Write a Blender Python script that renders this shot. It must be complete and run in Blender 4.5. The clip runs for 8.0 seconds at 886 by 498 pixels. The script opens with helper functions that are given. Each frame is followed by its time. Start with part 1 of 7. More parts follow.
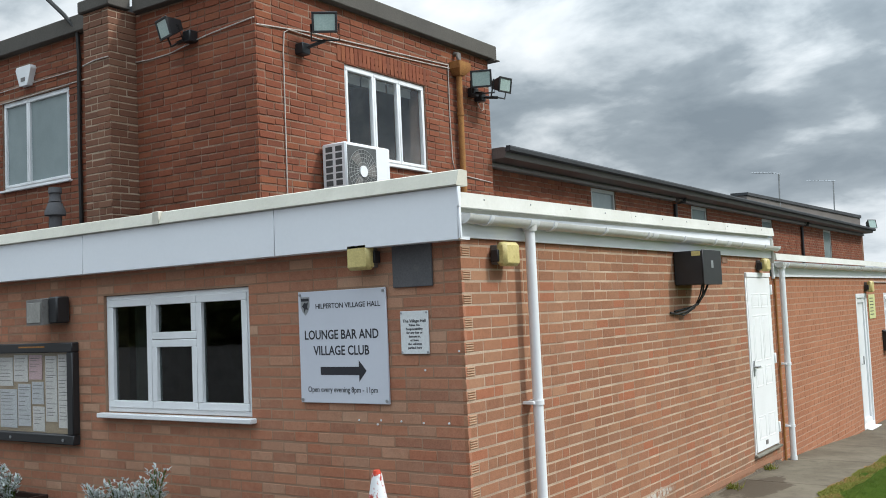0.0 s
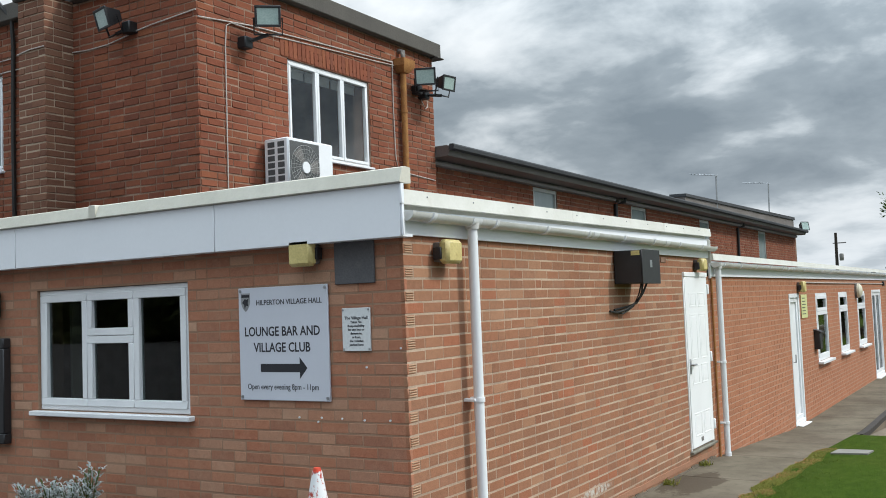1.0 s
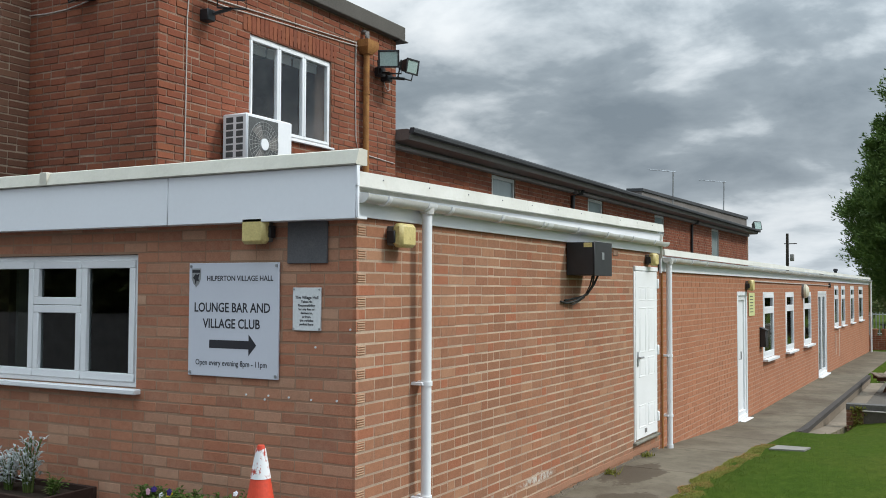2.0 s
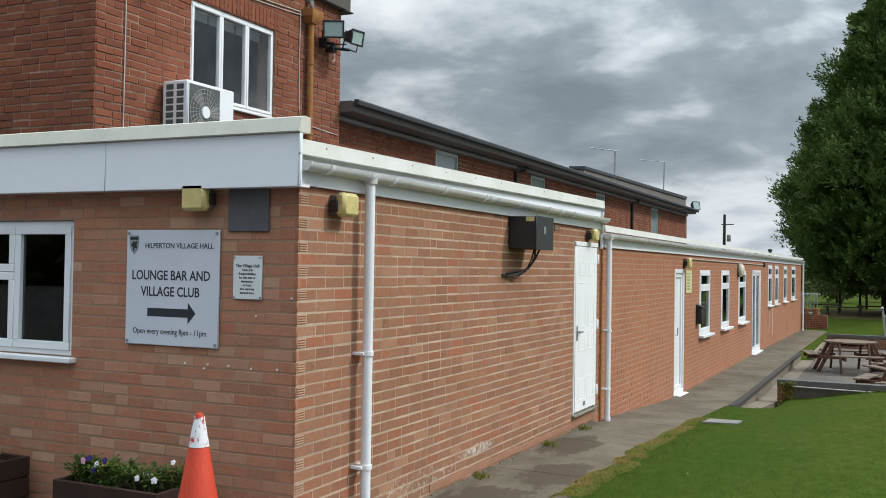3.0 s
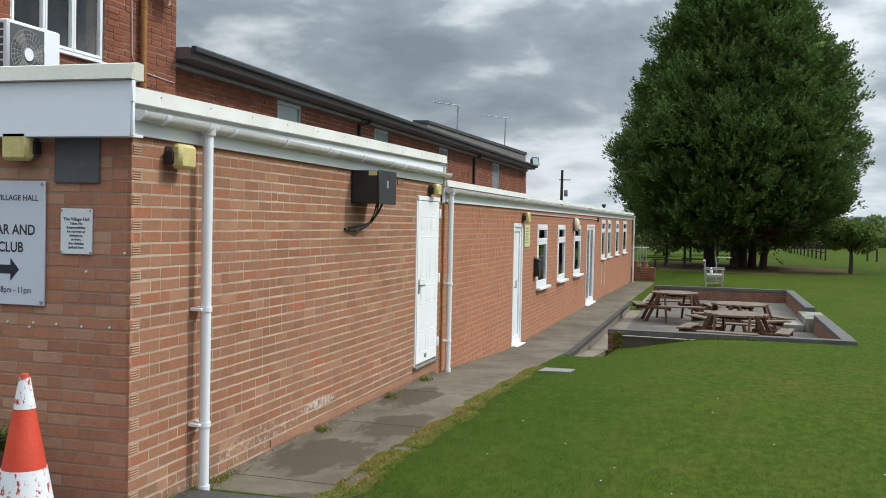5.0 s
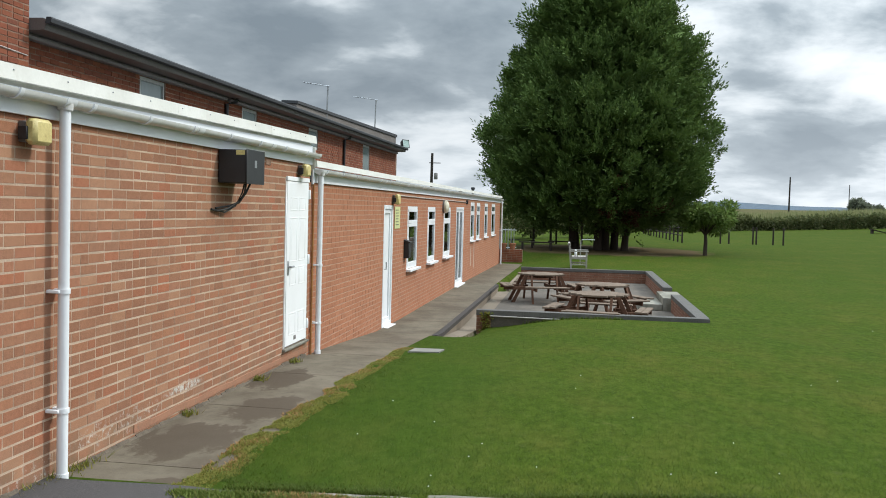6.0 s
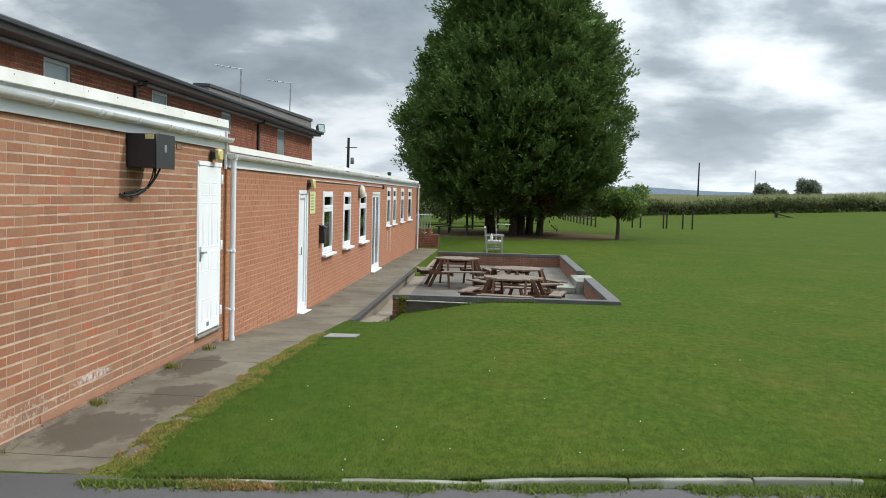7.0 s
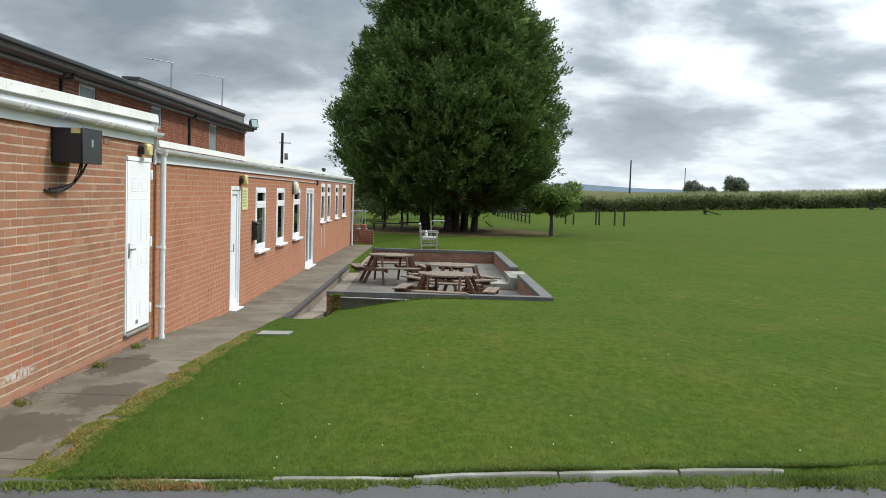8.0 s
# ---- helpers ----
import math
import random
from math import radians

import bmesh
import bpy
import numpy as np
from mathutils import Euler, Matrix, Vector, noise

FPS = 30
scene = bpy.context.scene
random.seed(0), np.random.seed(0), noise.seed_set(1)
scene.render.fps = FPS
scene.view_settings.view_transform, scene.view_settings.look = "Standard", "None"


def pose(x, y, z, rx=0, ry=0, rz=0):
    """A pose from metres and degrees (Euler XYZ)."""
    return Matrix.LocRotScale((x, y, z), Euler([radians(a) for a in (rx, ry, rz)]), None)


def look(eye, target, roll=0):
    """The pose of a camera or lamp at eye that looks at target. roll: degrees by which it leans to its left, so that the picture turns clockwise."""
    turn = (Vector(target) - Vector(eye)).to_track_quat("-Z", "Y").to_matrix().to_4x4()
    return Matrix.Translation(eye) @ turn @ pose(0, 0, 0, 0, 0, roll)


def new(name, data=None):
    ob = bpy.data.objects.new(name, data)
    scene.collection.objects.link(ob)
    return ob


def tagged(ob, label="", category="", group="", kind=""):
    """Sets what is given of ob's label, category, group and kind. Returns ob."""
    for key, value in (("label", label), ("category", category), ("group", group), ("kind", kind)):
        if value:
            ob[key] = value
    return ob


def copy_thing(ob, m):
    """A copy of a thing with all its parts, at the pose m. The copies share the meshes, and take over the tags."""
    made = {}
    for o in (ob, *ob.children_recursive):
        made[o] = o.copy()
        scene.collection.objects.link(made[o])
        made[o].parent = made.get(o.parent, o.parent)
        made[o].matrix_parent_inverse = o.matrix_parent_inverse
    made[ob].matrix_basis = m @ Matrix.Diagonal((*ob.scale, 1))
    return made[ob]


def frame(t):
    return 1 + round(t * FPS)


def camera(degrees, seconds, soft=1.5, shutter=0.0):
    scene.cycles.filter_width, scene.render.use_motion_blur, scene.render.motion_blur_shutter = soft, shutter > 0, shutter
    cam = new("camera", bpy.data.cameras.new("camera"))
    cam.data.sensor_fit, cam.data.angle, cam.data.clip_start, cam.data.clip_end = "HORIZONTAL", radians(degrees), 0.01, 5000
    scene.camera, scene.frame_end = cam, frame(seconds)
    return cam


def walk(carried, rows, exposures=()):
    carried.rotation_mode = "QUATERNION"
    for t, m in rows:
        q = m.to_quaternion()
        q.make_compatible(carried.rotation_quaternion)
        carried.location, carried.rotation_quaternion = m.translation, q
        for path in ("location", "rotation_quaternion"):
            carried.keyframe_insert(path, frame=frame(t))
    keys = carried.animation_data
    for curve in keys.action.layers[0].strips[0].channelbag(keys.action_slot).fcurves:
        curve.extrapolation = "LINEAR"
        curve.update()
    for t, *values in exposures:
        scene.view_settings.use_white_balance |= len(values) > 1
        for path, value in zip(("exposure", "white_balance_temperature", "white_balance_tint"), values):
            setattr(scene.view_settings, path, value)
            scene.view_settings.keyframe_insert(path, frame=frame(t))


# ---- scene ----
cam = camera(49.6, 8.0, soft=0.95)
PATH = [
    (0, (3.346, -5.056, 1.883), (2.215, -3.412, 2.01), -2.5),
    (0.5, (3.347, -5.052, 1.881), (2.274, -3.369, 1.998), -3.2),
    (1, (3.344, -5.056, 1.878), (2.313, -3.346, 1.996), -2.2),
    (1.5, (3.359, -5.068, 1.869), (2.362, -3.338, 1.979), -0.8),
    (1.7, (3.377, -5.071, 1.881), (2.395, -3.331, 1.98), -0.3),
    (2.8, (3.391, -5.071, 1.855), (2.518, -3.272, 1.902), 0.8),
    (3, (3.388, -5.072, 1.838), (2.538, -3.262, 1.874), 0.9),
    (3.5, (3.388, -5.065, 1.842), (2.587, -3.233, 1.846), 1.0),
    (4, (3.388, -5.061, 1.835), (2.644, -3.204, 1.809), 1.0),
    (4.2, (3.404, -5.073, 1.853), (2.689, -3.206, 1.813), 1.2),
    (5.3, (3.397, -5.069, 1.849), (2.937, -3.124, 1.787), 1.2),
    (5.5, (3.403, -5.078, 1.846), (3.002, -3.119, 1.778), 1.3),
    (6, (3.407, -5.091, 1.835), (3.128, -3.113, 1.749), 1.5),
    (6.5, (3.424, -5.106, 1.832), (3.223, -3.119, 1.728), 1.5),
    (7, (3.442, -5.136, 1.838), (3.335, -3.142, 1.725), 1.5),
    (7.5, (3.447, -5.147, 1.841), (3.419, -3.151, 1.723), 1.7),
    (8, (3.463, -5.158, 1.844), (3.491, -3.162, 1.727), 1.7),
]
walk(cam, [(t, look(eye, target, roll)) for t, eye, target, roll in PATH],
     [(0.0, 0.11), (1.0, 0.01), (1.5, -0.03), (3.0, -0.08), (4.0, -0.09), (5.5, 0.05), (6.5, 0.11), (8.0, 0.18)])
# ---- light settings ----
CLOUD_A, CLOUD_B, CLOUD_ZENITH = (2.9, 8.6, 0.0), (0.2, 2.1, 0.0), 4.6
SKY_STRENGTH, SUN_STRENGTH = 1.40, 2.35

# ---- world, sun ----
world = bpy.data.worlds.new("cloudy_sky")
scene.world = world
world.use_nodes = True
wn, wl = world.node_tree.nodes, world.node_tree.links
wn.clear()


def wnode(kind, **values):
    n = wn.new(kind)
    for key, value in values.items():
        n.inputs[key].default_value = value
    return n


def wmath(op, a, b=None, clamp=False):
    n = wn.new("ShaderNodeMath")
    n.operation, n.use_clamp = op, clamp
    for i, v in enumerate((a, b)):
        if v is None:
            continue
        if isinstance(v, (int, float)):
            n.inputs[i].default_value = v
        else:
            wl.new(v, n.inputs[i])
    return n.outputs[0]


SUN_DIR = Vector((0.80, 0.36, 0.80)).normalized()
sky = wn.new("ShaderNodeTexSky")
sky.sky_type, sky.sun_disc = "NISHITA", False
sky.sun_elevation = math.asin(SUN_DIR.z)
sky.sun_rotation = math.atan2(SUN_DIR.x, SUN_DIR.y)
coord = wn.new("ShaderNodeTexCoord")
sep = wn.new("ShaderNodeSeparateXYZ")
wl.new(coord.outputs["Generated"], sep.inputs[0])
up = wmath("MAXIMUM", sep.outputs[2], 0.0)
# a flat cloud deck seen in perspective
flat = wmath("ADD", up, 0.27)
cu, cv = wmath("DIVIDE", sep.outputs[0], flat), wmath("DIVIDE", sep.outputs[1], flat)
deck = wn.new("ShaderNodeCombineXYZ")
wl.new(cu, deck.inputs[0])
wl.new(cv, deck.inputs[1])


def cloud_noise(scale, detail, rough, shift, distort=0.3):
    mp = wn.new("ShaderNodeMapping")
    mp.inputs["Location"].default_value = shift
    wl.new(deck.outputs[0], mp.inputs[0])
    n = wnode("ShaderNodeTexNoise", Scale=scale, Detail=detail, Roughness=rough, Distortion=distort)
    wl.new(mp.outputs[0], n.inputs["Vector"])
    return n.outputs["Fac"]


def ramp_of(tree_nodes, tree_links, fac, stops):
    r = tree_nodes.new("ShaderNodeValToRGB")
    while len(r.color_ramp.elements) < len(stops):
        r.color_ramp.elements.new(0.5)
    for e, (pos, col) in zip(r.color_ramp.elements, stops):
        e.position, e.color = pos, (*col, 1)
    tree_links.new(fac, r.inputs[0])
    return r.outputs[0]


big = cloud_noise(0.80, 3.0, 0.45, CLOUD_A, 0.1)
small = cloud_noise(2.9, 8.0, 0.54, CLOUD_B, 0.15)
mass = wmath("ADD", wmath("MULTIPLY", big, 0.44), wmath("MULTIPLY", small, 0.56))
# the deck breaks up towards the horizon
mass = wmath("SUBTRACT", mass, wmath("MULTIPLY", wmath("POWER", wmath("SUBTRACT", 1.0, up, clamp=True), 7.0), 0.045))
cloud = ramp_of(wn, wl, mass, [(0.37, (0.76, 0.805, 0.835)), (0.425, (0.63, 0.685, 0.725)), (0.465, (0.46, 0.52, 0.565)), (0.51, (0.29, 0.345, 0.39)), (0.60, (0.185, 0.232, 0.275))])
# overcast skies brighten towards the zenith
lift = wmath("ADD", wmath("MULTIPLY", wmath("POWER", up, 2.3), CLOUD_ZENITH), 0.72)
# and towards the sun
toward = wn.new("ShaderNodeVectorMath")
toward.operation = "DOT_PRODUCT"
wl.new(coord.outputs["Generated"], toward.inputs[0])
toward.inputs[1].default_value = SUN_DIR
lift = wmath("MULTIPLY", lift, wmath("ADD", wmath("MULTIPLY", wmath("MAXIMUM", toward.outputs["Value"], 0.0), 0.62), 0.84))
bright = wn.new("ShaderNodeVectorMath")
bright.operation = "SCALE"
wl.new(cloud, bright.inputs[0])
wl.new(lift, bright.inputs["Scale"])
# pale bank of cloud along the horizon
low = wmath("POWER", wmath("SUBTRACT", 1.0, up, clamp=True), 13.0)
pale = wn.new("ShaderNodeMix")
pale.data_type = "RGBA"
wl.new(wmath("MULTIPLY", low, 0.45), pale.inputs["Factor"])
wl.new(bright.outputs[0], pale.inputs["A"])
pale.inputs["B"].default_value = (0.70, 0.76, 0.81, 1)
# clear blue behind the gaps
gap = ramp_of(wn, wl, mass, [(0.20, (1, 1, 1)), (0.27, (0, 0, 0))])
thin = wn.new("ShaderNodeMix")
thin.data_type = "RGBA"
dim = wn.new("ShaderNodeVectorMath")
dim.operation = "SCALE"
dim.inputs["Scale"].default_value = 0.10
wl.new(sky.outputs[0], dim.inputs[0])
wl.new(gap, thin.inputs["Factor"])
wl.new(pale.outputs["Result"], thin.inputs["A"])
wl.new(dim.outputs[0], thin.inputs["B"])
back = wnode("ShaderNodeBackground", Strength=SKY_STRENGTH)
wl.new(thin.outputs["Result"], back.inputs["Color"])
wo = wn.new("ShaderNodeOutputWorld")
wl.new(back.outputs[0], wo.inputs["Surface"])

sun_data = bpy.data.lights.new("sun", "SUN")
sun_data.energy, sun_data.angle, sun_data.color = SUN_STRENGTH, radians(7.0), (1.0, 0.96, 0.90)
sun = new("sun", sun_data)
sun.matrix_world = look((30, 20, 40), Vector((30, 20, 40)) - SUN_DIR)

# ---- mesh tools ----


def plain(p):
    return p


class Shape:
    """Collects boxes, tubes and prisms in one mesh. turn maps (u, d, z) to the world."""

    def __init__(self, turn=plain):
        self.v, self.f, self.turn = [], [], turn

    def add(self, verts, faces):
        n = len(self.v)
        self.v += [self.turn(p) for p in verts]
        self.f += [tuple(n + i for i in face) for face in faces]
        return self

    def box(self, a, b, ch=0.0):
        (x0, y0, z0), (x1, y1, z1) = [min(p, q) for p, q in zip(a, b)], [max(p, q) for p, q in zip(a, b)]
        if ch <= 0:
            vs = [(x, y, z) for x in (x0, x1) for y in (y0, y1) for z in (z0, z1)]
            return self.add(vs, [(0, 1, 3, 2), (4, 6, 7, 5), (0, 4, 5, 1), (2, 3, 7, 6), (0, 2, 6, 4), (1, 5, 7, 3)])
        ch = min(ch, 0.45 * min(x1 - x0, y1 - y0, z1 - z0))
        lo, hi, vs, index = (x0, y0, z0), (x1, y1, z1), [], {}
        for c in range(8):
            side = [(c >> k) & 1 for k in range(3)]
            for axis in range(3):
                p = [(hi[k] if side[k] else lo[k]) if k == axis else (hi[k] - ch if side[k] else lo[k] + ch) for k in range(3)]
                index[c, axis] = len(vs)
                vs.append(p)
        fs = []
        for axis in range(3):
            o, q = [k for k in range(3) if k != axis]
            for s in (0, 1):
                cs = [(s << axis) | (i << o) | (j << q) for i, j in ((0, 0), (1, 0), (1, 1), (0, 1))]
                fs.append([index[c, axis] for c in cs])
        for axis in range(3):
            o, q = [k for k in range(3) if k != axis]
            for i in (0, 1):
                for j in (0, 1):
                    a0 = (i << o) | (j << q)
                    b0 = a0 | (1 << axis)
                    fs.append([index[a0, o], index[b0, o], index[b0, q], index[a0, q]])
        fs += [[index[c, k] for k in range(3)] for c in range(8)]
        return self.add(vs, fs)

    def tube(self, points, r, n=8, closed=True):
        """A round bar along points; r is one radius or one for each point."""
        pts = [Vector(p) for p in points]
        rs = r if isinstance(r, (list, tuple)) else [r] * len(pts)
        vs, fs = [], []
        for i, p in enumerate(pts):
            way = (pts[min(i + 1, len(pts) - 1)] - pts[max(i - 1, 0)]).normalized()
            side = way.cross(Vector((0, 0, 1)) if abs(way.z) < 0.9 else Vector((1, 0, 0))).normalized()
            other = way.cross(side)
            for k in range(n):
                a = 2 * math.pi * k / n
                vs.append(tuple(p + rs[i] * (math.cos(a) * side + math.sin(a) * other)))
        for i in range(len(pts) - 1):
            for k in range(n):
                fs.append((i * n + k, i * n + (k + 1) % n, (i + 1) * n + (k + 1) % n, (i + 1) * n + k))
        if closed:
            fs += [tuple(range(n))[::-1], tuple(range((len(pts) - 1) * n, len(pts) * n))]
        return self.add(vs, fs)

    def prism(self, outline, axis, a, b):
        """A flat outline (two coordinates) drawn out along the third axis from a to b."""
        n, vs = len(outline), []
        for w in (a, b):
            for p, q in outline:
                t = [p, q]
                t.insert(axis, w)
                vs.append(t)
        fs = [tuple(range(n))[::-1], tuple(range(n, 2 * n))] + [(i, (i + 1) % n, n + (i + 1) % n, n + i) for i in range(n)]
        return self.add(vs, fs)

    def lathe(self, centre, profile, n=24):
        """Turned round the upright through centre; profile: rows of radius, height."""
        vs, fs = [], []
        for r, h in profile:
            vs += [(centre[0] + r * math.cos(2 * math.pi * k / n), centre[1] + r * math.sin(2 * math.pi * k / n), centre[2] + h) for k in range(n)]
        for i in range(len(profile) - 1):
            fs += [(i * n + k, i * n + (k + 1) % n, (i + 1) * n + (k + 1) % n, (i + 1) * n + k) for k in range(n)]
        fs += [tuple(range(n))[::-1], tuple(range((len(profile) - 1) * n, len(profile) * n))]
        return self.add(vs, fs)


def to_mesh(name, shape, offset, material, smooth=True, mend=True):
    me = bpy.data.meshes.new(name)
    v = np.array([tuple(p) for p in shape.v], float) - np.array(offset)
    me.from_pydata(v.tolist(), [], shape.f)
    if mend:
        bm = bmesh.new()
        bm.from_mesh(me)
        bmesh.ops.recalc_face_normals(bm, faces=bm.faces)
        bm.to_mesh(me)
        bm.free()
    if smooth:
        me.polygons.foreach_set("use_smooth", [True] * len(me.polygons))
        me.set_sharp_from_angle(angle=radians(38))
    if material:
        me.materials.append(material)
    return me


def base_of(ob):
    p = Vector((0, 0, 0))
    while ob:
        p += ob.location
        ob = ob.parent
    return p


def part(name, shape, material, parent, label="", smooth=True, mend=True):
    ob = new(name, to_mesh(name, shape, base_of(parent), material, smooth, mend))
    ob.parent = parent
    return tagged(ob, label) if label else ob


def thing(name, at, label, category, group="", kind=""):
    ob = new(name)
    ob.empty_display_size = 0.1
    ob.location = at
    return tagged(ob, label, category, group, kind)


def solid(name, shape, material, label, category, kind="structure", smooth=True, mend=True, at=(0, 0, 0), group=""):
    ob = new(name, to_mesh(name, shape, at, material, smooth, mend))
    ob.location = at
    return tagged(ob, label, category, group, kind)


def facing_front(y0):
    """(u, d, z): u along x, d out towards the viewer's side of a wall that faces -y."""
    return lambda p: (p[0], y0 - p[1], p[2])


def facing_side(x0):
    """(u, d, z): u along y, d out of a wall that faces +x."""
    return lambda p: (x0 + p[1], p[0], p[2])


# ---- materials ----


class Nodes:
    def __init__(self, name):
        self.mat = bpy.data.materials.new(name)
        self.mat.use_nodes = True
        self.n, self.l = self.mat.node_tree.nodes, self.mat.node_tree.links
        self.bsdf = self.n["Principled BSDF"]
        self.pos = self.n.new("ShaderNodeNewGeometry").outputs["Position"]

    def noise(self, scale, detail=4.0, rough=0.6, stretch=None, vec=None):
        v = vec or self.pos
        if stretch:
            mp = self.n.new("ShaderNodeMapping")
            mp.inputs["Scale"].default_value = stretch
            self.l.new(v, mp.inputs[0])
            v = mp.outputs[0]
        t = self.n.new("ShaderNodeTexNoise")
        for key, value in (("Scale", scale), ("Detail", detail), ("Roughness", rough)):
            t.inputs[key].default_value = value
        self.l.new(v, t.inputs["Vector"])
        return t.outputs["Fac"]

    def ramp(self, fac, stops):
        return ramp_of(self.n, self.l, fac, stops)

    def mix(self, fac, a, b, mode="MIX"):
        m = self.n.new("ShaderNodeMix")
        m.data_type, m.blend_type = "RGBA", mode
        for key, v in (("Factor", fac), ("A", a), ("B", b)):
            if isinstance(v, (int, float)):
                m.inputs[key].default_value = v
            elif isinstance(v, tuple):
                m.inputs[key].default_value = (*v, 1)
            else:
                self.l.new(v, m.inputs[key])
        return m.outputs["Result"]

    def math(self, op, a, b=0.0, clamp=False):
        m = self.n.new("ShaderNodeMath")
        m.operation, m.use_clamp = op, clamp
        for i, v in enumerate((a, b)):
            if isinstance(v, (int, float)):
                m.inputs[i].default_value = v
            else:
                self.l.new(v, m.inputs[i])
        return m.outputs[0]

    def xyz(self):
        s = self.n.new("ShaderNodeSeparateXYZ")
        self.l.new(self.pos, s.inputs[0])
        return s.outputs

    def bump(self, height, strength, distance):
        b = self.n.new("ShaderNodeBump")
        b.inputs["Strength"].default_value, b.inputs["Distance"].default_value = strength, distance
        self.l.new(height, b.inputs["Height"])
        self.l.new(b.outputs[0], self.bsdf.inputs["Normal"])

    def done(self, colour, rough=0.8, metal=0.0, spec=0.5):
        for key, v in (("Base Color", colour), ("Roughness", rough), ("Metallic", metal), ("Specular IOR Level", spec)):
            if isinstance(v, (int, float)):
                self.bsdf.inputs[key].default_value = v
            elif isinstance(v, tuple):
                self.bsdf.inputs[key].default_value = (*v, 1)
            else:
                self.l.new(v, self.bsdf.inputs[key])
        return self.mat


def surface(name, light, dark, scale=2.0, fine=60.0, rough=0.6, relief=0.15, depth=0.002, metal=0.0, spec=0.5, dirt=None, stretch=None, grainy=0.35):
    """A worn plain surface: two tones in patches, fine grain, a little relief, and dirt where given."""
    k = Nodes(name)
    patch = k.noise(scale, 6.0, 0.62, stretch)
    grain = k.noise(fine, 3.0, 0.6, stretch)
    col = k.mix(k.ramp(patch, [(0.35, (0, 0, 0)), (0.65, (1, 1, 1))]), dark, light)
    col = k.mix(grainy, col, k.ramp(grain, [(0.3, tuple(0.72 * c for c in dark)), (0.7, tuple(min(1.0, 1.12 * c) for c in light))]))
    if dirt:
        spots = k.noise(scale * 3.1, 8.0, 0.7)
        col = k.mix(k.ramp(spots, [(0.56, (0, 0, 0)), (0.72, (0.75, 0.75, 0.75))]), col, dirt)
    k.bump(grain, relief, depth)
    r = k.math("ADD", k.math("MULTIPLY", patch, 0.22), rough - 0.11)
    if rough >= 0.7:
        spec = min(spec, 0.15)
    return k.done(col, r, metal, spec)


def brick_surface(name, tones, island, stain=None, salt=False):
    """Fired clay, each brick in a tone of its own."""
    k = Nodes(name)
    if island:
        rnd = k.n.new("ShaderNodeNewGeometry").outputs["Random Per Island"]
    else:
        rnd = k.n.new("ShaderNodeObjectInfo").outputs["Random"]
    col = k.ramp(rnd, [(i / (len(tones) - 1), t) for i, t in enumerate(tones)])
    cloudy = k.noise(9.0, 5.0, 0.65)
    col = k.mix(0.24, col, k.ramp(cloudy, [(0.3, tones[-1]), (0.5, tones[1]), (0.7, tones[0])]))
    mottle = k.noise(24.0, 6.0, 0.7)
    col = k.mix(0.26, col, k.ramp(mottle, [(0.30, tuple(0.42 * c for c in tones[3])), (0.5, tones[1]), (0.72, tuple(min(1.0, 1.15 * c) for c in tones[2]))]))
    smear = k.noise(11.0, 9.0, 0.72)
    col = k.mix(k.ramp(smear, [(0.62, (0, 0, 0)), (0.72, (0.30, 0.30, 0.30))]), col, tuple(0.55 * c + 0.16 for c in tones[0]))
    broad = k.noise(0.8, 5.0, 0.6)
    col = k.mix(k.ramp(broad, [(0.48, (0, 0, 0)), (0.75, (0.5, 0.5, 0.5))]), col, stain or tuple(0.55 * c for c in tones[1]))
    grain = k.noise(140.0, 4.0, 0.7)
    col = k.mix(0.25, col, k.ramp(grain, [(0.35, tuple(0.55 * c for c in tones[1])), (0.65, tuple(1.35 * c for c in tones[0]))]))
    if salt:
        x, y, z = k.xyz()
        flecks = k.noise(17.0, 9.0, 0.75)
        ragged = k.noise(3.0, 6.0, 0.65)
        for cy, cz, ry, rz, some in ((2.98, 0.19, 0.45, 0.055, 0.44), (1.75, 0.13, 0.8, 0.10, 0.52), (0.6, 0.08, 0.5, 0.10, 0.54)):
            u, v = k.math("DIVIDE", k.math("SUBTRACT", y, cy), ry), k.math("DIVIDE", k.math("SUBTRACT", z, cz), rz)
            d = k.math("ADD", k.math("ADD", k.math("MULTIPLY", u, u), k.math("MULTIPLY", v, v)), k.math("MULTIPLY", k.math("SUBTRACT", ragged, 0.5), 2.6))
            f = k.math("MULTIPLY", k.ramp(d, [(0.55, (1, 1, 1)), (1.0, (0, 0, 0))]), k.ramp(flecks, [(some, (0, 0, 0)), (some + 0.12, (1, 1, 1))]))
            col = k.mix(f, col, (0.52, 0.48, 0.42))
        moss = k.math("MULTIPLY", k.math("MULTIPLY", k.math("SUBTRACT", 0.30, z, True), 3.2, True), k.ramp(k.noise(6.0, 6.0, 0.7), [(0.42, (0, 0, 0)), (0.62, (0.7, 0.7, 0.7))]))
        col = k.mix(moss, col, (0.15, 0.125, 0.08))
    k.bump(grain, 0.35, 0.003)
    return k.done(col, 0.88, 0.0, 0.25)


def glass_pane(name, tint=(0.55, 0.6, 0.6)):
    k = Nodes(name)
    k.bsdf.inputs["Transmission Weight"].default_value = 1.0
    k.bsdf.inputs["IOR"].default_value = 1.45
    wave = k.noise(1.5, 2.0)
    k.bump(wave, 0.03, 0.01)
    return k.done(tint, 0.02)


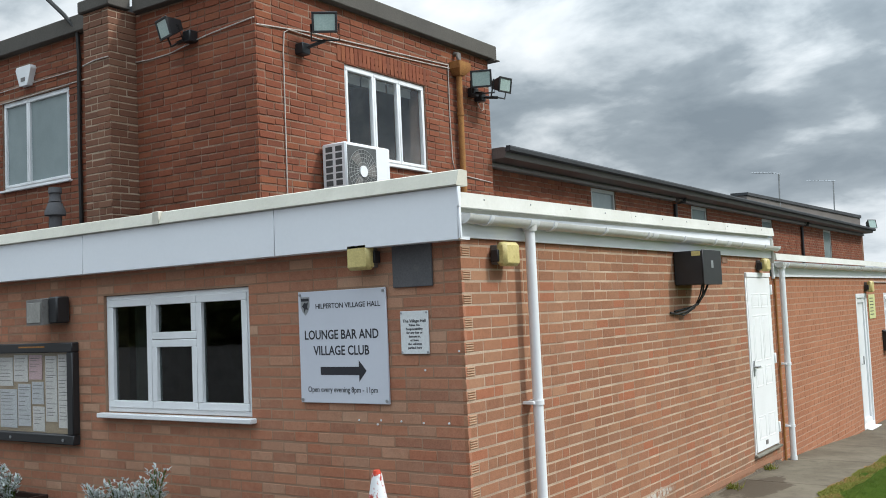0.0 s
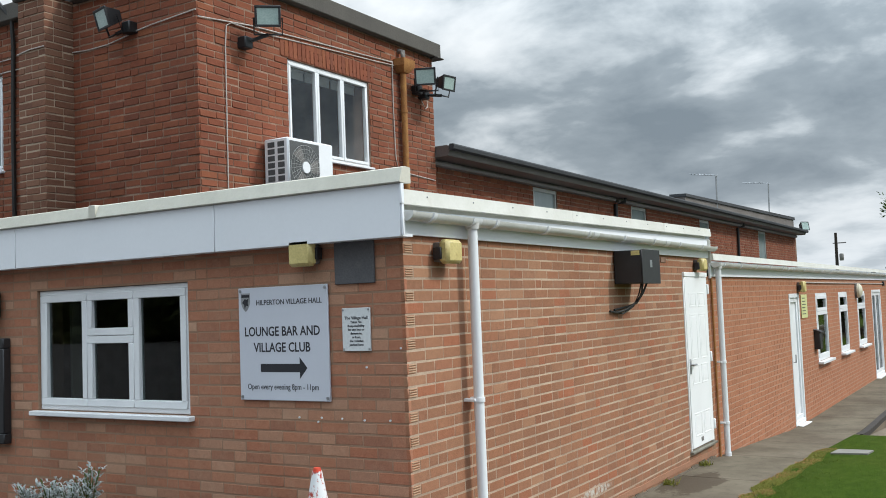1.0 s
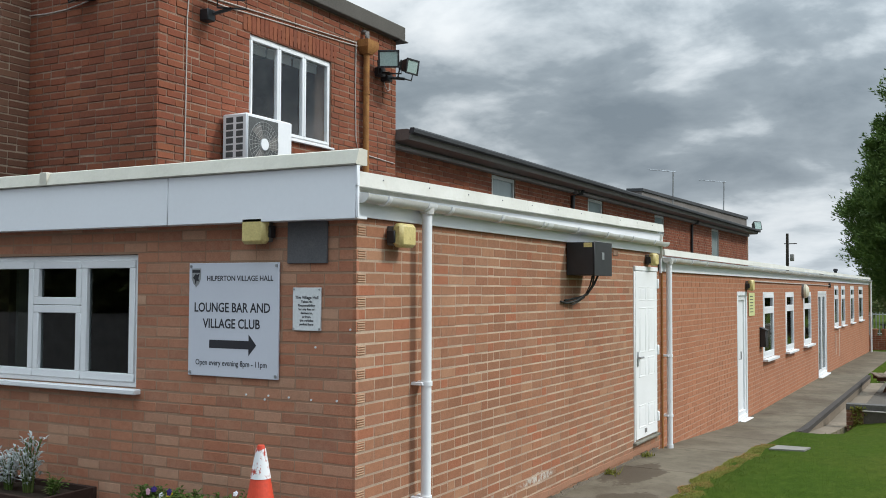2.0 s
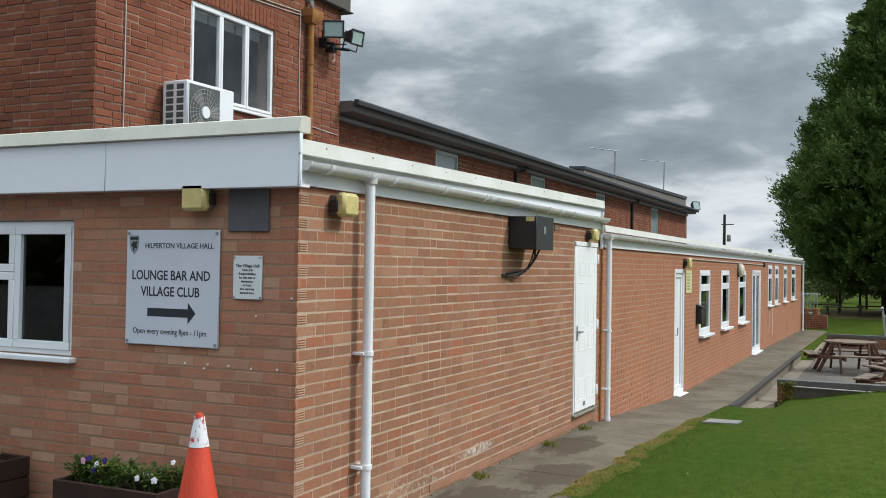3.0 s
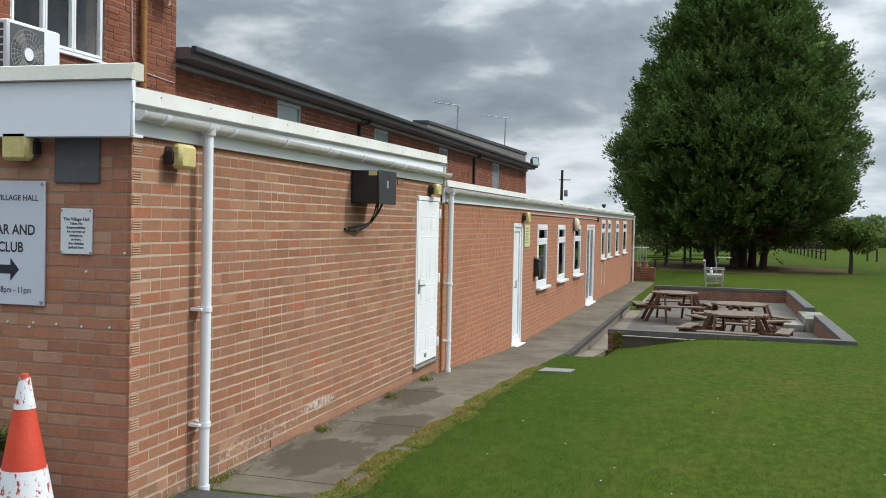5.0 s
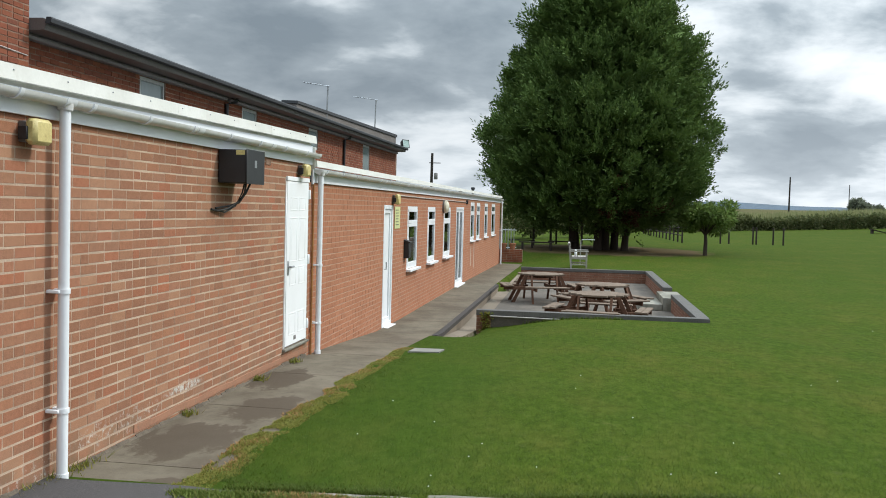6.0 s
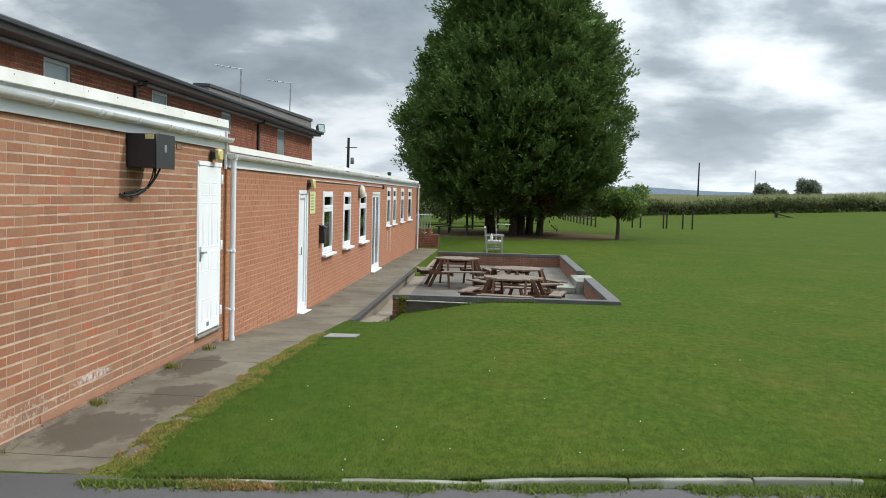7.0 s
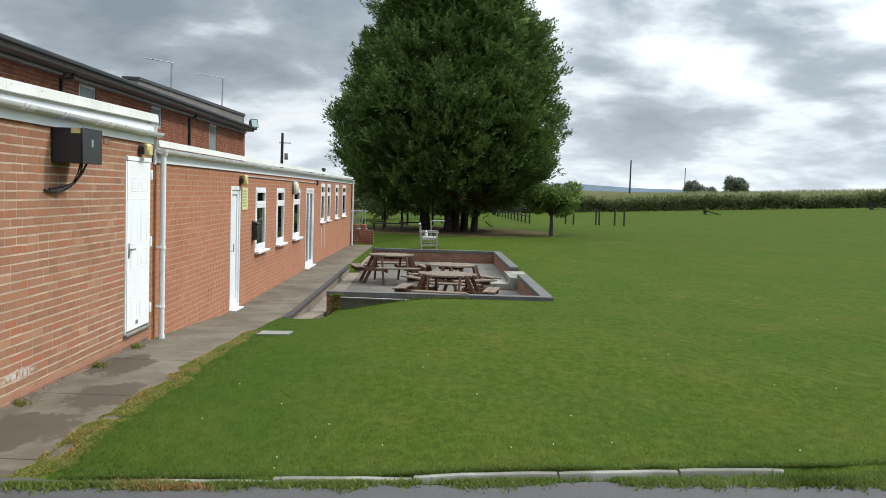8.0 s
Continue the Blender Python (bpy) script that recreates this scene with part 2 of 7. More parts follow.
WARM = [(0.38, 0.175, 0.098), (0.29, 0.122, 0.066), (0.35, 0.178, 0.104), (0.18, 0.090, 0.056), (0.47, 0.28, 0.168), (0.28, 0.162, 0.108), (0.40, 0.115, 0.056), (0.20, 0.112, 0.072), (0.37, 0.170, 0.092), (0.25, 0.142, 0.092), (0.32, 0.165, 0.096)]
# front wall: the side wall's brick in lighter tones, making up for its shade
FRONT_LIFTED = [(0.45, 0.210, 0.125), (0.36, 0.155, 0.092), (0.45, 0.22, 0.138), (0.22, 0.105, 0.072), (0.55, 0.38, 0.26), (0.44, 0.19, 0.11), (0.38, 0.125, 0.068), (0.26, 0.122, 0.082), (0.46, 0.20, 0.116), (0.30, 0.118, 0.068), (0.58, 0.42, 0.29)]
RED = [(0.265, 0.084, 0.044), (0.20, 0.060, 0.033), (0.31, 0.112, 0.056), (0.15, 0.048, 0.029), (0.25, 0.076, 0.038), (0.105, 0.042, 0.030), (0.29, 0.105, 0.044), (0.19, 0.072, 0.044)]
ORANGE = [(0.41, 0.175, 0.094), (0.36, 0.144, 0.076), (0.43, 0.196, 0.11), (0.31, 0.128, 0.068), (0.40, 0.158, 0.080), (0.28, 0.132, 0.078)]
PIER = [(0.22, 0.105, 0.066), (0.17, 0.078, 0.049), (0.23, 0.09, 0.052), (0.13, 0.062, 0.042), (0.27, 0.145, 0.09), (0.19, 0.095, 0.062)]
M_BRICK = {}
for key, tones, salt in (("side", WARM, True), ("front", FRONT_LIFTED, False), ("red", RED, False), ("orange", ORANGE, False), ("pier", PIER, False)):
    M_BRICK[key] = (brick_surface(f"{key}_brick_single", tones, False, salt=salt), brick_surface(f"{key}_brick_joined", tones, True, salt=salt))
M_MORTAR = {
    "side": surface("pale_mortar", (0.55, 0.415, 0.305), (0.30, 0.21, 0.152), 2.2, 90, 0.95, 0.4, 0.003),
    "front": surface("brown_mortar", (0.36, 0.235, 0.16), (0.26, 0.15, 0.098), 2.0, 90, 0.95, 0.4, 0.003),
    "red": surface("red_mortar", (0.36, 0.245, 0.18), (0.11, 0.05, 0.032), 2.6, 90, 0.95, 0.4, 0.003),
    "orange": surface("orange_mortar", (0.43, 0.275, 0.19), (0.33, 0.19, 0.125), 3.0, 90, 0.95, 0.4, 0.003),
    "pier": surface("grey_mortar", (0.46, 0.36, 0.27), (0.35, 0.26, 0.19), 3.0, 90, 0.95, 0.4, 0.003),
}
M_WHITE = surface("white_upvc", (0.80, 0.81, 0.82), (0.73, 0.74, 0.75), 1.5, 40, 0.35, 0.02, 0.001, grainy=0.06)
M_FASCIA = surface("white_fascia_board", (0.80, 0.82, 0.85), (0.775, 0.795, 0.825), 0.9, 30, 0.4, 0.02, 0.001, grainy=0.05)
M_CAP = surface("cream_roof_trim", (0.60, 0.575, 0.49), (0.50, 0.48, 0.40), 1.6, 50, 0.55, 0.08, 0.001, dirt=(0.46, 0.44, 0.36), grainy=0.15)
M_TRIM = surface("off_white_roof_trim", (0.70, 0.69, 0.64), (0.60, 0.59, 0.53), 1.6, 50, 0.5, 0.06, 0.001, dirt=(0.55, 0.53, 0.46), grainy=0.12)
M_GUTTER = surface("weathered_white_gutter", (0.68, 0.68, 0.66), (0.56, 0.55, 0.52), 2.5, 60, 0.4, 0.05, 0.001, dirt=(0.50, 0.49, 0.43), grainy=0.12)
M_DOOR = surface("white_painted_door", (0.85, 0.85, 0.85), (0.80, 0.80, 0.80), 2.0, 50, 0.4, 0.04, 0.001, grainy=0.06)
M_YELLOW = surface("yellowed_plastic", (0.64, 0.53, 0.22), (0.50, 0.40, 0.15), 9.0, 70, 0.45, 0.1, 0.001, dirt=(0.34, 0.22, 0.06))
M_BLACK = surface("black_metal", (0.022, 0.022, 0.024), (0.014, 0.014, 0.015), 5.0, 90, 0.5, 0.1, 0.001)
M_CABLE = surface("black_cable", (0.03, 0.028, 0.026), (0.018, 0.017, 0.016), 9.0, 90, 0.6, 0.1, 0.001)
M_SIGN = surface("silver_grey_sign_panel", (0.60, 0.62, 0.68), (0.56, 0.58, 0.64), 1.0, 40, 0.45, 0.02, 0.001, grainy=0.04)
M_PLAQUE = surface("white_plaque", (0.72, 0.74, 0.74), (0.66, 0.68, 0.68), 3.0, 60, 0.45, 0.02, 0.001)
M_INK = surface("dark_grey_lettering", (0.025, 0.025, 0.032), (0.02, 0.02, 0.026), 6.0, 90, 0.5, 0.02, 0.001)
M_SLATE = surface("grey_fibre_panel", (0.135, 0.13, 0.135), (0.10, 0.10, 0.105), 4.0, 90, 0.75, 0.2, 0.002, dirt=(0.17, 0.16, 0.15))
M_GREYLAMP = surface("grey_lamp_housing", (0.20, 0.19, 0.18), (0.14, 0.13, 0.12), 9.0, 80, 0.6, 0.15, 0.002, dirt=(0.08, 0.07, 0.06))
M_LENS = surface("greenish_floodlight_lens", (0.40, 0.50, 0.47), (0.30, 0.40, 0.37), 5.0, 60, 0.12, 0.05, 0.001)
M_COPING = surface("dark_grey_coping", (0.115, 0.105, 0.092), (0.085, 0.078, 0.070), 1.5, 60, 0.75, 0.2, 0.003)
M_EAVE = surface("grey_brown_eaves_board", (0.175, 0.155, 0.145), (0.13, 0.115, 0.105), 1.2, 50, 0.6, 0.1, 0.002)
M_EAVE_PALE = surface("pale_grey_eaves_rail", (0.30, 0.275, 0.27), (0.23, 0.21, 0.20), 1.2, 50, 0.6, 0.1, 0.002)
M_ROOF = surface("dark_roof_felt", (0.075, 0.078, 0.082), (0.05, 0.052, 0.056), 1.2, 70, 0.85, 0.3, 0.003)
M_RUST = surface("rusty_ochre_pipe", (0.40, 0.20, 0.065), (0.24, 0.10, 0.04), 7.0, 70, 0.75, 0.25, 0.002, dirt=(0.13, 0.055, 0.03))
M_WHITECABLE = surface("grey_white_cable", (0.55, 0.50, 0.46), (0.42, 0.37, 0.33), 8.0, 70, 0.6, 0.1, 0.001)
M_STEEL = surface("dull_steel", (0.45, 0.46, 0.47), (0.33, 0.34, 0.35), 6.0, 80, 0.4, 0.1, 0.001, metal=0.8)
M_ALUMINIUM = surface("grey_window_frame", (0.52, 0.52, 0.50), (0.43, 0.43, 0.41), 4.0, 70, 0.45, 0.05, 0.001)
M_GLASS = glass_pane("window_glass", (0.92, 0.95, 0.95))
M_DARKGLASS = glass_pane("smoked_window_glass", (0.30, 0.34, 0.34))
# opaque pane: the sky's reflection is put into its grey colour
M_SKYPANE = surface("frosted_grey_pane", (0.27, 0.32, 0.32), (0.22, 0.265, 0.265), 1.5, 40, 0.22, 0.02, 0.001, grainy=0.08)
M_INSIDE = surface("dim_room_plaster", (0.55, 0.54, 0.51), (0.48, 0.47, 0.44), 1.0, 40, 0.9, 0.05, 0.002)

# ---- ground materials ----


def lawn_surface():
    k = Nodes("mown_grass")
    x, y, z = k.xyz()
    broad = k.noise(0.22, 5.0, 0.6)
    patch = k.noise(1.3, 6.0, 0.65, (1.0, 0.5, 1.0))
    clump = k.noise(11.0, 7.0, 0.75, (1.0, 0.45, 1.0))
    blade = k.noise(70.0, 4.0, 0.7, (1.0, 0.22, 1.0))
    col = k.ramp(blade, [(0.28, (0.0259, 0.0424, 0.0046)), (0.5, (0.0403, 0.0631, 0.0061)), (0.72, (0.0576, 0.0838, 0.0098))])
    # olive, drier stretches and fresh green ones
    col = k.mix(k.ramp(patch, [(0.44, (0, 0, 0)), (0.66, (0.62, 0.62, 0.62))]), col, (0.0758, 0.0745, 0.0137))
    col = k.mix(k.ramp(broad, [(0.42, (0, 0, 0)), (0.62, (0.55, 0.55, 0.55))]), col, (0.0317, 0.0590, 0.0061))
    col = k.mix(k.ramp(clump, [(0.36, (0.68, 0.68, 0.68)), (0.52, (0, 0, 0))]), col, (0.0221, 0.0393, 0.0038))
    col = k.mix(k.ramp(clump, [(0.52, (0, 0, 0)), (0.70, (0.6, 0.6, 0.6))]), col, (0.0797, 0.1014, 0.0182))
    dry = k.noise(3.1, 7.0, 0.75)
    col = k.mix(k.ramp(dry, [(0.60, (0, 0, 0)), (0.78, (0.5, 0.5, 0.5))]), col, (0.12, 0.11, 0.04))
    # lush strip where the run-off from the path keeps the grass moist
    strip = k.math("MULTIPLY", k.math("SUBTRACT", k.math("ADD", 2.55, k.math("MULTIPLY", patch, 1.2)), x, True), k.math("SUBTRACT", 11.5, y, True))
    col = k.mix(k.math("MULTIPLY", strip, 0.32), col, (0.0240, 0.0549, 0.0068))
    # bare brown earth under the big tree
    far = k.n.new("ShaderNodeVectorMath")
    far.operation = "DISTANCE"
    k.l.new(k.pos, far.inputs[0])
    far.inputs[1].default_value = (4.8, 46.5, 0.0)
    bare = k.math("MULTIPLY", k.math("SUBTRACT", k.math("ADD", 4.2, k.math("MULTIPLY", patch, 3.0)), far.outputs["Value"], True), 0.75)
    col = k.mix(bare, col, (0.115, 0.075, 0.045))
    k.bump(k.math("ADD", blade, k.math("MULTIPLY", clump, 1.5)), 0.5, 0.014)
    return k.done(col, 0.95, 0.0, 0.03)


def concrete_surface(name, light, dark, damp, puddles=()):
    """Stained concrete; puddles: (x, y, half-width, half-length) of damp patches with ragged edges."""
    k = Nodes(name)
    patch = k.noise(1.1, 7.0, 0.65)
    wet = k.noise(0.95, 5.0, 0.6, (1.3, 0.6, 1.0))
    grit = k.noise(120.0, 4.0, 0.7)
    blot = k.noise(7.0, 7.0, 0.7)
    col = k.mix(k.ramp(patch, [(0.35, (0, 0, 0)), (0.62, (1, 1, 1))]), dark, light)
    col = k.mix(k.ramp(wet, [(0.46, (0, 0, 0)), (0.54, (0.85, 0.85, 0.85))]) if not puddles else k.ramp(wet, [(0.52, (0, 0, 0)), (0.62, (0.5, 0.5, 0.5))]), col, damp)
    col = k.mix(k.ramp(blot, [(0.50, (0, 0, 0)), (0.68, (0.55, 0.55, 0.55))]), col, tuple(0.7 * c for c in dark))
    if puddles:
        x, y, z = k.xyz()
        ragged = k.noise(3.2, 6.0, 0.65, (1.6, 0.8, 1.0))
        for cx, cy, rx, ry in puddles:
            u = k.math("DIVIDE", k.math("SUBTRACT", x, cx), rx)
            v = k.math("DIVIDE", k.math("SUBTRACT", y, cy), ry)
            d = k.math("ADD", k.math("MULTIPLY", u, u), k.math("MULTIPLY", v, v))
            d = k.math("ADD", d, k.math("MULTIPLY", k.math("SUBTRACT", ragged, 0.5), 3.4))
            col = k.mix(k.ramp(d, [(0.72, (0.85, 0.85, 0.85)), (0.98, (0, 0, 0))]), col, damp)
    col = k.mix(0.3, col, k.ramp(grit, [(0.3, dark), (0.7, light)]))
    k.bump(grit, 0.4, 0.004)
    return k.done(col, k.ramp(wet, [(0.5, (0.9, 0.9, 0.9)), (0.6, (0.8, 0.8, 0.8))]), 0.0, 0.10)


def asphalt_surface():
    k = Nodes("worn_asphalt")
    stone = k.noise(160.0, 3.0, 0.7)
    patch = k.noise(0.9, 6.0, 0.6)
    col = k.ramp(stone, [(0.32, (0.030, 0.027, 0.026)), (0.55, (0.070, 0.063, 0.060)), (0.75, (0.16, 0.148, 0.14))])
    col = k.mix(k.ramp(patch, [(0.4, (0, 0, 0)), (0.7, (0.5, 0.5, 0.5))]), col, (0.075, 0.068, 0.068))
    k.bump(stone, 0.6, 0.006)
    return k.done(col, 0.9, 0.0, 0.3)


def leaf_surface(name, tones, rough=0.6, thin=0.38):
    k = Nodes(name)
    rnd = k.n.new("ShaderNodeNewGeometry").outputs["Random Per Island"]
    col = k.ramp(rnd, [(i / (len(tones) - 1), t) for i, t in enumerate(tones)])
    broad = k.noise(0.7, 4.0, 0.6)
    col = k.mix(k.ramp(broad, [(0.4, (0, 0, 0)), (0.7, (0.6, 0.6, 0.6))]), col, tuple(0.6 * c for c in tones[0]))
    k.done(col, rough, 0.0, 0.12)
    through_ = k.n.new("ShaderNodeBsdfTranslucent")
    k.l.new(col, through_.inputs["Color"])
    both = k.n.new("ShaderNodeMixShader")
    both.inputs[0].default_value = thin
    k.l.new(k.bsdf.outputs[0], both.inputs[1])
    k.l.new(through_.outputs[0], both.inputs[2])
    k.l.new(both.outputs[0], k.n["Material Output"].inputs["Surface"])
    return k.mat


M_LAWN = lawn_surface()
M_PATH = concrete_surface("stained_path_concrete", (0.182, 0.155, 0.115), (0.095, 0.077, 0.055), (0.056, 0.039, 0.027), [(0.42, 2.05, 0.42, 0.62), (0.62, 3.35, 0.34, 0.62), (0.25, 4.9, 0.30, 0.7), (0.75, 0.85, 0.2, 0.15)])
M_PATIO = concrete_surface("patio_concrete", (0.145, 0.126, 0.106), (0.105, 0.091, 0.076), (0.08, 0.07, 0.06))
M_KERB = concrete_surface("kerb_concrete", (0.27, 0.255, 0.215), (0.18, 0.17, 0.14), (0.10, 0.095, 0.07))
M_ASPHALT = asphalt_surface()
M_BLUEBRICK = surface("blue_black_coping_brick", (0.125, 0.118, 0.108), (0.082, 0.078, 0.072), 3.0, 80, 0.75, 0.3, 0.003)
M_GRASSBLADE = leaf_surface("grass_blades", [(0.068, 0.104, 0.014), (0.085, 0.122, 0.019), (0.056, 0.090, 0.011), (0.125, 0.138, 0.034)])
M_WEED = leaf_surface("mossy_weeds", [(0.24, 0.235, 0.05), (0.17, 0.19, 0.038), (0.27, 0.21, 0.055), (0.13, 0.165, 0.03), (0.20, 0.205, 0.042)])
M_WITHERED = leaf_surface("withered_weeds", [(0.34, 0.19, 0.075), (0.40, 0.24, 0.10), (0.26, 0.14, 0.055)])
M_FIELD = surface("stubble_field", (0.42, 0.36, 0.20), (0.33, 0.30, 0.16), 0.05, 2.0, 0.9, 0.2, 0.05)
# the haze over the hills is mixed into this blue-grey
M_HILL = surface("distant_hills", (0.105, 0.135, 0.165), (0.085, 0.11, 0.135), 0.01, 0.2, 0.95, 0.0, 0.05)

# ---- ground ----
PX0, PX1, PY0, PY1, PZ = 1.45, 5.84, 13.85, 28.6, -0.60
PATIO_TOP = -0.165


def steps(rows, w):
    for (a, p), (b, q) in zip(rows, rows[1:]):
        if w <= b:
            return p + (q - p) * max(0.0, (w - a) / (b - a))
    return rows[-1][1]


def soft(a, b, w):
    t = min(1.0, max(0.0, (w - a) / (b - a)))
    return t * t * (3 - 2 * t)


def path_level(y):
    return steps([(-50, 0.0), (0.0, 0.0), (1.0, -0.03), (6.0, -0.075), (7.5, -0.12), (11.5, -0.355), (23.5, -0.40), (37, -0.54), (45, -0.35), (60, -0.1)], y)


def lawn_level(x, y):
    b = steps([(-60, 0.0), (0.4, -0.03), (0.8, 0.035), (5, -0.03), (9, -0.13), (13.8, -0.24), (28, -0.30), (40, -0.24), (60, -0.08), (110, -0.12), (400, 0.2)], y)
    b += 0.045 * max(0.0, x - 17) * soft(25, 100, y) * (1 - soft(110, 150, y)) + 2.0 * soft(110, 150, y) * soft(10, 60, x)
    w = soft(1.15, 4.2, x) if y < 34 else soft(1.15, 4.2, x) + (1 - soft(1.15, 4.2, x)) * soft(37, 44, y)
    g = path_level(y) * (1 - w) + b * w
    # the hollow beside the ramp into the patio
    g -= 0.16 * (1 - soft(1.5, 3.4, x)) * soft(1.0, 1.3, x) * soft(10.2, 13.4, y) * (1 - soft(29, 31, y))
    return g


def kerb_line(x):
    d = x - 1.55
    return 0.665 + 0.085 * d + 0.0105 * d * d


def lawn_edge(x):
    """Where the lawn ends towards the car park: at the kerb, or straight on beside it."""
    return 0.80 + max(0.0, kerb_line(min(x, 6.3)) + 0.02 - 0.80) * (1 - soft(6.3, 7.1, x))


def ground_level(x, y):
    e = lawn_edge(x)
    if y < e + 0.06 and x > -60:
        return -0.02 if y < e else -0.02 + (y - e) / 0.06 * (lawn_level(x, 0.9) + 0.02)
    if PX0 - 0.02 < x < PX1 + 0.02 and PY0 - 0.02 < y < PY1 + 0.02:
        return PZ - 0.05
    if 0.98 < x < PX0 and 10.6 < y < 23.4:
        return steps([(10.6, path_level(10.6) - 0.02), (11.0, path_level(11.0) - 0.10), (PY0 - 0.2, PZ - 0.10), (PY1, PZ - 0.10)], y)
    if x < 0.02 and y < 37:
        return path_level(y) - 0.08
    if x < 1.0 and y < 36.9:
        return path_level(y) - 0.06
    return lawn_level(x, y) + 0.018 * noise.noise(Vector((x * 0.5, y * 0.5, 0.0)))


def lines(*spans):
    out = []
    for a, b, n in spans:
        out += [a + (b - a) * i / n for i in range(n)]
    return out + [spans[-1][1]]


gx = sorted(set(lines((-2500, -300, 4), (-300, -60, 6), (-60, -10, 6), (-10, -0.3, 4), (-0.3, 0.98, 3), (0.98, 1.02, 1), (1.02, PX0 - 0.03, 2), (PX0 - 0.03, PX0 - 0.01, 1), (PX0 - 0.01, PX1 + 0.01, 20), (PX1 + 0.01, PX1 + 0.03, 1), (PX1 + 0.03, 8, 10), (8, 20, 30), (20, 70, 25), (70, 300, 10), (300, 2500, 5))))
gy = sorted(set(lines((-2500, -100, 4), (-100, 0.79, 8), (0.79, 0.87, 2), (0.87, 1.40, 11), (1.40, PY0 - 0.03, 42), (PY0 - 0.03, PY0 - 0.01, 1), (PY0 - 0.01, PY1 + 0.01, 12), (PY1 + 0.01, PY1 + 0.03, 1), (PY1 + 0.03, 36.85, 12), (36.85, 36.95, 1), (36.95, 60, 20), (60, 150, 30), (150, 500, 10), (500, 2500, 6))))
sheet = Shape()
sheet.v = [(x, y, ground_level(x, y)) for y in gy for x in gx]
nx = len(gx)
sheet.f = [(j * nx + i, j * nx + i + 1, (j + 1) * nx + i + 1, (j + 1) * nx + i) for j in range(len(gy) - 1) for i in range(nx - 1)]
solid("ground", sheet, M_LAWN, "mown green lawn with worn and drier patches", "lawn", mend=False)

# asphalt of the car park in front
yard = Shape()
yx, yy = lines((-140, -40, 10), (-40, -2, 15), (-2, 9, 66), (9, 60, 20)), lines((-60, -6, 6), (-6, 0.83, 14))
yard.v = [(x, lawn_edge(x) - 0.09 - 0.07 * noise.noise(Vector((x * 1.7, 3.0, 0))) - 0.03 * noise.noise(Vector((x * 6.0, 1.0, 0))) - 0.22 * soft(4.6, 6.2, x) * (1 - soft(6.4, 7.2, x)) if j == len(yy) - 1 else y, 0.0 + 0.006 * noise.noise(Vector((x, y, 4)))) for j, y in enumerate(yy) for x in yx]
yard.f = [(j * len(yx) + i, j * len(yx) + i + 1, (j + 1) * len(yx) + i + 1, (j + 1) * len(yx) + i) for j in range(len(yy) - 1) for i in range(len(yx) - 1)]
solid("road", yard, M_ASPHALT, "worn grey asphalt of the car park", "asphalt", mend=False)

# concrete path along the wall, in bays
rng = random.Random(5)
bays = [0.55, 0.72, 1.27, 3.4, 5.3, 7.1, 9.0, 11.0, 13.2, 15.6, 18.0, 20.5, 23.0, 25.6, 28.2, 31.0, 34.0, 36.9]
path_thing = thing("pavement", (0, 0.5, 0), "stained concrete path along the brick wall", "path", kind="structure")
for a, b in zip(bays, bays[1:]):
    s = Shape()
    w0 = 1.0 if a > 10 else 1.06
    za, zb = path_level(a + 0.01), path_level(b - 0.01)
    a, b = a + 0.006, b - 0.006
    vs = [(0.0, a, za), (w0, a, za - 0.01), (w0, b, zb - 0.01), (0.0, b, zb), (0.0, a, za - 0.2), (w0, a, za - 0.42), (w0, b, zb - 0.42), (0.0, b, zb - 0.2)]
    s.add(vs, [(0, 1, 2, 3), (7, 6, 5, 4), (0, 4, 5, 1), (1, 5, 6, 2), (2, 6, 7, 3), (3, 7, 4, 0)])
    part("concrete_bay", s, M_PATH, path_thing)

# ---- walls ----
COURSE, STRETCH, JOINT, PERP = 0.0763, 0.2245, 0.0105, 0.0045
BRICK_MESH = {}


def wall_body(u0, u1, z0, z1, thick, turn, holes):
    """The wall behind its bricks, with the openings cut through."""
    s = Shape(turn)
    cuts = sorted({u0, u1, *[c for h in holes for c in h[:2] if u0 < c < u1]})
    for a, b in zip(cuts, cuts[1:]):
        z = z0
        for h in sorted((h for h in holes if h[0] < (a + b) / 2 < h[1]), key=lambda h: h[2]):
            if h[2] > z:
                s.box((a, -thick, z), (b, 0, h[2]))
            z = max(z, h[3])
        if z < z1:
            s.box((a, -thick, z), (b, 0, z1))
    return s


def courses(u0, u1, z0, z1, holes, seed, headers=0.0, shift=0.0):
    """Rows of (start, end, foot, top) of the bricks of a wall in stretcher bond."""
    r = random.Random(seed)
    row, z = 0, z0
    while z < z1 - 0.02:
        top = min(z + COURSE - JOINT, z1)
        mid = (z + top) / 2
        blocked = [h for h in holes if h[2] - 0.012 < mid < h[3] + 0.012]
        u = u0 - (shift + (STRETCH / 2 if row % 2 else 0)) % STRETCH
        while u < u1:
            long = STRETCH
            if r.random() < headers:
                long = STRETCH / 2
            end = u + long - PERP
            spans = [(max(u, u0), u1 if u1 - end < 0.03 else min(end, u1))]
            for h in blocked:
                spans = [q for a, b in spans for q in ((a, min(b, h[0])), (max(a, h[1]), b)) if q[1] - q[0] > 0.02]
            for a, b in spans:
                if b - a > 0.02:
                    yield a, b, z, top, row
            u += long
        z += COURSE
        row += 1


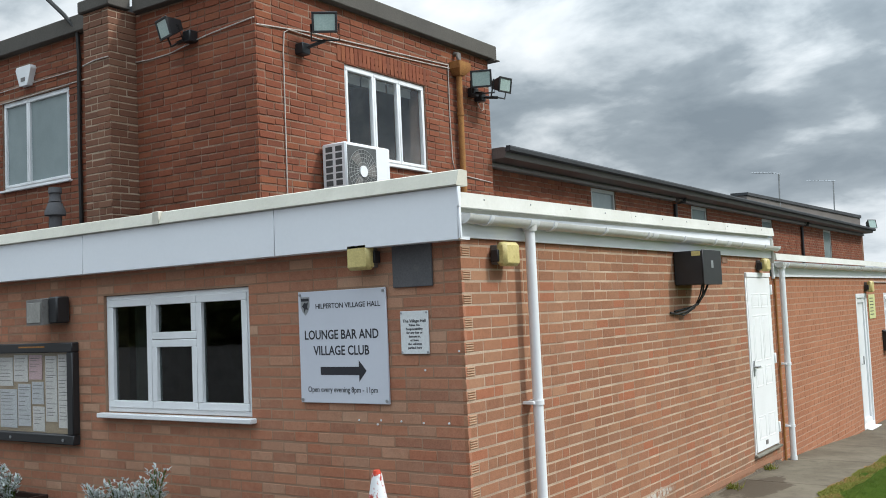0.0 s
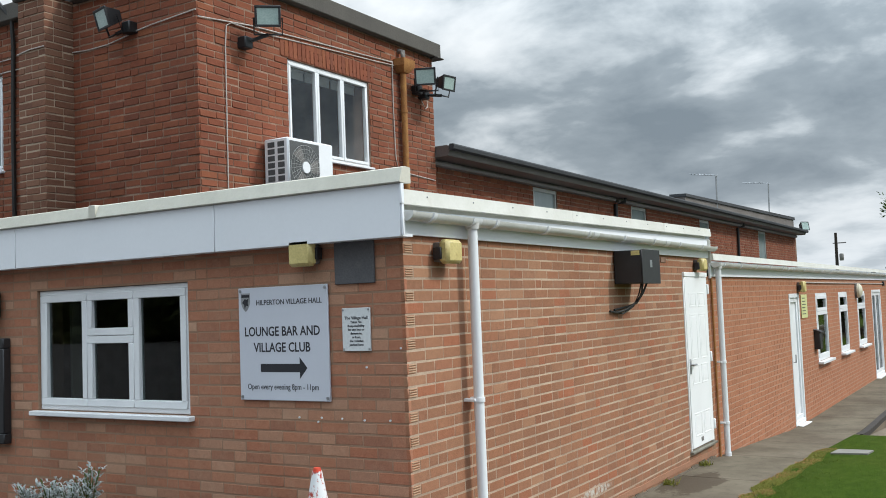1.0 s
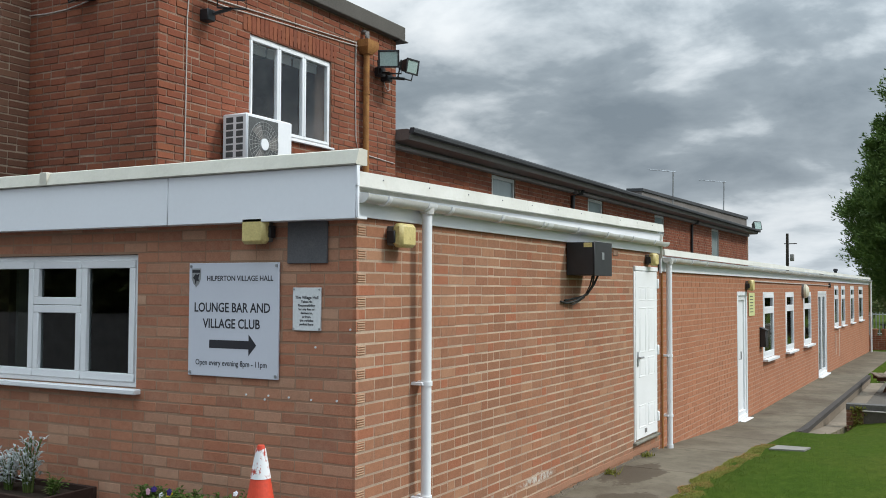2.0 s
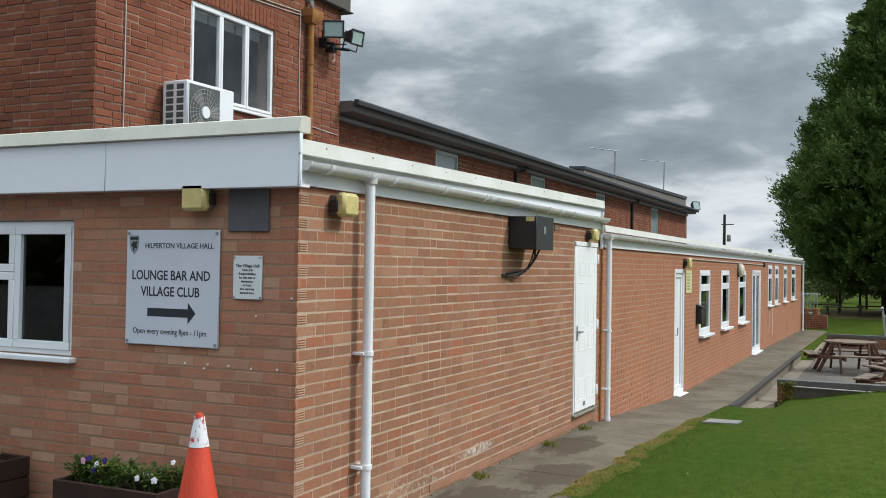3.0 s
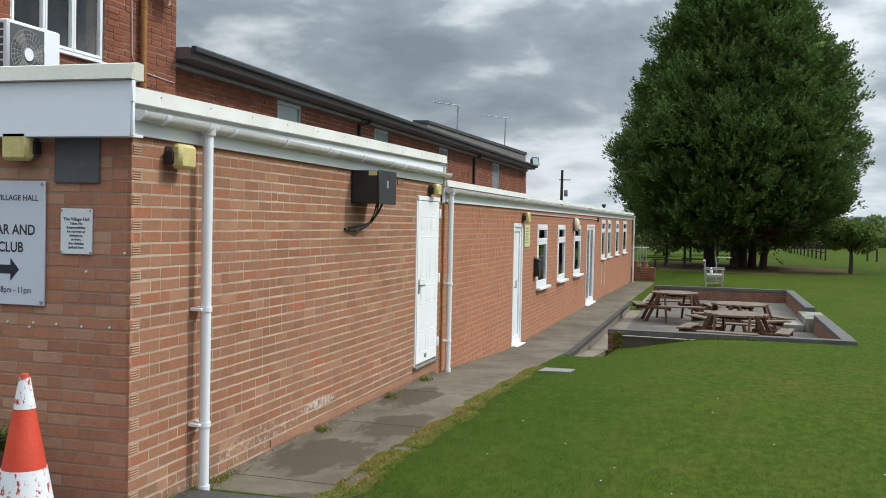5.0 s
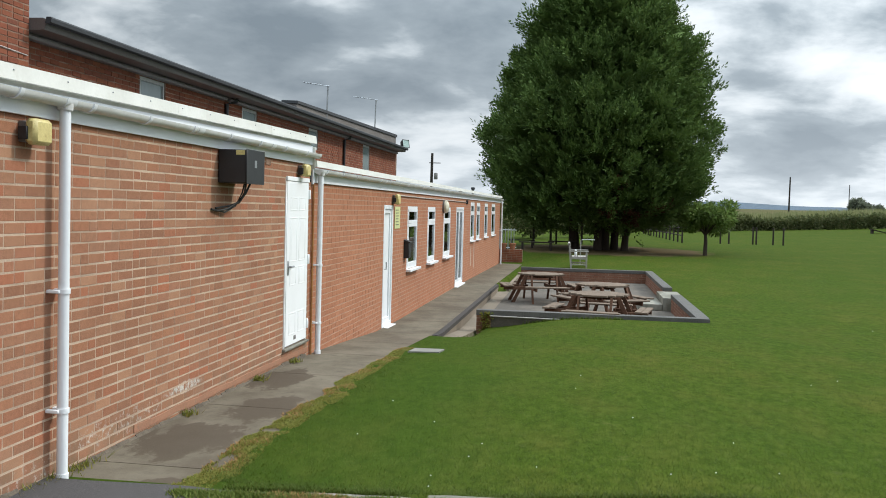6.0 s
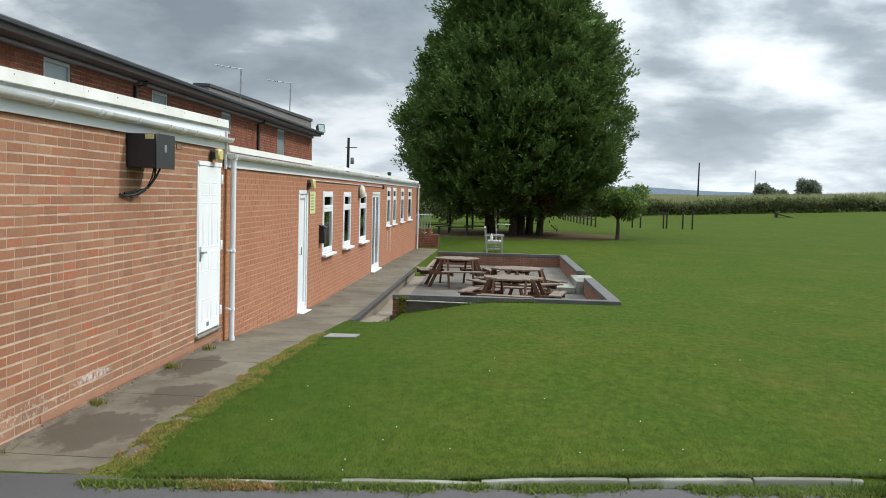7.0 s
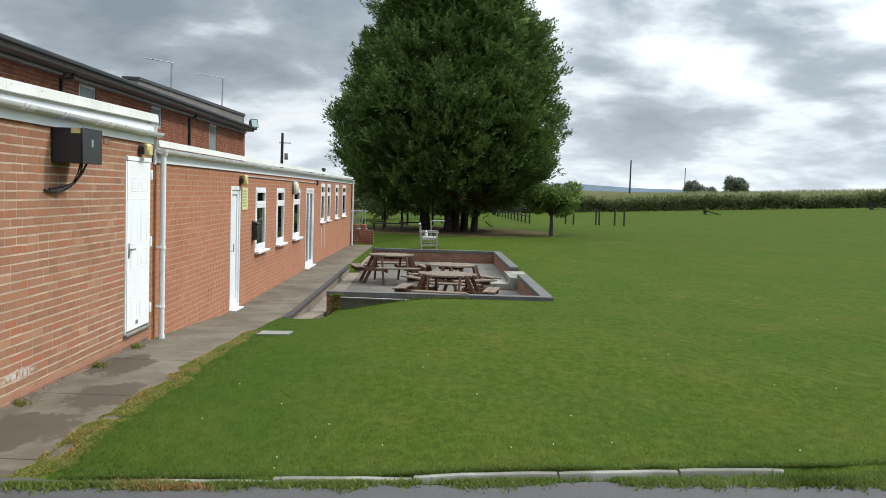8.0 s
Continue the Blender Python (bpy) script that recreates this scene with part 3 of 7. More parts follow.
def lay_bricks(parent, rows, turn, kind, near, seed, out=0.004):
    """Bricks of a wall: those for which near() holds as pieces of their own, the rest joined."""
    r = random.Random(seed)
    rest, count, base = Shape(), 0, base_of(parent)
    single, joined = M_BRICK[kind]
    for a, b, z, top, row in rows:
        d = out + r.uniform(-0.0025, 0.0025)
        if kind in ("side", "front", "orange"):
            d = 0.0015 + r.uniform(-0.0007, 0.0009)
            slip = r.uniform(-0.0018, 0.0018)
            z, top, b = z + slip, top + slip - r.uniform(0, 0.002), b - r.uniform(0, 0.003)
        if kind in ("red", "pier"):
            # old, uneven work
            slip = r.uniform(-0.004, 0.004)
            d, a, b, z, top = d + r.uniform(-0.001, 0.005), a + r.uniform(0, 0.005), b - r.uniform(0, 0.005), z + slip, top + slip - r.uniform(0, 0.004)
        if count < 300 and near((a + b) / 2, z):
            count += 1
            key = (kind, round(b - a, 2), round(top - z, 3), r.randrange(3), turn((0, 0, 0)) == turn((1, 0, 0)), id(turn))
            if key not in BRICK_MESH:
                s = Shape(turn)
                w, h = (b - a) / 2, (top - z) / 2
                s.box((-w, -0.03, -h), (w, 0.0, h), (0.0035 if kind in ("red", "pier") else 0.0018) + 0.001 * key[3])
                BRICK_MESH[key] = to_mesh("brick", s, turn((0, 0, 0)), single)
            ob = new("brick", BRICK_MESH[key])
            ob.parent = parent
            ob.location = Vector(turn(((a + b) / 2, d, (z + top) / 2))) - base
        else:
            rest.turn = turn
            c = 0.004 if kind in ("red", "pier") else 0.0025
            vs = [(a, d - 0.02, z), (b, d - 0.02, z), (b, d - 0.02, top), (a, d - 0.02, top), (a + c, d, z + c), (b - c, d, z + c), (b - c, d, top - c), (a + c, d, top - c)]
            rest.add(vs, [(4, 5, 6, 7), (0, 1, 5, 4), (1, 2, 6, 5), (2, 3, 7, 6), (3, 0, 4, 7)])
    if rest.f:
        me = part("brickwork", rest, joined, parent, smooth=False, mend=True)
        tagged(me, "", "", "", "stuff")


def brick_wall(name, label, u0, u1, z0, z1, turn, holes, kind, near, seed, thick=0.25, headers=0.0, shift=0.0, body0=None, reach=0.0, early=0.0):
    w = solid(name, wall_body(u0 if body0 is None else body0, u1, z0, z1, thick, turn, holes), M_MORTAR[kind], label, "wall", smooth=False)
    BRICK_JOBS.append((w, list(courses(u0 - early, u1 + reach, z0, z1, holes, seed, headers, shift)), turn, kind, near, seed))
    return w


BRICK_JOBS = []
M_RIDGE = surface("pale_brick_ridge", (0.46, 0.31, 0.20), (0.36, 0.22, 0.14), 6.0, 80, 0.9, 0.3, 0.002)
front, side = facing_front(0.0), facing_side(0.0)
UPX, UPY, HALLX = -3.42, 1.66, -3.6
upfront, upside, hallside = facing_front(UPY), facing_side(UPX), facing_side(HALLX)

FRONT_WIN = (-3.64, -1.905, 1.15, 2.125)
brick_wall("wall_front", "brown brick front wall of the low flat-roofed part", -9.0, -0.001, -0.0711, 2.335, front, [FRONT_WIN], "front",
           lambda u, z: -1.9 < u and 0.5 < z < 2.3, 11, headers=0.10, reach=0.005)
DOOR1 = (5.76, 6.685, 0.12, 2.16)
brick_wall("wall_side", "warm brown brick side wall with pale mortar", 0.0, 6.775, -0.30, 2.345, side, [DOOR1], "side",
           lambda u, z: u < 3.1 and 0.9 < z, 12, headers=0.16, body0=0.251, early=0.0035)
DOOR2, DOOR3 = (11.5, 12.33, -0.335, 1.857), (21.55, 23.27, -0.37, 1.865)
WIN_SIDE = [(13.86, 15.06, 0.575, 1.86), (16.45, 17.60, 0.575, 1.86), (19.03, 20.33, 0.575, 1.86)]
WIN_FAR = [(25.1, 26.2, 0.80, 2.03), (26.9, 28.0, 0.80, 2.03), (29.6, 30.8, 0.80, 2.03), (32.4, 34.0, 0.80, 2.03)]
brick_wall("wall_side_low", "orange-brown brick wall of the long low wing", 6.78, 36.5, -0.75, 2.12, side, [DOOR2, DOOR3, *WIN_SIDE, *WIN_FAR], "orange",
           lambda u, z: u < 10.0 and z > -0.1, 13, headers=0.04)
UPWIN, LEFTWIN = (3.0, 4.53, 3.60, 4.66), (-7.9, -6.50, 3.60, 4.705)
brick_wall("wall_upper_side", "red brick upper storey wall beside the flat roof", UPY + 0.005, 6.05, 2.45, 5.28, upside, [UPWIN], "red",
           lambda u, z: u < 3.6 and z > 3.6, 14, headers=0.12, body0=UPY + 0.251)
brick_wall("wall_upper_front", "red brick upper storey wall with a pier", -12.0, UPX - 0.001, 2.45, 5.28, upfront, [LEFTWIN], "red",
           lambda u, z: u > -4.9 and z > 3.4, 15, headers=0.12, reach=0.005)
HALL_WIN = [(9.45, 10.42, 3.28, 3.82), (14.15, 15.1, 3.28, 3.82), (19.1, 20.0, 3.28, 3.82), (25.4, 26.4, 2.9, 3.82)]
brick_wall("wall_hall", "red-brown brick wall of the tall hall", 6.05, 30.95, 2.0, 3.90, hallside, HALL_WIN, "red",
           lambda u, z: u < 8.6 and z > 3.0, 16, headers=0.05)

# corner of the side wall: pale mortar, and grooved ends on every other course
corner = solid("corner_mortar", Shape().box((-0.02, 0.0004, -0.3), (0.0003, 0.2505, 2.335)), M_MORTAR["side"], "pale mortar at the corner of the walls", "mortar", smooth=False)
quoin = thing("quoin", (0.0, 0.05, 0.0), "grooved brick ends at the corner", "quoin", kind="structure")
z = -0.30 + 3 * COURSE
while z < 2.28:
    for k in range(4):
        part("ridge", Shape().box((0.001, 0.010, z + 0.005 + 0.0155 * k), (0.0062, 0.098, z + 0.0145 + 0.0155 * k), 0.002), M_RIDGE, quoin)
    z += 2 * COURSE

# plain walls that close the building on the sides away from the view
def closing(name, a, b, label):
    solid(name, Shape().box(a, b), M_MORTAR["red"], label, "wall", smooth=False)


closing("wall_west", (-12.2, 0.0, -0.3), (-12.0, 30.95, 3.9), "plain brick wall that closes the building")
closing("wall_west_upper", (-12.2, 1.66, 3.9), (-12.0, 6.3, 5.28), "plain brick upper wall that closes the building")
closing("wall_front_west", (-12.0, 0.0, -0.3), (-9.0, 0.25, 2.335), "plain brick wall beside the front")
closing("wall_north", (-12.0, 30.95, -0.6), (HALLX, 31.2, 3.95), "plain brick end wall of the hall")
closing("wall_north_low", (HALLX, 36.25, -0.75), (-0.25, 36.5, 2.12), "plain brick end wall of the low wing")
closing("wall_court", (HALLX - 0.25, 31.2, -0.75), (HALLX, 36.5, 2.12), "plain brick inner wall of the low wing")
closing("wall_upper_north", (-12.0, 6.05, 3.9), (UPX - 0.25, 6.3, 5.28), "plain brick back wall of the upper storey")
closing("wall_between", (HALLX - 0.25, 6.05, -0.4), (HALLX, 30.95, 2.0), "plain inner wall under the hall windows")
closing("wall_divide", (-12.0, 6.3, -0.3), (HALLX - 0.25, 6.5, 2.45), "plain inner wall behind the lounge")


def slab(name, a, b, material, label, category):
    return solid(name, Shape().box(a, b), material, label, category, smooth=False)


slab("floor", (-12.0, 0.25, -0.1), (-0.25, 6.7, -0.02), M_INSIDE, "dim floor inside the lounge", "floor")
slab("floor_low", (HALLX, 6.7, -0.5), (-0.25, 36.25, -0.42), M_INSIDE, "dim floor inside the low wing", "floor")
slab("floor_upper", (-12.0, 1.92, 2.75), (UPX - 0.26, 6.04, 2.85), M_INSIDE, "dim floor of the upper room", "floor")
slab("roof_front", (-12.0, -0.08, 2.40), (0.0, UPY - 0.01, 2.56), M_ROOF, "felted flat roof of the front part", "roof")
slab("roof_front_side", (UPX + 0.01, UPY - 0.005, 2.40), (0.0, 6.77, 2.56), M_ROOF, "felted flat roof beside the upper storey", "roof")
slab("roof_low", (HALLX + 0.01, 6.79, 2.14), (0.0, 36.5, 2.26), M_ROOF, "felted flat roof of the long wing", "roof")
slab("roof_upper", (-12.0, UPY, 5.30), (UPX, 6.2, 5.40), M_ROOF, "felted flat roof of the upper storey", "roof")
slab("roof_hall", (-12.2, 6.31, 3.96), (HALLX + 0.25, 30.93, 4.05), M_ROOF, "dark felted roof of the hall", "roof")
slab("ceiling", (-12.0, 0.25, 2.30), (-0.26, 6.28, 2.38), M_INSIDE, "plain ceiling of the lounge", "ceiling")

# pier on the upper front wall
pier = solid("pier", Shape().box((-5.70, 1.305, 2.45), (-5.265, UPY, 5.30)), M_MORTAR["pier"], "brick pier on the upper front wall", "pier", smooth=False)
BRICK_JOBS.append((pier, list(courses(-5.70, -5.262, 2.45, 5.30, [], 21, 0.25)), facing_front(1.305), "pier", lambda u, z: z > 3.0, 21))
BRICK_JOBS.append((pier, list(courses(1.30, UPY, 2.45, 5.30, [], 22, 0.3, 0.11)), facing_side(-5.265), "pier", lambda u, z: z > 3.0, 22))
solid("pier_cap", Shape().box((-5.75, 1.26, 5.304), (-5.215, UPY - 0.102, 5.44), 0.012), M_COPING, "weathered cap slab on the brick pier", "coping")

# dark coping round the upper storey
cop = Shape()
cop.box((-5.2, UPY - 0.10, 5.275), (UPX + 0.10, UPY + 0.12, 5.47), 0.01)
cop.box((-12.2, UPY - 0.10, 5.275), (-5.75, UPY + 0.12, 5.47), 0.01)
cop.box((UPX - 0.12, UPY + 0.125, 5.275), (UPX + 0.10, 6.14, 5.47), 0.01)
cop.box((UPX - 0.12, 6.0, 5.255), (UPX + 0.13, 6.17, 5.272), 0.004)
solid("coping", cop, M_COPING, "dark grey metal-edged coping of the upper storey", "coping")

# trims of the low front roof
fascia = thing("fascia_front", (-3.0, -0.12, 2.315), "broad white fascia boards under the roof edge", "fascia", kind="structure")
for a, b in ((-12.0, -6.2), (-6.195, -3.74), (-3.735, -1.50), (-1.495, 0.075)):
    part("fascia_board", Shape().box((a, -0.13, 2.315), (b, -0.105, 2.648), 0.004), M_FASCIA, fascia)
part("soffit", Shape().box((-12.0, -0.105, 2.318), (0.07, 0.01, 2.335)), M_FASCIA, fascia)
cap = Shape()
for a, b in ((-12.0, -5.6), (-5.597, -2.75), (-2.747, 0.095)):
    cap.prism([(-0.150, 2.650), (-0.158, 2.655), (-0.125, 2.745), (-0.09, 2.755), (-0.03, 2.75), (-0.03, 2.652), (-0.10, 2.650)], 0, a, b)
cap.box((-2.79, -0.160, 2.650), (-2.71, -0.11, 2.752), 0.004)
solid("roof_trim_front", cap, M_CAP, "cream metal roof edge trim over the white fascia", "trim")
ret = Shape()
ret.box((0.077, -0.140, 2.52), (0.094, -0.108, 2.646), 0.003)
ret.box((0.077, -0.128, 2.322), (0.092, -0.108, 2.518), 0.003)
solid("fascia_corner", ret, M_FASCIA, "white corner piece of the roof edge", "fascia")

# trims along the side
fs = Shape()
fs.box((0.008, -0.1045, 2.335), (0.030, 6.79, 2.478), 0.003)
fs.box((-0.05, 0.05, 2.36), (0.006, 6.75, 2.39))
solid("fascia_side", fs, M_FASCIA, "white fascia board behind the gutter", "fascia")
cs = Shape()
for a, b in ((-0.104, 2.55), (2.553, 5.0), (5.003, 6.80)):
    za, zb = 2.522 + 0.012 * a, 2.522 + 0.012 * b
    cs.add([(0.032, a, za), (0.075, a, za), (0.065, a, za + 0.095), (-0.12, a, za + 0.085), (0.032, b, zb), (0.075, b, zb), (0.065, b, zb + 0.095), (-0.12, b, zb + 0.085)],
           [(0, 1, 2, 3), (7, 6, 5, 4), (0, 4, 5, 1), (1, 5, 6, 2), (2, 6, 7, 3), (3, 7, 4, 0)])
trim_side = solid("roof_trim_side", cs, M_TRIM, "off-white metal roof edge trim above the gutter", "trim")
y = 0.2
while y < 6.7:
    part("bolt", Shape().box((0.068, y - 0.005, 2.577 + 0.012 * y), (0.076, y + 0.005, 2.587 + 0.012 * y), 0.002), M_STEEL, trim_side)
    y += 0.61
lift_board = Shape().add([(0.010, -0.1, 2.470), (0.026, -0.1, 2.470), (0.026, -0.1, 2.494), (0.010, -0.1, 2.494), (0.010, 6.78, 2.470), (0.026, 6.78, 2.470), (0.026, 6.78, 2.574), (0.010, 6.78, 2.574)],
                         [(0, 1, 2, 3), (7, 6, 5, 4), (0, 4, 5, 1), (1, 5, 6, 2), (2, 6, 7, 3), (3, 7, 4, 0)])
solid("roof_edge_strip", lift_board, M_FASCIA, "white tapered strip above the fascia board", "trim")
gap_board = Shape().add([(-0.02, -0.1, 2.40), (0.004, -0.1, 2.40), (0.004, -0.1, 2.53), (-0.02, -0.1, 2.53), (-0.02, 6.78, 2.40), (0.004, 6.78, 2.40), (0.004, 6.78, 2.612), (-0.02, 6.78, 2.612)],
                        [(0, 1, 2, 3), (7, 6, 5, 4), (0, 4, 5, 1), (1, 5, 6, 2), (2, 6, 7, 3), (3, 7, 4, 0)])
solid("roof_edge_board", gap_board, M_TRIM, "off-white board behind the gutter and roof trim", "trim")
es = Shape()
es.box((-2.2, 6.782, 2.28), (0.06, 6.80, 2.56), 0.003)
es.box((-2.2, 6.78, 2.665), (0.03, 6.84, 2.70), 0.004)
solid("roof_trim_end", es, M_TRIM, "white upstand where the roof steps down", "trim")
f2 = Shape()
f2.box((0.008, 6.86, 2.112), (0.030, 36.52, 2.305), 0.003)
f2.box((0.008, 6.815, 2.09), (0.034, 6.856, 2.40), 0.003)
solid("fascia_low", f2, M_FASCIA, "white fascia board of the long wing", "fascia")
c2 = Shape()
for a, b in ((6.83, 12.0), (12.004, 18.0), (18.004, 24.0), (24.004, 30.0), (30.004, 36.55)):
    c2.prism([(0.033, 2.315), (0.080, 2.315), (0.070, 2.395), (-0.12, 2.385)], 1, a, b)
solid("roof_trim_low", c2, M_TRIM, "off-white roof edge trim of the long wing", "trim")

# hall eaves
e1 = Shape()
e1.prism([(-3.30, 3.905), (-3.22, 3.910), (-3.18, 4.035), (-3.24, 4.055), (-3.6, 4.055), (-3.6, 3.905)], 1, 6.06, 30.95)
solid("eaves_board", e1, M_EAVE, "grey-brown eaves board of the hall roof", "eaves")
e4 = Shape()
e4.prism([(-3.195, 3.985), (-3.150, 3.975), (-3.115, 3.995), (-3.105, 4.040), (-3.115, 4.060), (-3.175, 4.062)], 1, 6.03, 30.97)
solid("hall_gutter", e4, M_ROOF, "black gutter along the hall eaves", "gutter")
e2 = Shape()
e2.prism([(-3.59, 3.825), (-3.51, 3.83), (-3.49, 3.865), (-3.51, 3.895), (-3.59, 3.90)], 1, 6.06, 13.05)
e2.prism([(-3.59, 3.825), (-3.51, 3.83), (-3.49, 3.865), (-3.51, 3.895), (-3.59, 3.90)], 1, 13.25, 30.94)
solid("eaves_rail", e2, M_EAVE_PALE, "pale grey rail under the hall eaves", "eaves")
e3 = Shape()
e3.add([(-3.95, 18.0, 4.058), (-3.60, 18.0, 4.058), (-3.60, 18.0, 4.31), (-3.95, 18.0, 4.32), (-3.95, 30.95, 4.058), (-3.60, 30.95, 4.058), (-3.60, 30.95, 4.46), (-3.95, 30.95, 4.47)],
       [(0, 1, 2, 3), (7, 6, 5, 4), (0, 4, 5, 1), (1, 5, 6, 2), (2, 6, 7, 3), (3, 7, 4, 0)])
lip = Shape().add([(-3.98, 17.97, 4.325), (-3.56, 17.97, 4.315), (-3.56, 17.97, 4.385), (-3.98, 17.97, 4.395), (-3.98, 31.0, 4.475), (-3.56, 31.0, 4.465), (-3.56, 31.0, 4.565), (-3.98, 31.0, 4.575)],
                  [(0, 1, 2, 3), (7, 6, 5, 4), (0, 4, 5, 1), (1, 5, 6, 2), (2, 6, 7, 3), (3, 7, 4, 0)])
solid("roof_upstand_edge", lip, M_ROOF, "black edge of the raised roof part", "roof")
solid("roof_upstand", e3, M_EAVE, "grey raised roof edge of the far part of the hall", "roof")

# ---- windows and doors ----


def frame_bars(s, u0, u1, z0, z1, w, d0, d1, ch=0.004):
    s.box((u0, d0, z0), (u1, d1, z0 + w), ch)
    s.box((u0, d0, z1 - w), (u1, d1, z1), ch)
    s.box((u0, d0, z0 + w + 0.0005), (u0 + w, d1, z1 - w - 0.0005), ch)
    s.box((u1 - w, d0, z0 + w + 0.0005), (u1, d1, z1 - w - 0.0005), ch)


def window(name, label, turn, u0, u1, z0, z1, lights, material, glass, back=-0.07, sill=None, w=0.045, sash=0.05):
    """lights: rows of (u0, u1, z0, z1) as shares of the window; each with its own sash and pane."""
    ob = thing(name, turn(((u0 + u1) / 2, 0, z0)), label, "window", kind="structure")
    s = Shape(turn)
    frame_bars(s, u0 + 0.003, u1 - 0.003, z0 + 0.003, z1 - 0.003, w, back - 0.05, back + 0.012)
    fr = part("window_frame", s, material, ob)
    iu0, iu1, iz0, iz1 = u0 + w, u1 - w, z0 + w, z1 - w
    for a, b, c, d in lights:
        pa, pb = iu0 + (iu1 - iu0) * a, iu0 + (iu1 - iu0) * b
        pc, pd = iz0 + (iz1 - iz0) * c, iz0 + (iz1 - iz0) * d
        s = Shape(turn)
        frame_bars(s, pa + 0.002, pb - 0.002, pc + 0.002, pd - 0.002, sash, back - 0.03, back + 0.024)
        part("sash", s, material, ob)
        g = Shape(turn).box((pa + sash - 0.004, back - 0.012, pc + sash - 0.004), (pb - sash + 0.004, back - 0.006, pd - sash + 0.004))
        pane = part("pane", g, glass, ob, smooth=False)
        pane.visible_shadow = False
    if sill:
        s = Shape(turn).box((u0 - sill[0], back - 0.05, z0 - sill[2]), (u1 + sill[0], sill[1], z0 - 0.002), 0.006)
        part("window_sill", s, material, ob)
    return ob


THREE = [(0.0, 0.335, 0, 1), (0.335, 0.66, 0.62, 1), (0.335, 0.66, 0, 0.62), (0.66, 1.0, 0, 1)]
window("window_1", "white plastic casement window with a small top light", front, *FRONT_WIN, THREE, M_WHITE, M_DARKGLASS, back=-0.035, sill=(0.045, 0.065, 0.04), w=0.04, sash=0.058)
window("window_2", "white three-light upper window in red brick", upside, *UPWIN, [(0, 0.34, 0, 1), (0.34, 0.66, 0, 1), (0.66, 1, 0, 1)], M_WHITE, M_GLASS, back=-0.03, sill=(0.02, 0.05, 0.03), w=0.03, sash=0.034)
window("window_3", "white two-light upper window in red brick", upfront, *LEFTWIN, [(0, 0.38, 0, 1), (0.38, 1, 0, 1)], M_WHITE, M_SKYPANE, back=-0.03, sill=(0.03, 0.05, 0.03), w=0.03, sash=0.032)
TALL = [(0, 1, 0.74, 1), (0, 1, 0, 0.74)]
for n, h in enumerate(WIN_SIDE):
    window(f"window_{4 + n}", "tall white plastic window with a small top light", side, *h, TALL, M_WHITE, M_DARKGLASS, back=-0.014, sill=(0.05, 0.10, 0.05), w=0.06, sash=0.065)
for n, h in enumerate(WIN_FAR):
    window(f"window_{7 + n}", "narrow white plastic window high in the long wall", side, *h, TALL, M_WHITE, M_DARKGLASS, back=-0.014, sill=(0.04, 0.07, 0.04), w=0.06, sash=0.06)
for n, h in enumerate(HALL_WIN):
    window(f"window_{11 + n}", "small pale-framed hall window under the eaves", hallside, *h, [(0, 1, 0, 1)], M_ALUMINIUM, M_SKYPANE, back=-0.03, w=0.03, sash=0.035)

# soldier bricks over the upper side window
lint = thing("lintel", upside((3.75, 0, 4.66)), "row of upright red bricks over the upper window", "lintel", kind="structure")
u = UPWIN[0] - 0.12
while u < UPWIN[1] + 0.10:
    b = Shape(upside).box((u, -0.02, 4.672), (u + 0.062, 0.011, 4.882), 0.004)
    part("brick", b, M_BRICK["red"][0], lint)
    u += 0.0735

# dark blinds and pale curtain edges behind the upper panes, a jug on the sill
M_BLIND = surface("grey_roller_blind", (0.42, 0.43, 0.42), (0.36, 0.37, 0.36), 3.0, 60, 0.8, 0.1, 0.001)
for a, b in ((3.05, 3.50), (3.53, 3.98), (4.02, 4.48)):
    s = Shape(upside).box((a, -0.20, 4.52), (b, -0.19, 4.64))
    s.tube([(a, -0.195, 4.625), (b, -0.195, 4.625)], 0.018, 8)
    solid("roller_blind", s, M_BLIND, "short grey roller blind at the window head", "blind", kind="", group="upper window blinds")
s = Shape().lathe(upside((4.20, -0.19, 3.605)), [(0.035, 0), (0.055, 0.03), (0.058, 0.08), (0.04, 0.13), (0.045, 0.15)], 16)
solid("vase", s, M_WHITE, "small white vase on the upper window sill", "vase", kind="")
M_CURTAIN = surface("pale_curtain", (0.48, 0.46, 0.40), (0.38, 0.36, 0.31), 6.0, 60, 0.9, 0.1, 0.002)
cur = Shape()
pts = [(-3.62 + 0.016 * i, 0.30 + 0.025 * math.sin(i * 1.9)) for i in range(20)]
cur.prism(pts + [(x, y + 0.006) for x, y in reversed(pts)], 2, 1.17, 2.10)
solid("curtain", cur, M_CURTAIN, "pale drawn-back curtain behind the front window", "curtain", kind="")
for cx in (-2.09, -2.05):
    s = Shape().box((cx - 0.03, 0.15, 1.155), (cx + 0.02, 0.156, 1.30), 0.002)
    solid("card", s, M_PLAQUE, "white folded card standing in the front window", "card", kind="", group="cards in the window")


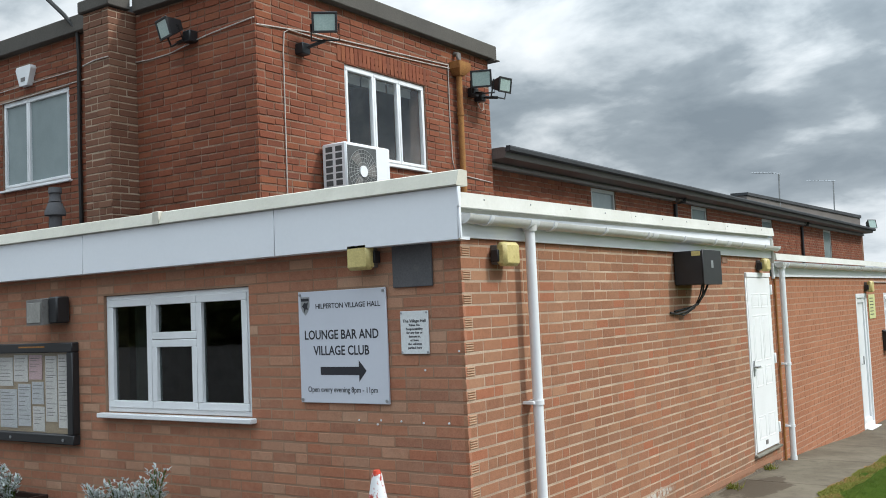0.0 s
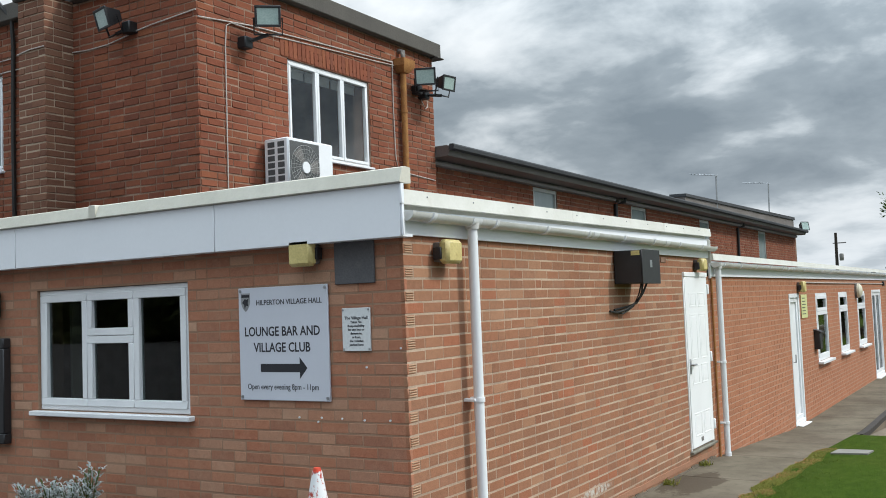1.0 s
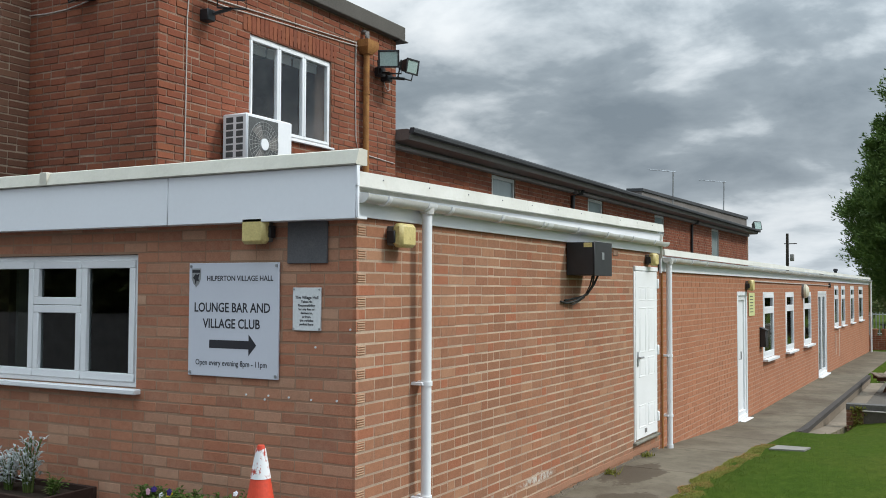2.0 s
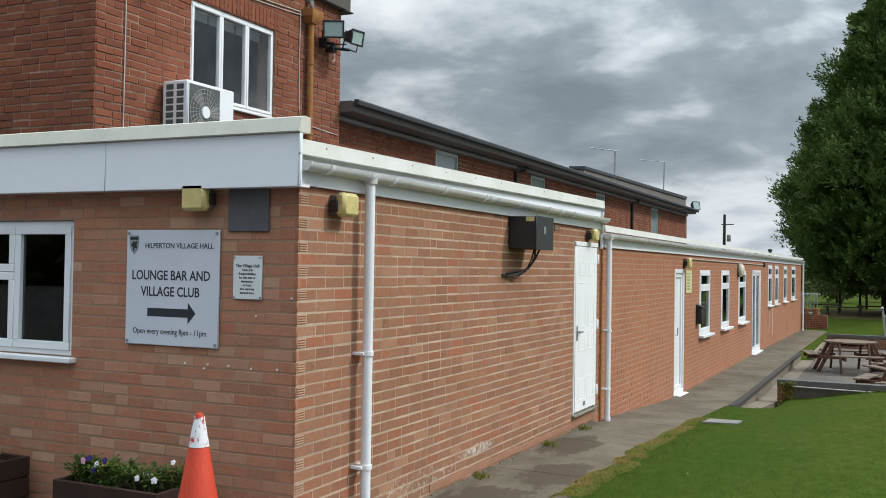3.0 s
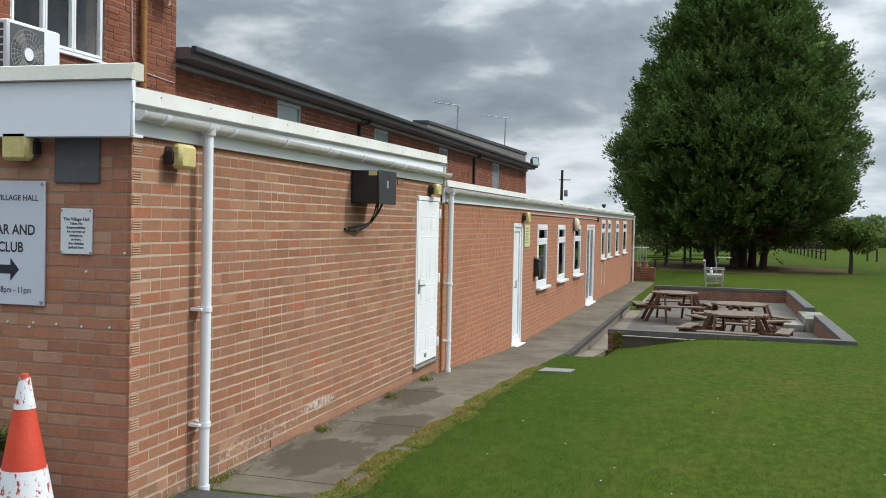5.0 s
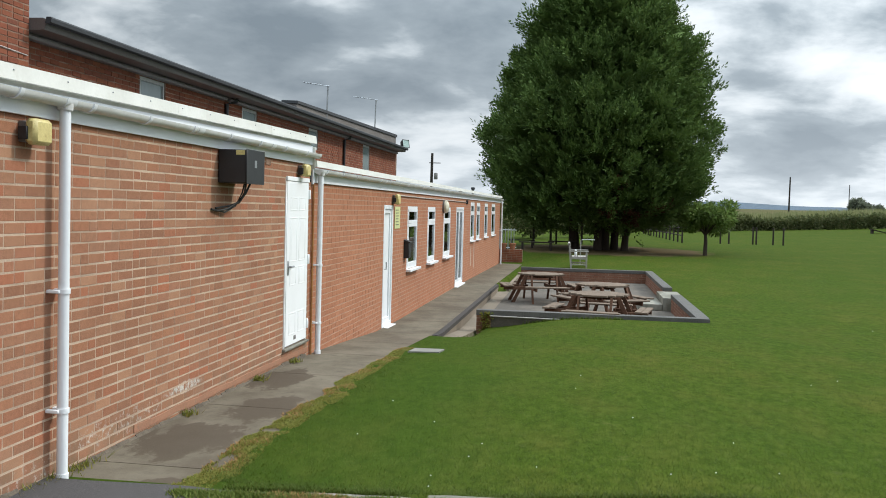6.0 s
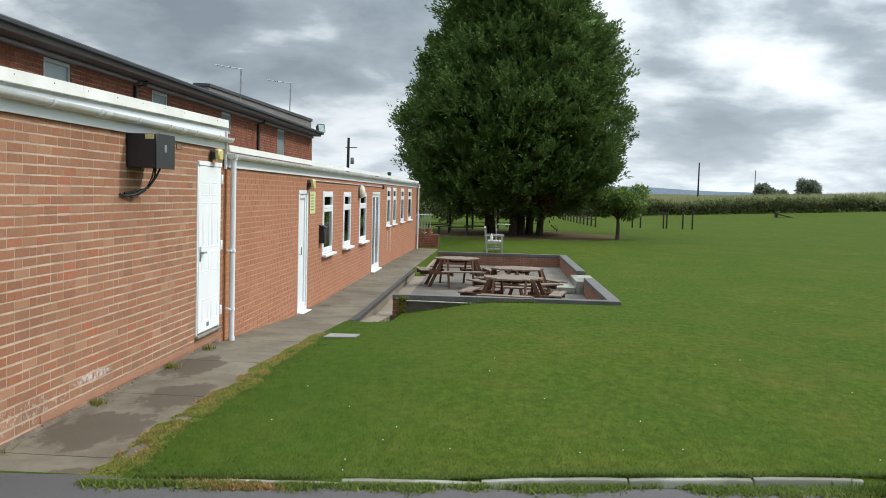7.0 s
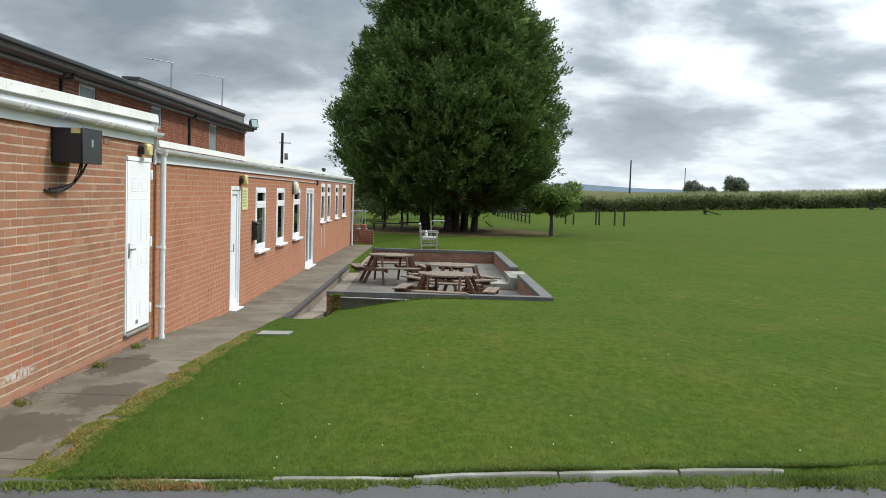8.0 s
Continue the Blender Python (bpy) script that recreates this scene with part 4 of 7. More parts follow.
def panel_door(name, turn, u0, u1, z0, z1):
    ob = thing(name, turn(((u0 + u1) / 2, 0, z0)), "white painted panelled door, closed", "door", kind="structure")
    s = Shape(turn)
    s.box((u0 + 0.004, -0.06, z1 - 0.055), (u1 - 0.004, 0.028, z1 - 0.002), 0.004)
    s.box((u0 + 0.004, -0.06, z0), (u0 + 0.035, 0.012, z1 - 0.057), 0.004)
    s.box((u1 - 0.035, -0.06, z0), (u1 - 0.004, 0.012, z1 - 0.057), 0.004)
    part("door_frame", s, M_DOOR, ob)
    s = Shape(turn)
    s.box((u0 + 0.030, -0.03, z0 + 0.02), (u1 - 0.030, 0.022, z1 - 0.06), 0.004)
    leaf = part("door_leaf", s, M_DOOR, ob)
    h = z1 - z0
    for c, d in ((0.07, 0.20), (0.36, 0.47), (0.50, 0.76), (0.80, 0.88)):
        for a, b in ((0.16, 0.45), (0.55, 0.84)):
            s = Shape(turn)
            pu0, pu1, pz0, pz1 = u0 + (u1 - u0) * a, u0 + (u1 - u0) * b, z0 + h * c, z0 + h * d
            frame_bars(s, pu0, pu1, pz0, pz1, 0.013, 0.020, 0.0250, 0.002)
            s.box((pu0 + 0.05, 0.018, pz0 + 0.03), (pu1 - 0.05, 0.0238, pz1 - 0.03), 0.001)
            part("door_panel", s, M_DOOR, ob)
    for hz in (0.10, 0.5, 0.9):
        s = Shape(turn).box((u1 - 0.028, 0.012, z0 + h * hz - 0.06), (u1 + 0.012, 0.04, z0 + h * hz + 0.06), 0.006)
        part("hinge", s, M_DOOR, ob)
    s = Shape(turn).tube([(u0 + 0.08, 0.02, z0 + h * 0.475), (u0 + 0.08, 0.06, z0 + h * 0.475), (u0 + 0.20, 0.06, z0 + h * 0.475)], 0.011, 8)
    s.box((u0 + 0.055, 0.02, z0 + h * 0.425), (u0 + 0.105, 0.03, z0 + h * 0.51), 0.003)
    part("door_handle", s, M_STEEL, ob, "worn steel lever handle")
    s = Shape(turn).box((u0 + 0.36, 0.02, z0 + 0.07), (u0 + 0.44, 0.028, z0 + 0.12), 0.003)
    part("vent", s, M_GREYLAMP, ob, "small dark plate near the foot")
    s = Shape(turn).box((u0 - 0.03, -0.05, z0 - 0.03), (u1 + 0.03, 0.045, z0 - 0.002), 0.005)
    part("threshold", s, M_KERB, ob)
    return ob


panel_door("door_1", side, *DOOR1)


def glazed_door(name, turn, u0, u1, z0, z1, leaves, solid_panel):
    ob = thing(name, turn(((u0 + u1) / 2, 0, z0)), "white plastic door, closed" if solid_panel else "white glazed double door, closed", "door", kind="structure")
    s = Shape(turn)
    frame_bars(s, u0 + 0.003, u1 - 0.003, z0 + 0.003, z1 - 0.003, 0.07, -0.09, 0.008)
    part("door_frame", s, M_WHITE, ob)
    step = (u1 - u0 - 0.12) / leaves
    for i in range(leaves):
        a, b = u0 + 0.06 + i * step, u0 + 0.06 + (i + 1) * step
        s = Shape(turn)
        frame_bars(s, a + 0.004, b - 0.004, z0 + 0.066, z1 - 0.066, 0.085, -0.075, -0.015)
        leaf = part("door_leaf", s, M_WHITE, ob)
        g = Shape(turn).box((a + 0.085, -0.05, z0 + 0.147), (b - 0.085, -0.042, z1 - 0.147))
        pane = part("pane", g, M_WHITE if solid_panel else M_DARKGLASS, ob, smooth=False)
        s = Shape(turn).tube([(a + 0.05, -0.015, z0 + 1.05), (a + 0.05, 0.04, z0 + 1.05), (a + 0.05, 0.04, z0 + 1.18)], 0.011, 8)
        part("door_handle", s, M_STEEL, ob, "steel lever handle")
    s = Shape(turn).box((u0 - 0.02, -0.09, z0 - 0.06), (u1 + 0.02, 0.10, z0 - 0.002), 0.006)
    part("threshold", s, M_WHITE, ob)


glazed_door("door_2", side, *DOOR2, 1, True)
glazed_door("door_3", side, *DOOR3, 2, False)

# flush cement-faced plinth along the foot of the side wall
M_PLINTH = surface("salmon_plinth_face", (0.36, 0.185, 0.115), (0.28, 0.145, 0.092), 2.5, 70, 0.9, 0.3, 0.003, dirt=(0.20, 0.15, 0.11))
s = Shape()
for i in range(24):
    a, b = 1.95 + 0.2 * i, 1.95 + 0.2 * (i + 1)
    za, zb = [path_level(u) + 0.10 + 0.012 * noise.noise(Vector((u * 2.3, 0, 6))) for u in (a, b)]
    ya, yb = path_level(a) + 0.045 + 0.02 * noise.noise(Vector((a * 3.1, 0, 2))), path_level(b) + 0.045 + 0.02 * noise.noise(Vector((b * 3.1, 0, 2)))
    s.add([(-0.01, a, ya), (0.008, a, ya), (0.0075, a, za), (-0.01, a, za + 0.004), (-0.01, b, yb), (0.008, b, yb), (0.0075, b, zb), (-0.01, b, zb + 0.004)],
          [(0, 1, 2, 3), (7, 6, 5, 4), (0, 4, 5, 1), (1, 5, 6, 2), (2, 6, 7, 3), (3, 7, 4, 0)])
solid("plinth", s, M_PLINTH, "salmon cement-faced plinth at the foot of the brick wall", "plinth", smooth=False)
s = Shape()
for i in range(62):
    a, b = 0.05 + 0.107 * i, 0.05 + 0.107 * (i + 1)
    h = 0.012 + 0.045 * abs(noise.noise(Vector((a * 2.7, 0, 12))))
    z = path_level(a)
    s.add([(0.0, a, z - 0.01), (0.03, a, z - 0.01), (0.010, a, z + h), (0.0, a, z + h + 0.004), (0.0, b, z - 0.01), (0.03, b, z - 0.01), (0.010, b, z + h), (0.0, b, z + h + 0.004)],
          [(0, 1, 2, 3), (7, 6, 5, 4), (0, 4, 5, 1), (1, 5, 6, 2), (2, 6, 7, 3), (3, 7, 4, 0)])
solid("mortar_fillet", s, surface("dirty_grey_mortar", (0.16, 0.13, 0.098), (0.075, 0.060, 0.045), 5.0, 50, 0.95, 0.6, 0.006, dirt=(0.045, 0.04, 0.025)), "dirty mortar fillet where wall meets path", "fillet", smooth=False)

# ---- gutters and pipes ----


def half_round(s, y0, y1, z, r=0.052, x0=0.09, t=0.005):
    """A half-round gutter along y, open at the top."""
    n = 9
    out = [(x0 + r * math.cos(math.pi + math.pi * k / n), z + r * math.sin(math.pi + math.pi * k / n)) for k in range(n + 1)]
    inn = [(x0 + (r - t) * math.cos(math.pi + math.pi * k / n), z + (r - t) * math.sin(math.pi + math.pi * k / n)) for k in range(n + 1)]
    vs = [(x, y, q) for y in (y0, y1) for x, q in out + inn]
    m = 2 * (n + 1)
    fs = []
    for k in range(n):
        fs += [(k, k + 1, m + k + 1, m + k), (n + 1 + k, m + n + 1 + k, m + n + 2 + k, n + 2 + k)]
        fs += [(k, n + 1 + k, n + 2 + k, k + 1), (m + k, m + k + 1, m + n + 2 + k, m + n + 1 + k)]
    fs += [(0, m, m + n + 1, n + 1), (n, 2 * n + 1, m + 2 * n + 1, m + n)]
    s.add(vs, fs)


def gutter(label, y0, y1, z, joints, at_end):
    ob = thing("gutter", (0.10, y0, z), label, "gutter")
    s = Shape()
    half_round(s, y0, y1, z)
    part("trough", s, M_GUTTER, ob)
    for y in (y0, y1):
        s = Shape()
        n = 9
        s.prism([(0.09 + 0.056 * math.cos(math.pi + math.pi * k / n), z + 0.056 * math.sin(math.pi + math.pi * k / n)) for k in range(n + 1)] + [(0.146, z + 0.006), (0.034, z + 0.006)], 1, y - 0.008, y + 0.008)
        part("stop_end", s, M_GUTTER, ob)
    y = y0 + 0.25
    while y < y1:
        s = Shape()
        half_round(s, y - 0.020, y + 0.020, z + 0.004, r=0.064, t=0.011)
        s.box((0.031, y - 0.016, z - 0.05), (0.040, y + 0.016, z + 0.02), 0.002)
        part("bracket", s, M_WHITE, ob)
        y += 0.86
    for y in joints:
        s = Shape()
        half_round(s, y - 0.06, y + 0.06, z + 0.002, r=0.059, t=0.007)
        part("joint", s, M_WHITE, ob)
    return ob


gutter("weathered white half-round plastic gutter", -0.08, 6.80, 2.47, [0.74, 2.9, 4.9], True)
gutter("weathered white half-round gutter of the long wing", 6.86, 36.5, 2.275, [6.97, 11, 15, 19, 23, 27, 31, 35], True)


def downpipe(label, x, y, top, foot, clips, r=0.036):
    ob = thing("downpipe", (x, y, foot), label, "downpipe", group="white downpipes")
    s = Shape().tube([(x, y, foot), (x, y, top)], r, 14)
    part("pipe", s, M_WHITE, ob)
    s = Shape().tube([(x, y, top - 0.02), (x, y, top + 0.03)], [r + 0.012, r + 0.018], 14)
    part("outlet", s, M_GUTTER, ob)
    for z in clips:
        s = Shape().tube([(x, y, z - 0.016), (x, y, z + 0.016)], r + 0.007, 14)
        s.box((0.002, y - 0.062, z - 0.011), (x, y - 0.02, z + 0.011), 0.003)
        s.box((0.002, y + 0.02, z - 0.011), (x, y + 0.062, z + 0.011), 0.003)
        part("pipe_clip", s, M_WHITE, ob)
    s = Shape().tube([(x, y, foot - 0.004), (x, y, foot + 0.05)], r + 0.006, 14)
    part("shoe", s, M_WHITE, ob)
    return ob


downpipe("white plastic downpipe on the brick wall near the corner", 0.09, 0.745, 2.42, path_level(0.745) - 0.005, (1.225, 0.44))
downpipe("white plastic downpipe where the roof steps down", 0.09, 6.97, 2.225, path_level(6.97) - 0.005, (1.05, 0.30))
downpipe("white plastic downpipe at the far end of the wing", 0.09, 36.35, 2.225, path_level(36.35) - 0.01, (0.9,))
s = Shape().tube([(0.025, 6.87, path_level(6.9)), (0.025, 6.87, 2.1)], 0.014, 8)
solid("conduit", s, M_RUST, "thin rusty brown pipe on the wall", "pipe", kind="")

# rusty hopper and downpipe on the upper storey
hop = thing("rainwater_pipe", upside((5.22, 0.07, 2.6)), "rusty ochre rainwater pipe with a hopper head", "downpipe")
s = Shape(upside).tube([(5.22, 0.065, 2.57), (5.22, 0.065, 4.92)], 0.04, 12)
part("pipe", s, M_RUST, hop)
s = Shape(upside)
s.add([(5.16, 0.01, 4.90), (5.28, 0.01, 4.90), (5.28, 0.12, 4.90), (5.16, 0.12, 4.90), (5.09, 0.01, 4.98), (5.35, 0.01, 4.98), (5.35, 0.17, 4.98), (5.09, 0.17, 4.98),
       (5.09, 0.01, 5.07), (5.35, 0.01, 5.07), (5.35, 0.17, 5.07), (5.09, 0.17, 5.07)],
      [(3, 2, 1, 0), (0, 1, 5, 4), (1, 2, 6, 5), (2, 3, 7, 6), (3, 0, 4, 7), (4, 5, 9, 8), (5, 6, 10, 9), (6, 7, 11, 10), (7, 4, 8, 11), (8, 9, 10, 11)])
part("hopper", s, M_RUST, hop)
s = Shape(upside).tube([(5.22, 0.0, 5.20), (5.22, 0.07, 5.18), (5.22, 0.08, 5.06)], 0.035, 10)
part("outlet", s, M_GREYLAMP, hop, "dull grey outlet from the roof")
for z in (4.4, 3.5):
    part("pipe_clip", Shape(upside).tube([(5.22, 0.065, z - 0.02), (5.22, 0.065, z + 0.02)], 0.048, 12), M_RUST, hop)
for y, z0 in ((13.15, 3.93), (22.75, 3.93)):
    s = Shape().tube([(-3.42, y + 0.25, z0), (-3.44, y + 0.22, z0 - 0.10), (-3.55, y, z0 - 0.16), (-3.55, y - 0.02, 2.2)], 0.038, 10)
    solid("cast_downpipe", s, M_BLACK, "dark cast-iron downpipe on the hall wall", "downpipe", kind="", group="dark hall downpipes")

# ---- lamps and boxes on the walls ----


def bulkhead(turn, u, z, w, h, label, side_arm):
    ob = thing("bulkhead_light", turn((u, 0, z)), label, "wall lamp", group="yellowed bulkhead lights")
    part("back_box", Shape(turn).box((u - w / 2 + 0.02, 0.0, z - h / 2 + 0.015), (u + w / 2 - 0.02, 0.055, z + h / 2 - 0.015), 0.006), M_GREYLAMP, ob, "dark back box")
    s = Shape(turn)
    s.box((u - w / 2, 0.05, z - h / 2), (u + w / 2, 0.13, z + h / 2), 0.022)
    part("diffuser", s, M_YELLOW, ob, "yellowed plastic diffuser")
    part("clip", Shape(turn).box((u + side_arm * (w / 2 + 0.004) - 0.012, 0.02, z - 0.05), (u + side_arm * (w / 2 + 0.004) + 0.012, 0.08, z + 0.03), 0.004), M_BLACK, ob)
    return ob


bulkhead(front, -0.745, 2.265, 0.20, 0.185, "yellowed plastic bulkhead light under the fascia", 1)
bulkhead(side, 0.44, 2.235, 0.20, 0.16, "yellowed plastic bulkhead light beside the downpipe", -1)
bulkhead(side, 6.30, 2.245, 0.18, 0.15, "yellowed plastic bulkhead light over the door", -1)
bulkhead(side, 12.30, 1.965, 0.20, 0.19, "yellowed plastic bulkhead light over the second door", -1)
solid("wall_panel", Shape(front).box((-0.535, 0.004, 2.043), (-0.215, 0.020, 2.318), 0.003), M_SLATE, "grey square panel fixed under the fascia", "panel", kind="")

# grey flood lamp and notice board on the front
M_DUSTY = surface("dusty_lamp_lens", (0.34, 0.33, 0.30), (0.24, 0.23, 0.21), 12.0, 60, 0.35, 0.05, 0.001, dirt=(0.16, 0.14, 0.12))
fl = thing("wall_floodlight", front((-4.3, 0, 1.92)), "old grey floodlight on the front wall", "wall lamp")
part("housing", Shape(front).box((-4.215, 0.02, 1.915), (-4.09, 0.15, 2.145), 0.012), M_BLACK, fl)
part("reflector_hood", Shape(front).prism([(0.03, 1.92), (0.20, 1.905), (0.20, 2.125), (0.03, 2.145)], 0, -4.46, -4.22), M_GREYLAMP, fl)
part("lens", Shape(front).box((-4.44, 0.202, 1.925), (-4.24, 0.209, 2.10), 0.003), M_DUSTY, fl, "dusty grey lens")
part("bracket", Shape(front).box((-4.36, 0.0, 1.96), (-4.28, 0.031, 2.08), 0.004), M_BLACK, fl)

M_CLEAR = glass_pane("clear_acrylic", (0.97, 0.97, 0.97))
nb = thing("notice_board", front((-4.8, 0, 0.86)), "black-framed glazed notice board full of papers", "notice board")
s = Shape(front)
frame_bars(s, -5.60, -4.055, 0.865, 1.745, 0.085, 0.002, 0.075, 0.008)
part("frame", s, M_BLACK, nb)
M_CORK = surface("notice_backing", (0.42, 0.33, 0.22), (0.34, 0.26, 0.17), 5.0, 90, 0.9, 0.2, 0.002)
part("backing", Shape(front).box((-5.52, 0.004, 0.945), (-4.14, 0.012, 1.665)), M_CORK, nb, smooth=False)
rp = random.Random(3)
M_PAPERS = [surface(f"paper_{n}", tuple(c * 1.0 for c in tone), tuple(c * 0.93 for c in tone), 3.0, 50, 0.8, 0.02, 0.001) for n, tone in enumerate(((0.62, 0.62, 0.60), (0.55, 0.56, 0.56), (0.66, 0.64, 0.60), (0.60, 0.42, 0.42)))]
for a, b, c, d in ((-5.50, -5.30, 1.42, 1.65), (-5.49, -5.28, 1.12, 1.40), (-5.27, -5.04, 1.36, 1.62), (-5.25, -4.98, 0.98, 1.33), (-5.02, -4.80, 1.40, 1.64), (-4.96, -4.76, 1.00, 1.38),
                   (-4.78, -4.58, 1.42, 1.64), (-4.74, -4.56, 1.20, 1.40), (-4.73, -4.55, 0.96, 1.18), (-4.53, -4.36, 1.05, 1.63), (-4.34, -4.17, 1.00, 1.64)):
    m = rp.choice(M_PAPERS[:3]) if not (a == -4.78) else M_PAPERS[3]
    sheet_part = part("paper", Shape(front).box((a, 0.013 + rp.uniform(0, 0.003), c), (b, 0.018, d)), m, nb, smooth=False)
    z = d - 0.03
    while z > c + 0.04:
        w = (b - a) * rp.uniform(0.45, 0.85)
        part("text_line", Shape(front).box((a + 0.015, 0.0185, z - 0.005), (a + 0.015 + w, 0.0195, z)), M_GREYLAMP, sheet_part, smooth=False)
        z -= rp.uniform(0.018, 0.05)
gl = part("pane", Shape(front).box((-5.515, 0.055, 0.95), (-4.14, 0.060, 1.66)), M_CLEAR, nb, smooth=False)
gl.visible_shadow = False
for u in (-4.20, -5.0):
    part("lock", Shape(front).tube([(u, 0.074, 0.905), (u, 0.082, 0.905)], 0.014, 10), M_STEEL, nb, "small round lock")
part("header_strip", Shape(front).box((-4.85, 0.076, 1.705), (-4.45, 0.0775, 1.718)), M_RUST, nb, "faint gold writing on the frame", smooth=False)
nb.location.x += 0.06

# ---- lettering ----


def letters(text, size, bold):
    c = bpy.data.curves.new("lettering", "FONT")
    c.body, c.size, c.offset, c.extrude, c.resolution_u = text, size, bold, 0.0008, 3
    tmp = bpy.data.objects.new("tmp", c)
    me = bpy.data.meshes.new_from_object(tmp)
    bpy.data.objects.remove(tmp)
    me.name = "lettering"
    return me, [v.co.x for v in me.vertices]


def words(text, turn_matrix, size, material, parent, bold=0.0, width=1.0):
    """A centred line of writing, a mesh for each word, drawn to the given width."""
    _, xs = letters(text, size, bold)
    left, right = min(xs), max(xs)
    k, said = width / (right - left), ""
    for word in text.split():
        said = (said + " " + word).strip()
        _, whole = letters(said, size, bold)
        me, own = letters(word, size, bold)
        shift = max(whole) - max(own) - (left + right) / 2
        for v in me.vertices:
            v.co.x = (v.co.x + shift) * k
        me.materials.clear()
        me.materials.append(material)
        ob = new("lettering", me)
        ob.parent = parent
        ob.matrix_basis = Matrix.Translation(-base_of(parent)) @ turn_matrix


def on_front(x, z, d=0.0):
    return Matrix.Translation((x, -d, z)) @ pose(0, 0, 0, 90, 0, 0)


sg = thing("sign", front((-1.015, 0, 1.28)), "silver-grey sign panel for the lounge bar and village club", "sign")
SX0, SX1, SZ0, SZ1 = -1.388, -0.598, 1.276, 2.053
part("panel", Shape(front).box((SX0, 0.008, SZ0), (SX1, 0.022, SZ1), 0.003), M_SIGN, sg)
for a in (SX0 + 0.02, SX1 - 0.02):
    for b in (SZ0 + 0.022, SZ1 - 0.022):
        part("screw_cap", Shape(front).tube([(a, 0.021, b), (a, 0.028, b)], 0.011, 10), M_STEEL, sg)
SW, SH = SX1 - SX0, SZ1 - SZ0


def sign_at(px, py):
    """A place on the sign from shares of its width and height."""
    return SX0 + SW * px, SZ1 - SH * py


def sign_words(text, px, base, width, size, bold):
    x, z = sign_at(px, base)
    words(text, on_front(x, z, 0.0225), size, M_INK, sg, bold, width=SW * width)


sign_words("HILPERTON VILLAGE HALL", 0.575, 0.158, 0.73, 0.050, 0.0006)
sign_words("LOUNGE BAR AND", 0.49, 0.432, 0.84, 0.090, 0.0014)
sign_words("VILLAGE CLUB", 0.485, 0.573, 0.635, 0.090, 0.0014)
sign_words("Open every evening 8pm - 11pm", 0.485, 0.903, 0.79, 0.055, 0.0003)
ax0, az = sign_at(0.245, 0.715)
ax1, _ = sign_at(0.765, 0.715)
part("arrow", Shape(lambda p: (p[0], -0.0222 - p[1], p[2])).prism(
    [(ax0, az - 0.028), (ax1 - 0.065, az - 0.028), (ax1 - 0.065, az - 0.072), (ax1, az), (ax1 - 0.065, az + 0.072), (ax1 - 0.065, az + 0.028), (ax0, az + 0.028)], 1, 0.0, 0.001), M_INK, sg, "black arrow", smooth=False)
cx, cz = sign_at(0.085, 0.125)
crest = Shape(lambda p: (p[0], -0.0222 - p[1], p[2])).prism([(cx - 0.042, cz + 0.06), (cx + 0.042, cz + 0.06), (cx + 0.042, cz - 0.01), (cx + 0.025, cz - 0.045), (cx, cz - 0.07), (cx - 0.025, cz - 0.045), (cx - 0.042, cz - 0.01)], 1, 0.0, 0.001)
shield = part("shield", crest, M_STEEL, sg, "grey shield badge with a dark device", smooth=False)
dev = Shape(lambda p: (p[0], -0.0238 - p[1], p[2]))
dev.prism([(cx - 0.036, cz + 0.05), (cx + 0.036, cz + 0.05), (cx + 0.036, cz + 0.03), (cx - 0.036, cz + 0.03)], 1, 0.0, 0.0006)
dev.prism([(cx - 0.03, cz - 0.005), (cx - 0.005, cz + 0.022), (cx + 0.01, cz + 0.015), (cx + 0.03, cz + 0.024), (cx + 0.02, cz - 0.01), (cx + 0.028, cz - 0.03), (cx + 0.005, cz - 0.025), (cx - 0.008, cz - 0.052), (cx - 0.012, cz - 0.02)], 1, 0.0, 0.0006)
part("device", dev, M_INK, shield, smooth=False)

pl = thing("plaque", front((-0.375, 0, 1.606)), "small white plaque with printed notice", "sign")
part("panel", Shape(front).box((-0.488, 0.006, 1.606), (-0.263, 0.016, 1.886), 0.002), M_PLAQUE, pl)
for a in (-0.478, -0.273):
    for b in (1.618, 1.874):
        part("screw_cap", Shape(front).tube([(a, 0.015, b), (a, 0.021, b)], 0.007, 8), M_STEEL, pl)
rows = [("The Village Hall", 0.186, 0.028), ("Takes No", 0.09, 0.021), ("Responsibility", 0.135, 0.021), ("for any loss or", 0.13, 0.021), ("damage to,", 0.095, 0.021), ("or from,", 0.07, 0.021), ("the vehicles", 0.11, 0.021), ("parked here", 0.11, 0.021)]
z = 1.812
for text, w, size in rows:
    words(text, on_front(-0.375, z, 0.0165), size, M_INK, pl, 0.0004, width=w)
    z -= 0.0245

for k, (x, z) in enumerate(((-0.88, 1.165), (-0.69, 1.168), (-0.52, 1.166), (-0.34, 1.160), (-0.14, 1.164), (-0.31, 1.50), (-0.72, 1.14), (-0.04, 1.62))):
    solid("wall_plug", Shape(front).tube([(x, 0.0, z), (x, 0.008, z)], 0.007, 8), M_PLAQUE, "small white plug in the brickwork", "wall plug", kind="", group="wall plugs")

